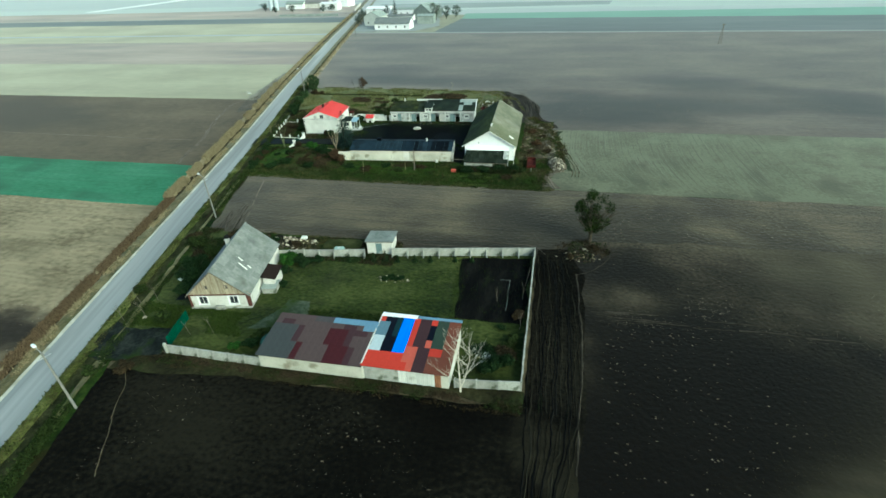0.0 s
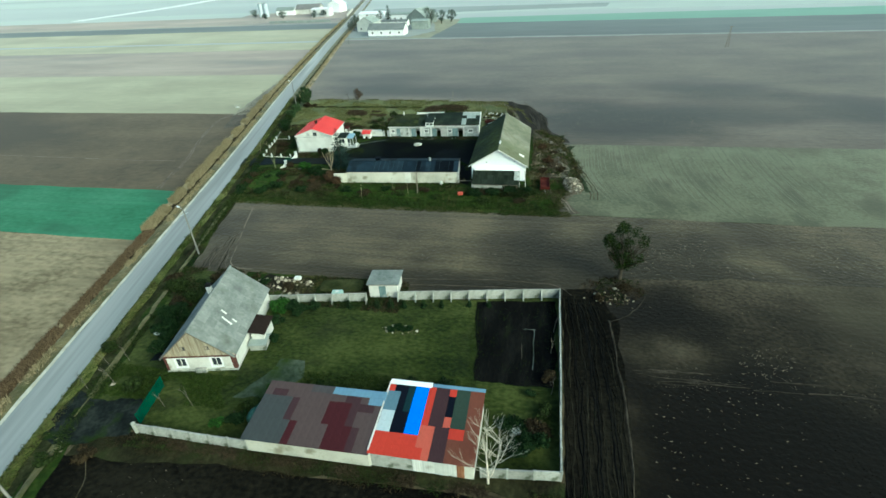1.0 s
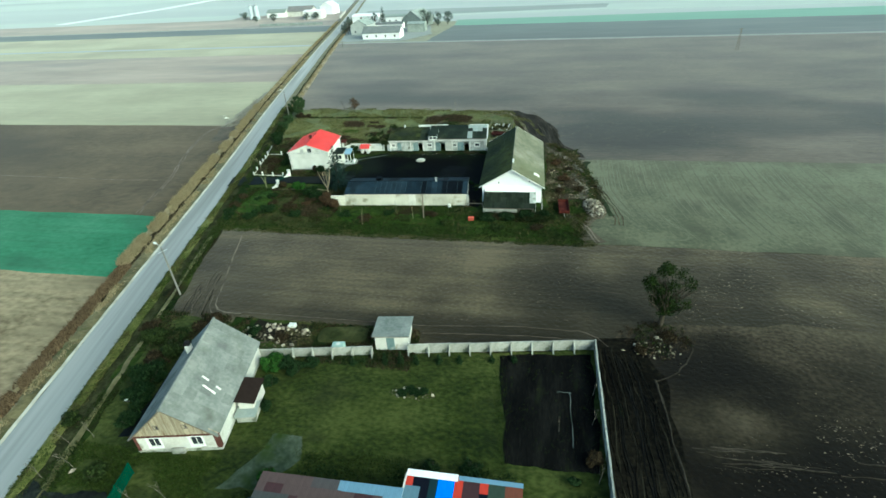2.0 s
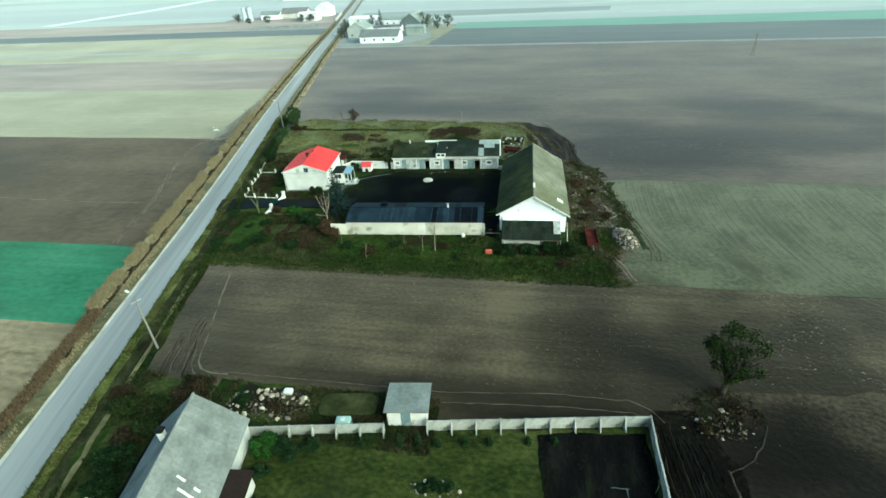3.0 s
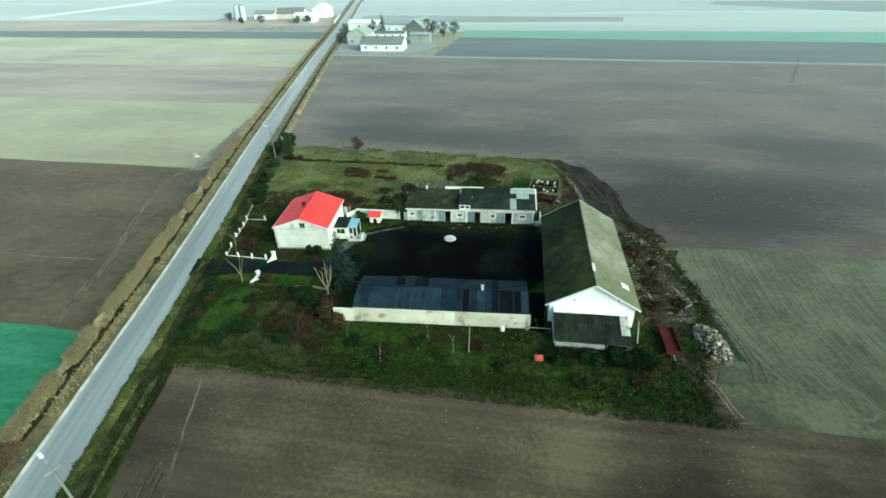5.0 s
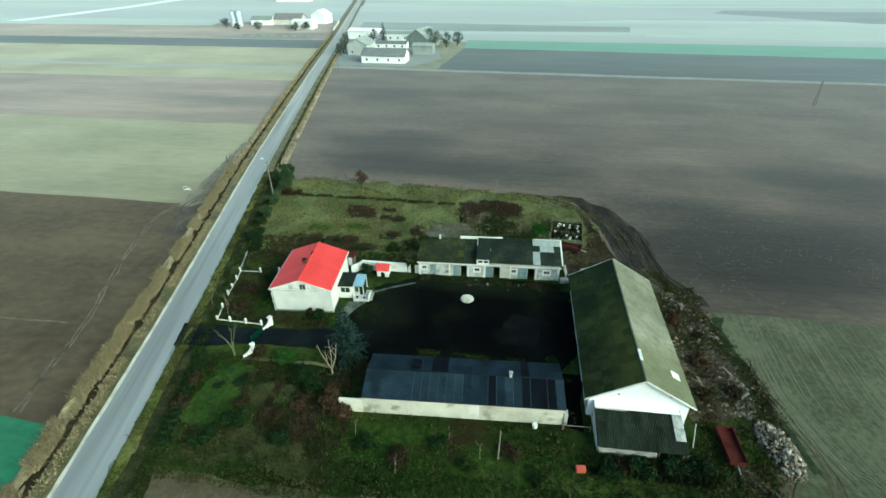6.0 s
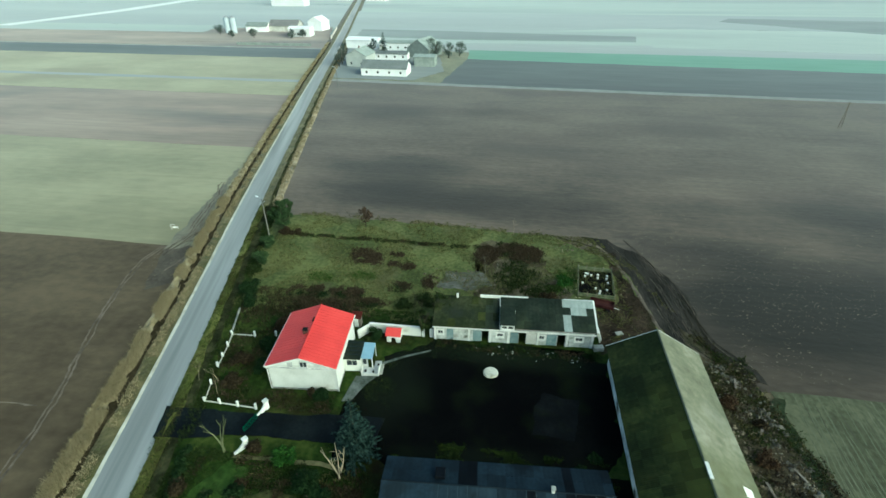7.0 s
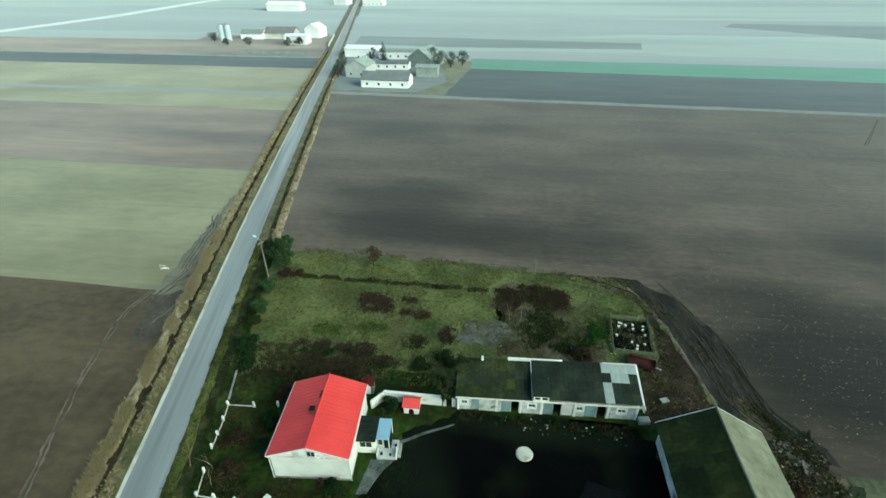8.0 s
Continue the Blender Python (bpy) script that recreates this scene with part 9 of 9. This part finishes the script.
weed_patch([(-32.0, 116.8, 2.0, 1.0, 200), (-30.0, 113.2, 3.0, 2.0, 340), (-30.4, 107.0, 4.0, 3.6, 520), (-28.0, 103.2, 5.0, 2.2, 420)], 0.4, "leaf_olive", "dark olive growth in the fallow strip", 28)
weed_patch(FURROW, 0.24, "leaf_olive", "dark grass along an old furrow in the meadow", 74, 4)
weed_patch(FURROW[::2], 0.24, "weed_brown", "brown weeds along an old furrow in the meadow", 75, 4)
weed_patch([(-24.0, 104.8, 2.4, 2.6, 260), (-21.6, 108.0, 1.8, 3.0, 260), (-56.6, 103.0, 2.4, 1.2, 160), (-63.6, 101.6, 2.6, 1.2, 150)], 0.24, "grass_lush", "lush green grass patch in the meadow", 76)
litter("meadow_rubble", scatter(77, 70, -29, -20, 115.8, 119.6), 0.06, 0.22, "stone_dull", "grey rubble at the meadow corner", 77)
litter("meadow_rubble", scatter(78, 60, -32, -19.5, 99.6, 108), 0.04, 0.11, "stone", "pale litter in the weeds behind the stables", 78)
blades("verge_weeds", clumpy(strew(29, 5000, -30, 126, 4.9, 6.6), 0.3, -0.05, 2.9), 0.3, 0.08, "leaf_olive", "dark weeds in the roadside ditch", 29, 0.5, 5)

# fine pale straw and root bits strewn over the ploughed soil, weeds that spill over the borders
def bits(seed, count, x0, x1, y0, y1, scale, cut, size, label, keep=None):
    p = clumpy(scatter(seed, count, x0, x1, y0, y1, keep), scale, cut, seed * 1.7)
    rs = np.random.RandomState(seed)
    p[:, 1] = np.round(p[:, 1] / 1.4) * 1.4 + 0.01 * p[:, 0] + rs.normal(0, 0.28, len(p))  # along the furrows
    lumps("straw_bits", p + np.array([0, 0, 0.03]), size * (0.35 + rs.uniform(0, 1, len(p)) ** 3), "straw_bits", label, seed, "crop residue", 0.4, long=2.4)


bits(41, 13000, 8, 80, 15, 50, 0.09, -0.03, 0.056, "straw bits strewn over the brown field", lambda x, y: x > 9 or y < 28)
bits(46, 700, 7, 60, 11.8, 15.0, 0.1, -0.1, 0.032, "band of fine straw scraps across the dark field")
band = random.Random(46)
for k in range(26):
    x, y = band.uniform(7, 52), band.uniform(12.6, 14.6)
    rut([(x, y + 0.02 * x), (x + band.uniform(1.5, 4.0), y + 0.02 * x + 0.08), (x + band.uniform(4.5, 8.0), y + 0.02 * x + 0.12)], band.uniform(0.03, 0.09), "rut_edge", "faint dry crust along an old furrow", 0.03, "dry_furrow", seed=300 + k, wob=0.08, base=0.006)
bits(42, 2600, 8, 80, -30, 13, 0.08, 0.0, 0.06, "pale straw bits on black soil")
bits(43, 11000, -8, 75, 88, 135, 0.07, -0.05, 0.062, "pale straw bits on the wide brown field", lambda x, y: x > 1 - 0.32 * (y - 88))
bits(44, 1800, -58, 3, 31, 50, 0.12, -0.05, 0.045, "straw bits on the harrowed field")
bits(45, 1300, -40, 5, -26, -4.5, 0.1, 0.1, 0.05, "pale straw bits in front of the wall")
for seed, mat in ((68, "leaf_brown"), (69, "leaf_olive"), (70, "weed_brown")):
    blades("corner_weeds", clumpy(scatter(seed, 480, 1.0, 12.0, 24.6, 34.0, lambda x, y: (x - 7.0) ** 2 / 20 + (y - 29.2) ** 2 / 16 < 0.6 + 0.8 * noise.noise((x * 0.4, y * 0.4, 1.0))), 0.4, -0.1, seed), 0.22, 0.08, mat, "withered weeds round the stones under the tree", seed, 0.5, 5)
for seed, mat in ((51, "grass_blade"), (52, "leaf_olive"), (53, "straw_blade")):
    blades("border_weeds", clumpy(scatter(seed, 1200, -64, 2, 49.3, 51.4), 0.3, -0.15, seed), 0.22, 0.08, mat, "weeds spilling over the field border", seed, 0.5, 4)
for seed, mat in ((54, "grass_blade"), (55, "straw_blade"), (56, "leaf_brown")):
    p = scatter(seed, 1300, 0, 1, 52, 96)
    p[:, 0] = np.interp(p[:, 1], [52, 58, 65, 72, 85, 96], [-0.6, 0.0, 3.4, 3.4, 0.4, -4.6]) + np.random.RandomState(seed).normal(0, 0.7, len(p))
    blades("border_weeds", clumpy(p, 0.3, -0.1, seed), 0.22, 0.08, mat, "weeds spilling over the crop border", seed, 0.5, 4)
for seed, mat in ((57, "meadow_blade"),):
    p = scatter(seed, 1500, -79, -6, 0, 1)
    p[:, 1] = np.interp(p[:, 0], [-79, -46, -24, -10, -6], [123.5, 123, 121.5, 112.5, 99]) + np.random.RandomState(seed).normal(0, 0.7, len(p))
    blades("border_weeds", clumpy(p, 0.25, -0.1, seed), 0.22, 0.09, mat, "weeds spilling over the meadow border", seed, 0.5, 4)
p = clumpy(scatter(60, 700, -5, 3.4, 66, 92, lambda x, y: x < 3.4 - 0.02 * (y - 66) ** 1.5), 0.3, -0.1, 6.1)
lumps("junk_rubble", p + np.array([0, 0, 0.08]), 0.05 + 0.2 * cs.uniform(0, 1, len(p)) ** 2, "stone_dull", "broken rubble in the weeds beside the barn", 60)
blades("ditch_reeds", clumpy(strew(61, 5200, -25, 37, -6.3, -4.7), 0.3, -0.3, 2.3), 0.5, 0.09, "reed_brown", "brown withered reeds in the roadside ditch", 61, 0.35, 5)
blades("verge_tufts", clumpy(strew(62, 3500, -40, 126, 2.5, 3.8), 0.22, 0.0, 5.7), 0.2, 0.08, "grass_blade", "lush green tufts on the road verge", 62, 0.5, 5)
for seed, mat in ((85, "leaf_dark"), (86, "leaf_olive"), (87, "leaf_brown")):
    blades("lean_to_weeds", clumpy(scatter(seed, 900, -17.5, -5.5, 56.8, 58.9), 0.4, -0.1, seed), 0.7, 0.09, mat, "tall dark weeds before the lean-to", seed, 0.4, 5)
for seed, mat in ((88, "weed_brown"), (89, "leaf_brown"), (90, "leaf_olive")):
    blades("russet_weeds", clumpy(scatter(seed, 1800, -54, -43.5, 55.5, 64.5, lambda x, y: y < 59.6 or x < -45.4), 0.3, 0.0, seed), 0.4, 0.08, mat, "brown dead weeds at the end of the byre", seed, 0.5, 5)
for seed, mat in ((104, "leaf_brown"), (105, "leaf_olive"), (106, "weed_brown")):
    blades("garden_scrub", clumpy(scatter(seed, 3200, -73, -52, 73.5, 95, lambda x, y: x > road_x(y) + 6.4 and not (-64.5 < x < -51.5 and 76.5 < y < 92)), 0.35, 0.0, seed), 0.3, 0.08, mat, "dead scrub and weeds in the garden round the house", seed, 0.5, 4)
    blades("garden_scrub", clumpy(scatter(seed + 10, 1300, -78, -62, 90.5, 97.5, lambda x, y: x > road_x(y) + 6.4), 0.4, -0.05, seed), 0.24, 0.08, mat, "weeds between the garden and the meadow", seed + 10, 0.5, 4)
    blades("stable_weeds", clumpy(scatter(seed + 20, 700, -41, -19, 87.3, 88.9), 0.5, 0.05, seed), 0.32, 0.07, "leaf_dark" if mat == "leaf_brown" else mat, "clumps of weeds along the stable doors", seed + 20, 0.4, 5)
litter("yard_litter", clumpy(scatter(107, 46, -36, -21, 86.2, 88.6), 0.5, -0.1, 1.0), 0.05, 0.22, "block_grey", "pale rubbish lying before the stables", 107)
yr = np.random.RandomState(95)
for seed, mat in ((95, "leaf_olive"), (96, "weed_brown"), (97, "leaf_dark")):
    p = scatter(seed, 2600, -47, -18, 0, 1)
    p[:, 1] = 89.2 - np.abs(yr.normal(0, 2.2, len(p)))
    blades("yard_fringe", clumpy(p, 0.35, -0.05, seed), 0.08, 0.05, mat, "trodden grass thinning out over the yard", seed, 0.6, 3)
    p = scatter(seed + 10, 1500, -44, -18.2, 0, 1)
    p[:, 1] = 68.4 + np.abs(yr.normal(0, 1.8, len(p)))
    blades("yard_fringe", clumpy(p, 0.3, 0.1, seed + 5), 0.08, 0.05, mat, "green growth along the back of the byre", seed + 10, 0.6, 3)
blades("yard_weeds", clumpy(scatter(63, 2600, -46, -18, 85, 89.4), 0.3, -0.1, 1.9), 0.12, 0.05, "leaf_dark", "trodden weeds before the stables", 63, 0.6, 4)
blades("yard_weeds", clumpy(scatter(64, 1800, -51, -45, 67, 84, lambda x, y: not (69.5 < y < 74.5)), 0.35, 0.0, 2.9), 0.16, 0.07, "leaf_olive", "trodden weeds at the yard edge", 64, 0.6, 4)
for seed, mat in ((71, "leaf_dark"), (72, "leaf_olive"), (73, "grass_blade")):
    # added weeds darken the lawn where the sheds throw shade
    blades("shed_weeds", clumpy(scatter(seed, 1100, -30, -8, 6.6, 11.2, lambda x, y: y < 9.4 + 1.6 * noise.noise((x * 0.35, 2.0, 0.0))), 0.25, 0.05, seed), 0.2, 0.07, mat, "dark weeds deepening the shade along the back of the sheds", seed, 0.5, 5)
    p = scatter(seed + 10, 420, 0, 1, 10, 25)
    p[:, 0] = np.where(np.arange(len(p)) % 3 == 0, -0.7, -9.2 - 0.11 * (p[:, 1] - 10)) + np.random.RandomState(seed).normal(0, 0.4, len(p))
    blades("plot_weeds", clumpy(p, 0.4, -0.1, seed), 0.1, 0.06, "grass_blade" if mat == "leaf_dark" else mat, "weeds spilling over the edge of the dug plot", seed + 10, 0.5, 5)
blades("garden_weeds", clumpy(scatter(65, 700, -10.6, -0.8, 11.5, 25), 0.4, 0.1, 3.3), 0.12, 0.05, "leaf_olive", "withered weeds on the dug plot", 65, 0.6, 4)
